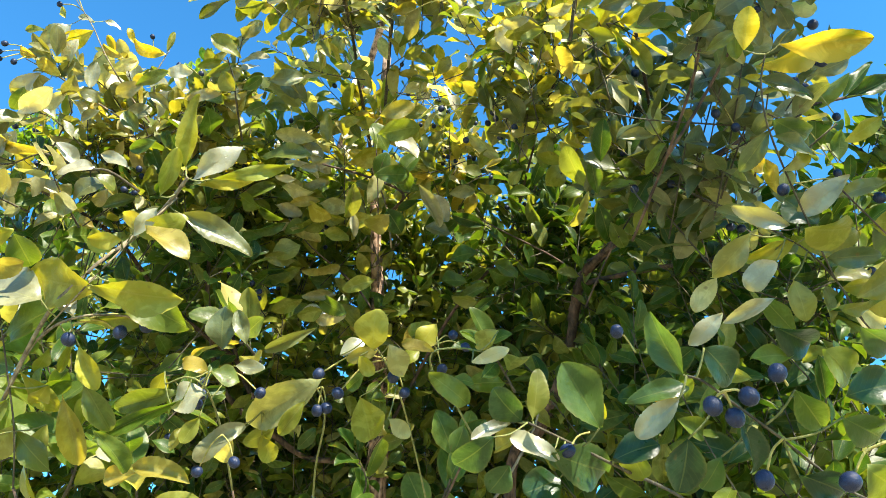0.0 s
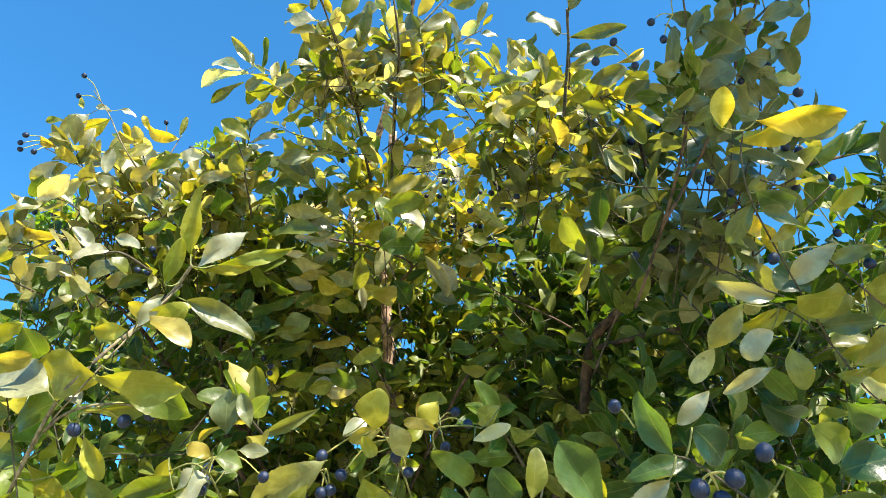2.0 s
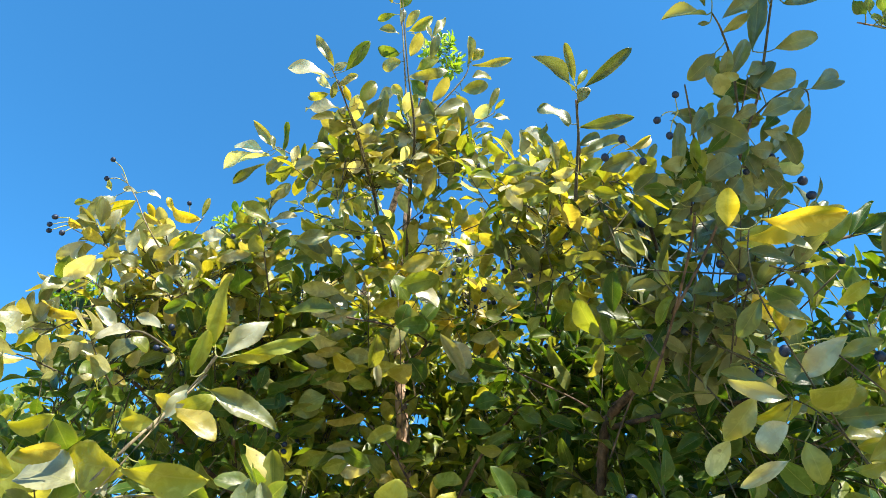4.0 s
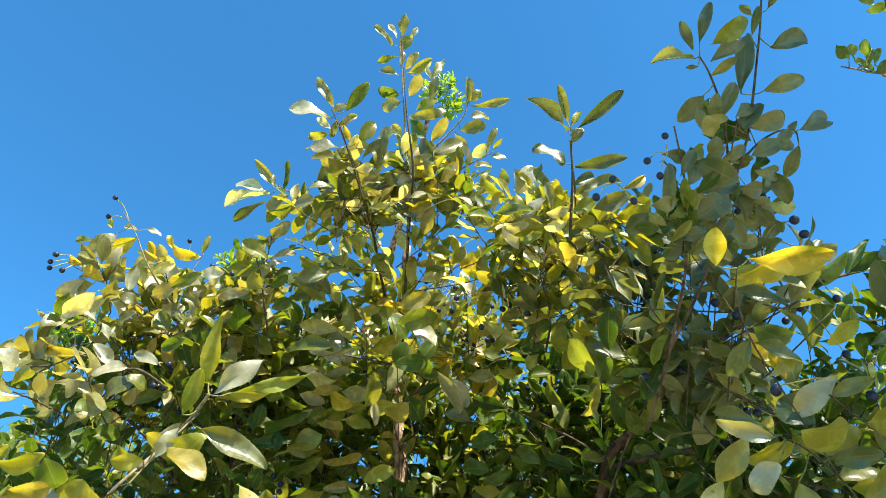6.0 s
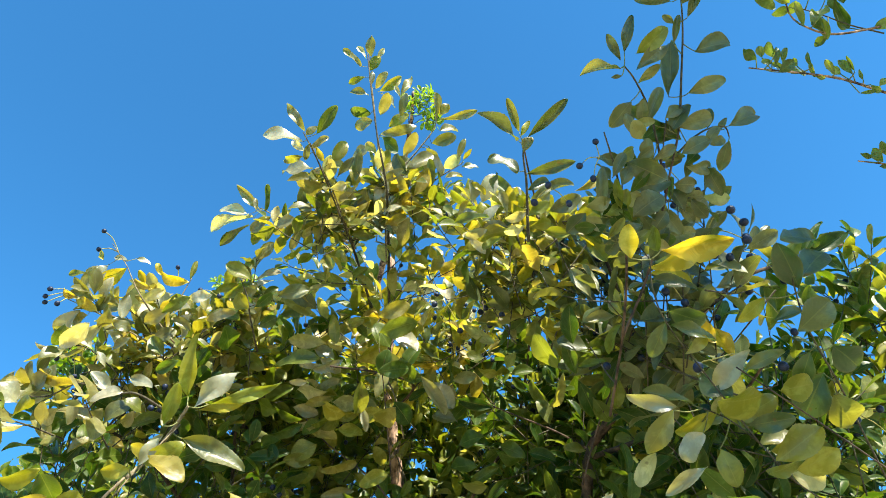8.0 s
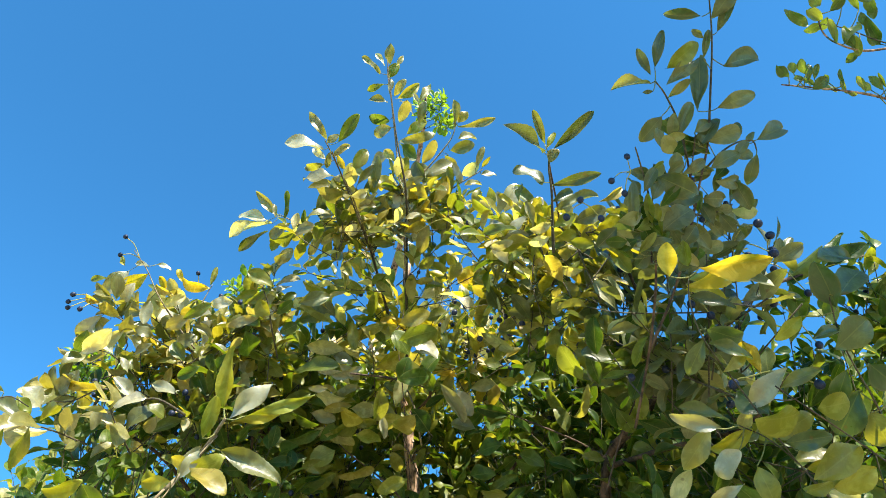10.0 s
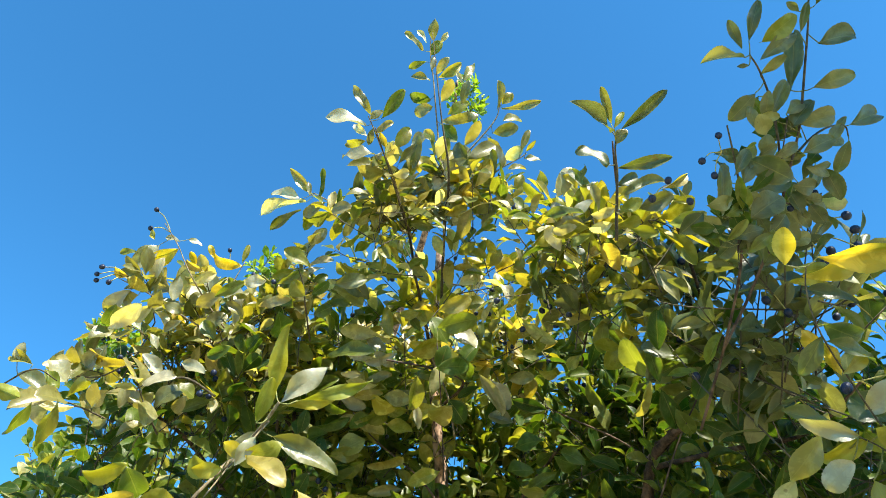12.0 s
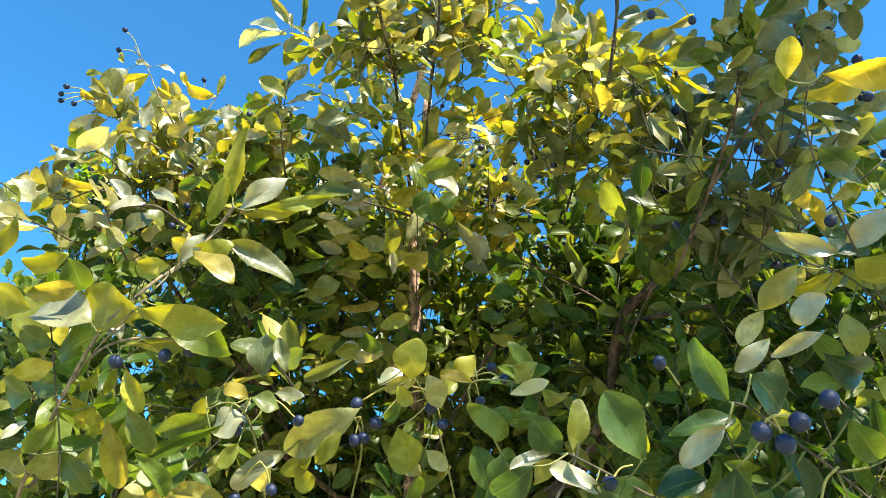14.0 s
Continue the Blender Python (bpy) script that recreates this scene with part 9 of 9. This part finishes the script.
leaf(tw, (0.2318, 0.6147, 2.0025), (0.1869, 0.6388, 1.9855), (-0.22, -0.80, -0.55), 0.77, leaf_dark, 2)
leaf(tw, (0.2120, 0.6775, 1.9574), (0.2571, 0.6985, 1.9589), (0.41, -0.87, -0.26), 0.93, leaf_dark, 0)
leaf(tw, (0.2709, 0.6562, 2.0170), (0.2226, 0.6433, 2.0267), (0.04, -0.69, -0.72), 1.00, leaf_dark, 1)
leaf(tw, (0.2446, 0.6101, 1.9850), (0.2180, 0.6336, 1.9483), (-0.18, -0.88, -0.43), 0.96, leaf_dark, 5)
leaf(tw, (0.2280, 0.6037, 2.0329), (0.2607, 0.5785, 2.0618), (-0.07, -0.79, -0.61), 0.92, leaf_dark, 6)
leaf(tw, (0.2978, 0.6487, 1.9619), (0.2440, 0.6604, 1.9541), (-0.19, -0.97, -0.17), 0.86, leaf_dark, 1)
leaf(tw, (0.1913, 0.6546, 1.9791), (0.2104, 0.6875, 1.9381), (-0.16, -0.73, -0.66), 0.91, leaf_dark, 0)
leaf(tw, (0.2260, 0.6618, 1.9934), (0.1902, 0.6268, 2.0108), (0.04, -0.48, -0.88), 0.93, leaf_dark, 4)
leaf(tw, (0.1841, 0.5978, 1.9961), (0.1813, 0.5575, 2.0279), (-0.27, -0.58, -0.77), 0.98, leaf_dark, 0)
leaf(tw, (0.2397, 0.6388, 1.9995), (0.2889, 0.6734, 1.9818), (0.47, -0.83, -0.31), 0.89, leaf_dark, 1)
leaf(tw, (0.2618, 0.6606, 1.9643), (0.2994, 0.7056, 1.9399), (0.51, -0.70, -0.51), 0.91, leaf_dark, 0)
leaf(tw, (0.2143, 0.6380, 2.0262), (0.2447, 0.6096, 2.0623), (-0.13, -0.83, -0.54), 0.86, leaf_dark, 2)
leaf(tw, (0.3079, 0.6546, 1.9787), (0.2527, 0.6473, 1.9865), (0.10, -0.98, -0.19), 0.74, leaf_dark, 0)
leaf(tw, (0.1818, 0.6210, 2.0114), (0.2283, 0.6420, 2.0224), (0.45, -0.85, -0.28), 1.20, leaf_dark, 2)
leaf(tw, (0.2059, 0.6666, 1.9608), (0.2282, 0.6894, 1.9339), (-0.31, -0.58, -0.75), 1.10, leaf_dark, 2)
leaf(tw, (0.2339, 0.6244, 1.9585), (0.2294, 0.6449, 1.9245), (-0.22, -0.85, -0.48), 0.89, leaf_mid, 0)
leaf(tw, (0.1953, 0.6156, 1.9957), (0.2453, 0.6154, 2.0063), (0.07, -0.93, -0.36), 0.75, leaf_mid, 4)
leaf(tw, (0.2779, 0.6090, 2.0319), (0.2852, 0.5670, 2.0538), (-0.50, -0.47, -0.73), 0.93, leaf_dark, 6)
leaf(tw, (0.2641, 0.6464, 1.9840), (0.2908, 0.6450, 1.9544), (-0.49, -0.78, -0.40), 1.22, leaf_dark, 1)
leaf(tw, (0.2226, 0.6278, 1.9608), (0.2469, 0.6139, 2.0025), (-0.13, -0.96, -0.25), 0.88, leaf_dark, 4)
leaf(tw, (0.2937, 0.6398, 2.0164), (0.2665, 0.6672, 1.9963), (-0.36, -0.76, -0.55), 1.12, leaf_mid, 5)
leaf(tw, (0.1882, 0.6587, 1.9907), (0.2219, 0.6295, 2.0067), (-0.30, -0.70, -0.65), 0.82, leaf_dark, 4)
leaf(tw, (0.1867, 0.6363, 1.9778), (0.1752, 0.6023, 2.0035), (0.09, -0.62, -0.78), 0.90, leaf_mid, 0)
leaf(tw, (0.2307, 0.6708, 1.9429), (0.2783, 0.6865, 1.9256), (0.01, -0.75, -0.66), 0.90, leaf_dark, 0)
tw, _ = twig(over, [(0.491, 0.258, 2.075), (0.459, 0.249, 2.082), (0.433, 0.239, 2.089), (0.412, 0.232, 2.094)], 0.0008, 0.0005, bark_twig)
leaf(tw, (0.4510, 0.2419, 2.1016), (0.4456, 0.2308, 2.1132), (-0.60, -0.42, -0.68), 0.78, leaf_sprig, 4)
leaf(tw, (0.4309, 0.2490, 2.0666), (0.4187, 0.2579, 2.0646), (-0.48, -0.75, -0.46), 1.17, leaf_sprig, 6)
leaf(tw, (0.4078, 0.2261, 2.0995), (0.4028, 0.2384, 2.0947), (-0.21, -0.43, -0.88), 1.38, leaf_sprig, 6)
leaf(tw, (0.4245, 0.2334, 2.0740), (0.4258, 0.2463, 2.0556), (-0.72, -0.54, -0.43), 0.94, leaf_sprig, 2)
leaf(tw, (0.4391, 0.2239, 2.1032), (0.4314, 0.2090, 2.1176), (-0.64, -0.34, -0.69), 0.85, leaf_sprig, 2)
leaf(tw, (0.4228, 0.2184, 2.1063), (0.4083, 0.2017, 2.1138), (-0.54, 0.09, -0.84), 0.85, leaf_sprig, 0)
leaf(tw, (0.4647, 0.2579, 2.1178), (0.4792, 0.2733, 2.1130), (-0.33, 0.02, -0.94), 0.82, leaf_sprig, 0)
leaf(tw, (0.4605, 0.2339, 2.1110), (0.4505, 0.2183, 2.1179), (-0.33, -0.20, -0.92), 0.93, leaf_sprig, 7)
leaf(tw, (0.3922, 0.2210, 2.0780), (0.3759, 0.2270, 2.0757), (0.01, -0.34, -0.94), 1.15, leaf_sprig, 0)
limb(back, [(-0.778, 2.713, -0.050), (-0.679, 2.549, 1.314), (-0.620, 2.386, 2.678), (-0.461, 2.101, 2.980), (-0.238, 1.668, 3.346), (-0.108, 1.347, 3.597), (-0.075, 1.231, 3.712)], 0.0270, 0.0030, "trunk")
limb(back, [(-0.620, 2.386, 2.678), (-0.947, 2.063, 2.848), (-1.247, 1.805, 2.942), (-1.335, 1.618, 2.979)], 0.0080, 0.0020, "limb")
limb(back, [(-0.514, 2.189, 2.891), (-0.640, 1.900, 3.040), (-0.750, 1.650, 3.150)], 0.0060, 0.0020, "limb")


# ---- crowns ----
# openings in the crown through which the sun falls on the trunk and the middle
GAPS = [(np.array((-0.30, 1.06, 2.18)), 0.075), (np.array((-0.20, 1.12, 2.08)), 0.06), (np.array((-0.18, 1.0, 2.30)), 0.075), (np.array((-0.05, 1.0, 2.36)), 0.07), (np.array((-0.139, 1.191, 2.165)), 0.07), (np.array((-0.121, 1.309, 1.859)), 0.06)]


def fill(parent, middle, half, count, per, size, material, label, lean=(0, 0, 1), long=0.11, fruit=0.0, gap=0.35, flat=1.0):
    """Sprigs scattered through an ellipsoid of crown, pointing out and up; their leaves are joined."""
    crown, tubes = Foliage(), []
    middle, half = np.array(middle), np.array(half)
    for _ in range(count):
        while True:
            q = rng.uniform(-1, 1, 3)
            if gap < np.linalg.norm(q) < 1:
                break
        base = middle + q * half
        if any(0 < (base - c) @ FACING < 1.2 and np.linalg.norm(np.cross(base - c, FACING)) < r for c, r in GAPS):
            continue
        way = unit(q * np.array((1, 1, 0.6)) + np.array(lean) * 0.8 + rng.normal(0, 0.45, 3))
        way = unit(way * np.array((1, flat, 1)))
        reach = long * rng.uniform(0.7, 1.3)
        line = smooth_line([base - way * reach, base, base + (way + UP * 0.25) * reach * 0.6], 4)
        tubes.append(tube_data(joined_to(parent, line, 0.07), 0.0011, 0.0006, 5))
        for b, s, t, nrm, _ in leaf_plan(line, per, size, 1.15, True, -0.05):
            crown.add(s, t, nrm, rng.uniform(0.72, 1.0))
            tubes.append(tube_data([b, s], 0.0007, 0.0005, 3))
        if rng.random() < fruit:
            end = line[-2]
            berries(parent, end, [end + rng.normal(0, 0.018, 3) + np.array((0, 0, -0.02)) for _ in range(int(rng.integers(2, 5)))], 0.0098)
    if tubes:
        part("brushwood", mesh_of("brushwood", *joined(tubes)), bark_twig, parent)["kind"] = "stuff"
    crown.finish("foliage", material, parent, label)


fill(main, (-0.135, 1.075, 2.368), (0.252, 0.127, 0.188), 37, 8, 0.055, leaf_green, "olive green leaves of the middle crown", fruit=0.25)
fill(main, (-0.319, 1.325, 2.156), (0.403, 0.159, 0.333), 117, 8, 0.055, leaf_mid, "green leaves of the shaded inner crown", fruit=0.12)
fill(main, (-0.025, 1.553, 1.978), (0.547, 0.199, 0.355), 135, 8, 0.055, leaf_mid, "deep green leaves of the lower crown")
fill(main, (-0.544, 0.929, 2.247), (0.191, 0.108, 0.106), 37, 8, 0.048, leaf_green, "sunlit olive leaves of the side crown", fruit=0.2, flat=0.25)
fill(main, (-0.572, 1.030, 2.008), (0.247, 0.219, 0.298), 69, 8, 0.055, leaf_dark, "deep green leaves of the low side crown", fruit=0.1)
fill(main, (-0.130, 0.818, 2.372), (0.210, 0.032, 0.122), 14, 6, 0.048, leaf_green, "olive leaves of the upper crown", gap=0.1, long=0.07, flat=0.25)
fill(main, (0.165, 0.745, 2.269), (0.112, 0.038, 0.108), 10, 7, 0.048, leaf_dull, "dull olive leaves of the upper crown", flat=0.25)
fill(main, (0.150, 0.769, 2.282), (0.114, 0.039, 0.110), 15, 7, 0.050, leaf_green, "yellowing leaves of the upper crown", fruit=0.3, flat=0.25)
fill(main, (0.267, 0.644, 2.170), (0.069, 0.026, 0.093), 14, 7, 0.048, leaf_dull, "olive leaves beside the tall stem", gap=0.0, long=0.07, fruit=0.2, flat=0.25)
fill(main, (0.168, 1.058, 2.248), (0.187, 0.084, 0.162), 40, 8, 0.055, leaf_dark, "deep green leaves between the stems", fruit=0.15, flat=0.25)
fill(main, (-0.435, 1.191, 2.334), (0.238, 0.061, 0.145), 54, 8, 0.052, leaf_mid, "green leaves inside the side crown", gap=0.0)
fill(main, (-0.100, 0.746, 2.483), (0.120, 0.040, 0.085), 11, 6, 0.047, leaf_green, "olive leaves about the leading shoot", gap=0.0, long=0.07, flat=0.5)
fill(main, (-0.014, 0.751, 2.454), (0.070, 0.040, 0.070), 7, 6, 0.047, leaf_green, "olive leaves beside the leading shoot", gap=0.0, long=0.06, flat=0.5)
fill(main, (-0.181, 0.701, 2.385), (0.090, 0.040, 0.050), 8, 6, 0.046, leaf_green, "olive leaves below the side shoot", gap=0.0, long=0.06, flat=0.5)
fill(main, (0.104, 0.639, 2.247), (0.090, 0.040, 0.050), 10, 6, 0.044, leaf_green, "yellowing olive leaves of the upper crown", gap=0.0, long=0.06, flat=0.5)
fill(main, (0.174, 0.587, 2.161), (0.070, 0.040, 0.050), 8, 6, 0.042, leaf_green, "yellowing olive leaves below the shoot", gap=0.0, long=0.06, flat=0.5)
fill(main, (-1.006, 1.250, 2.063), (0.220, 0.080, 0.160), 50, 8, 0.050, leaf_dark, "deep green leaves low at the side", gap=0.0)
fill(main, (-0.004, 0.965, 2.327), (0.200, 0.040, 0.100), 26, 7, 0.050, leaf_green, "yellow olive leaves of the middle crown", gap=0.0, long=0.07, fruit=0.35, flat=0.3)
fill(right, (0.746, 1.296, 1.858), (0.220, 0.100, 0.200), 59, 9, 0.055, leaf_dark, "dark leaves low at the outer edge", gap=0.0)
fill(right, (0.223, 1.044, 2.150), (0.170, 0.060, 0.120), 18, 8, 0.056, leaf_dark, "deep green leaves before the leaning stem", gap=0.0)
fill(right, (0.376, 1.048, 1.962), (0.200, 0.080, 0.120), 20, 8, 0.052, leaf_dark, "deep green leaves about the leaning stem", gap=0.0)
fill(main, (-0.496, 0.886, 2.306), (0.160, 0.050, 0.110), 29, 8, 0.046, leaf_green, "olive leaves inside the side crown", gap=0.0, long=0.08)
fill(right, (0.313, 0.615, 2.031), (0.106, 0.108, 0.085), 30, 7, 0.047, leaf_dull, "dull green leaves of the leaning crown", fruit=0.25)
fill(right, (0.680, 0.817, 2.095), (0.081, 0.052, 0.155), 25, 8, 0.048, leaf_mid, "deep green leaves at the outer edge", gap=0.0, fruit=0.1)
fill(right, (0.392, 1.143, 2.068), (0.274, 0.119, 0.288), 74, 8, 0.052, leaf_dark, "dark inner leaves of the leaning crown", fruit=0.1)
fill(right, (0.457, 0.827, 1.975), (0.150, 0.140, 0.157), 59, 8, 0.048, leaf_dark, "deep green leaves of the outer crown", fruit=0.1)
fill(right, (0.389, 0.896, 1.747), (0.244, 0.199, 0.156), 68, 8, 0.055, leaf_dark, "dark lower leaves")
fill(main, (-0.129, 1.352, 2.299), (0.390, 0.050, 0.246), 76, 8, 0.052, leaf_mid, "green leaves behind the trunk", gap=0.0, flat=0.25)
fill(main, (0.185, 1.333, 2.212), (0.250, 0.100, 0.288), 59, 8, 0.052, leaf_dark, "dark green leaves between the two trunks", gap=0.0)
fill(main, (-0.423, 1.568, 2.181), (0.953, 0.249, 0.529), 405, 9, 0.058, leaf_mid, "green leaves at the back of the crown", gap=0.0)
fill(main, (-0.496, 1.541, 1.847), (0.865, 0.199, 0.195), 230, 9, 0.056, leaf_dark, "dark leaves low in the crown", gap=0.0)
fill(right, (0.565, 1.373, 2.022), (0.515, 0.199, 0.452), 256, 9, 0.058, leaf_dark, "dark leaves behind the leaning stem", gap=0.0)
fill(main, (-0.406, 1.028, 2.375), (0.144, 0.042, 0.140), 23, 7, 0.055, leaf_mid, "green leaves between the upper branches", gap=0.0, long=0.08, fruit=0.1, flat=0.25)
fill(main, (-0.196, 0.882, 2.545), (0.107, 0.032, 0.073), 8, 6, 0.050, leaf_green, "olive leaves high in the crown", gap=0.0, long=0.07, flat=0.25)
fill(main, (-0.088, 1.015, 2.327), (0.204, 0.032, 0.169), 14, 7, 0.056, leaf_green, "olive leaves before the trunk", gap=0.0, long=0.08, flat=0.25)
fill(main, (-0.088, 1.015, 2.327), (0.204, 0.032, 0.169), 12, 7, 0.056, leaf_mid, "green leaves before the trunk", gap=0.0, long=0.08, flat=0.25)
fill(back, (-0.060, 1.285, 3.655), (0.058, 0.052, 0.078), 12, 8, 0.036, leaf_fresh, "fine fresh green leaves", gap=0.0, long=0.05)
fill(back, (-0.011, 1.318, 3.631), (0.033, 0.040, 0.030), 3, 8, 0.034, leaf_fresh, "fine fresh green leaves", gap=0.0, long=0.04)
fill(back, (-1.277, 1.676, 2.925), (0.075, 0.080, 0.075), 34, 8, 0.038, leaf_fresh, "fresh green leaves of the slender tree", gap=0.0, long=0.05)
fill(back, (-0.767, 1.620, 3.155), (0.060, 0.060, 0.050), 12, 8, 0.038, leaf_fresh, "fine fresh green leaves", gap=0.0, long=0.05)
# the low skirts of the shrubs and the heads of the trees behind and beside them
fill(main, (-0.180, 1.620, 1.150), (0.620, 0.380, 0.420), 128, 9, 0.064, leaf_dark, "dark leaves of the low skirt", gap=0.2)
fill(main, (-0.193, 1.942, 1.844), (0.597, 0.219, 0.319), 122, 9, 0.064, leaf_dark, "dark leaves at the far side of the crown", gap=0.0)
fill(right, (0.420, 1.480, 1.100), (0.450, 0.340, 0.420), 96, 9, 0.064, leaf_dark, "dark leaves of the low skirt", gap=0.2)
fill(over, (3.250, -0.950, 3.900), (0.620, 0.800, 0.750), 150, 9, 0.075, leaf_dark, "dark leaves of the broad tree", gap=0.2)
fill(over, (2.950, -1.900, 3.400), (0.700, 0.500, 0.600), 110, 9, 0.075, leaf_dark, "dark leaves of the broad tree", gap=0.2)
limb(over, [(2.200, -0.850, 2.400), (2.700, -0.900, 3.000), (3.200, -0.950, 3.900)], 0.035, 0.006)
limb(over, [(2.200, -0.850, 2.200), (2.600, -1.400, 2.800), (2.950, -1.900, 3.400)], 0.035, 0.006)

# ---- the tree whose bough shades the leaning shrub ----
limb(over, [(2.300, -0.900, -0.050), (2.280, -0.880, 1.400), (2.200, -0.850, 2.400), (2.050, -0.800, 3.200), (1.900, -0.750, 4.200)], 0.10, 0.02, "trunk")
limb(over, [(2.050, -0.800, 3.200), (1.147, 0.097, 3.457), (1.074, -0.052, 3.388), (1.010, -0.231, 3.292), (0.964, -0.433, 3.169), (0.942, -0.617, 3.046), (0.923, -0.835, 2.896)], 0.030, 0.005)
fill(over, (0.924, -0.853, 2.882), (0.060, 0.052, 0.060), 1, 8, 0.07, leaf_dark, "dark leaves of the broad tree", gap=0.0, long=0.05)
fill(over, (0.930, -0.747, 2.957), (0.070, 0.070, 0.070), 1, 8, 0.07, leaf_dark, "dark leaves of the broad tree", gap=0.0, long=0.05)
fill(over, (0.863, -0.596, 3.108), (0.060, 0.052, 0.060), 6, 8, 0.07, leaf_dark, "dark leaves of the broad tree", gap=0.0, long=0.05)
fill(over, (0.924, -0.511, 3.135), (0.070, 0.070, 0.070), 7, 8, 0.07, leaf_dark, "dark leaves of the broad tree", gap=0.0, long=0.05)
fill(over, (0.971, -0.409, 3.183), (0.070, 0.070, 0.070), 6, 8, 0.07, leaf_dark, "dark leaves of the broad tree", gap=0.0, long=0.05)
fill(over, (1.019, -0.243, 3.279), (0.080, 0.080, 0.080), 7, 8, 0.07, leaf_dark, "dark leaves of the broad tree", gap=0.0, long=0.05)
fill(over, (1.073, -0.117, 3.340), (0.090, 0.090, 0.090), 7, 8, 0.07, leaf_dark, "dark leaves of the broad tree", gap=0.0, long=0.05)
fill(over, (1.052, -0.513, 3.060), (0.090, 0.090, 0.090), 5, 8, 0.07, leaf_dark, "dark leaves of the broad tree", gap=0.0, long=0.05)
fill(over, (0.968, -0.634, 3.019), (0.070, 0.070, 0.070), 1, 8, 0.07, leaf_dark, "dark leaves of the broad tree", gap=0.0, long=0.05)
fill(over, (1.169, -0.256, 3.183), (0.140, 0.140, 0.140), 7, 8, 0.07, leaf_dark, "dark leaves of the broad tree", gap=0.0, long=0.05)
limb(over, [(1.147, 0.097, 3.457), (1.02, 0.03, 3.39), (0.86, -0.06, 3.26)], 0.006, 0.002)
fill(over, (0.90, -0.04, 3.29), (0.10, 0.09, 0.07), 6, 8, 0.07, leaf_dark, "dark leaves of the broad tree", gap=0.0, long=0.05)
fill(over, (0.83, -0.09, 3.21), (0.08, 0.08, 0.07), 4, 8, 0.07, leaf_dark, "dark leaves of the broad tree", gap=0.0, long=0.05)
limb(over, [(2.28, -0.88, 1.4), (1.9, -0.4, 1.95), (1.1, 0.36, 2.32), (0.549, 0.261, 2.103)], 0.022, 0.0016)
limb(over, [(1.9, -0.4, 1.95), (1.0, 0.30, 2.26), (0.540, 0.322, 2.044)], 0.012, 0.0016)
limb(over, [(1.0, 0.30, 2.26), (0.80, 0.36, 2.2), (0.546, 0.387, 1.988)], 0.006, 0.0014)

# ---- low stems that carry the sprays before the shrubs ----
for plant_of, way, r0, r1 in (
        (main, [(-0.105, 1.388, 0.868), (-0.25, 0.95, 1.18), (-0.331, 0.488, 1.586)], 0.005, 0.0016),
        (main, [(-0.25, 0.95, 1.18), (-0.25, 0.65, 1.42), (-0.276, 0.445, 1.600)], 0.003, 0.0010),
        (main, [(-0.108, 1.392, 0.80), (-0.06, 0.95, 1.20), (-0.006, 0.646, 1.611)], 0.005, 0.0014),
        (main, [(-0.06, 0.95, 1.20), (-0.02, 0.66, 1.40), (-0.002, 0.499, 1.562)], 0.003, 0.0012),
        (main, [(-0.06, 0.95, 1.20), (-0.11, 0.78, 1.45), (-0.120, 0.673, 1.616)], 0.003, 0.0012),
        (main, [(-0.11, 0.78, 1.45), (-0.16, 0.68, 1.53), (-0.179, 0.601, 1.632)], 0.002, 0.0010),
        (main, [(-0.006, 0.646, 1.611), (0.012, 0.598, 1.636), (0.029, 0.549, 1.665)], 0.0011, 0.0009),
        (near, [(0.644, 0.697, 0.77), (0.66, 0.86, 1.10), (0.629, 0.879, 1.364)], 0.003, 0.0012),
        (near, [(0.66, 0.86, 1.10), (0.63, 0.85, 1.30), (0.593, 0.814, 1.506)], 0.0025, 0.0012),
        (near, [(0.629, 0.879, 1.364), (0.42, 0.74, 1.50), (0.253, 0.623, 1.606)], 0.0014, 0.0010),
        (near, [(0.419, 0.456, 1.686), (0.414, 0.474, 1.710), (0.407, 0.496, 1.737)], 0.0009, 0.0008)):
    limb(plant_of, way, r0, r1, "limb", bark_dark)


# ---- leaf stalks, from each single leaf to its twig ----
def make_stalks():
    for name, bases in LEAF_BASES.items():
        line = TWIG_LINES.get(name)
        if line is None:
            continue
        tubes = []
        for b in bases:
            near_by = min(line, key=lambda q: np.linalg.norm(q - b))
            if 0.002 < np.linalg.norm(near_by - b) < 0.03:
                mid = 0.5 * (near_by + b) + np.array((0, 0, -0.08)) * np.linalg.norm(near_by - b)
                tubes.append(tube_data(smooth_line([near_by, mid, b], 3), 0.0006, 0.0005, 5))
        if tubes:
            part("leaf_stalk", mesh_of("leaf_stalk", *joined(tubes)), stalk_leaf, bpy.data.objects[name])["kind"] = "stuff"


make_stalks()
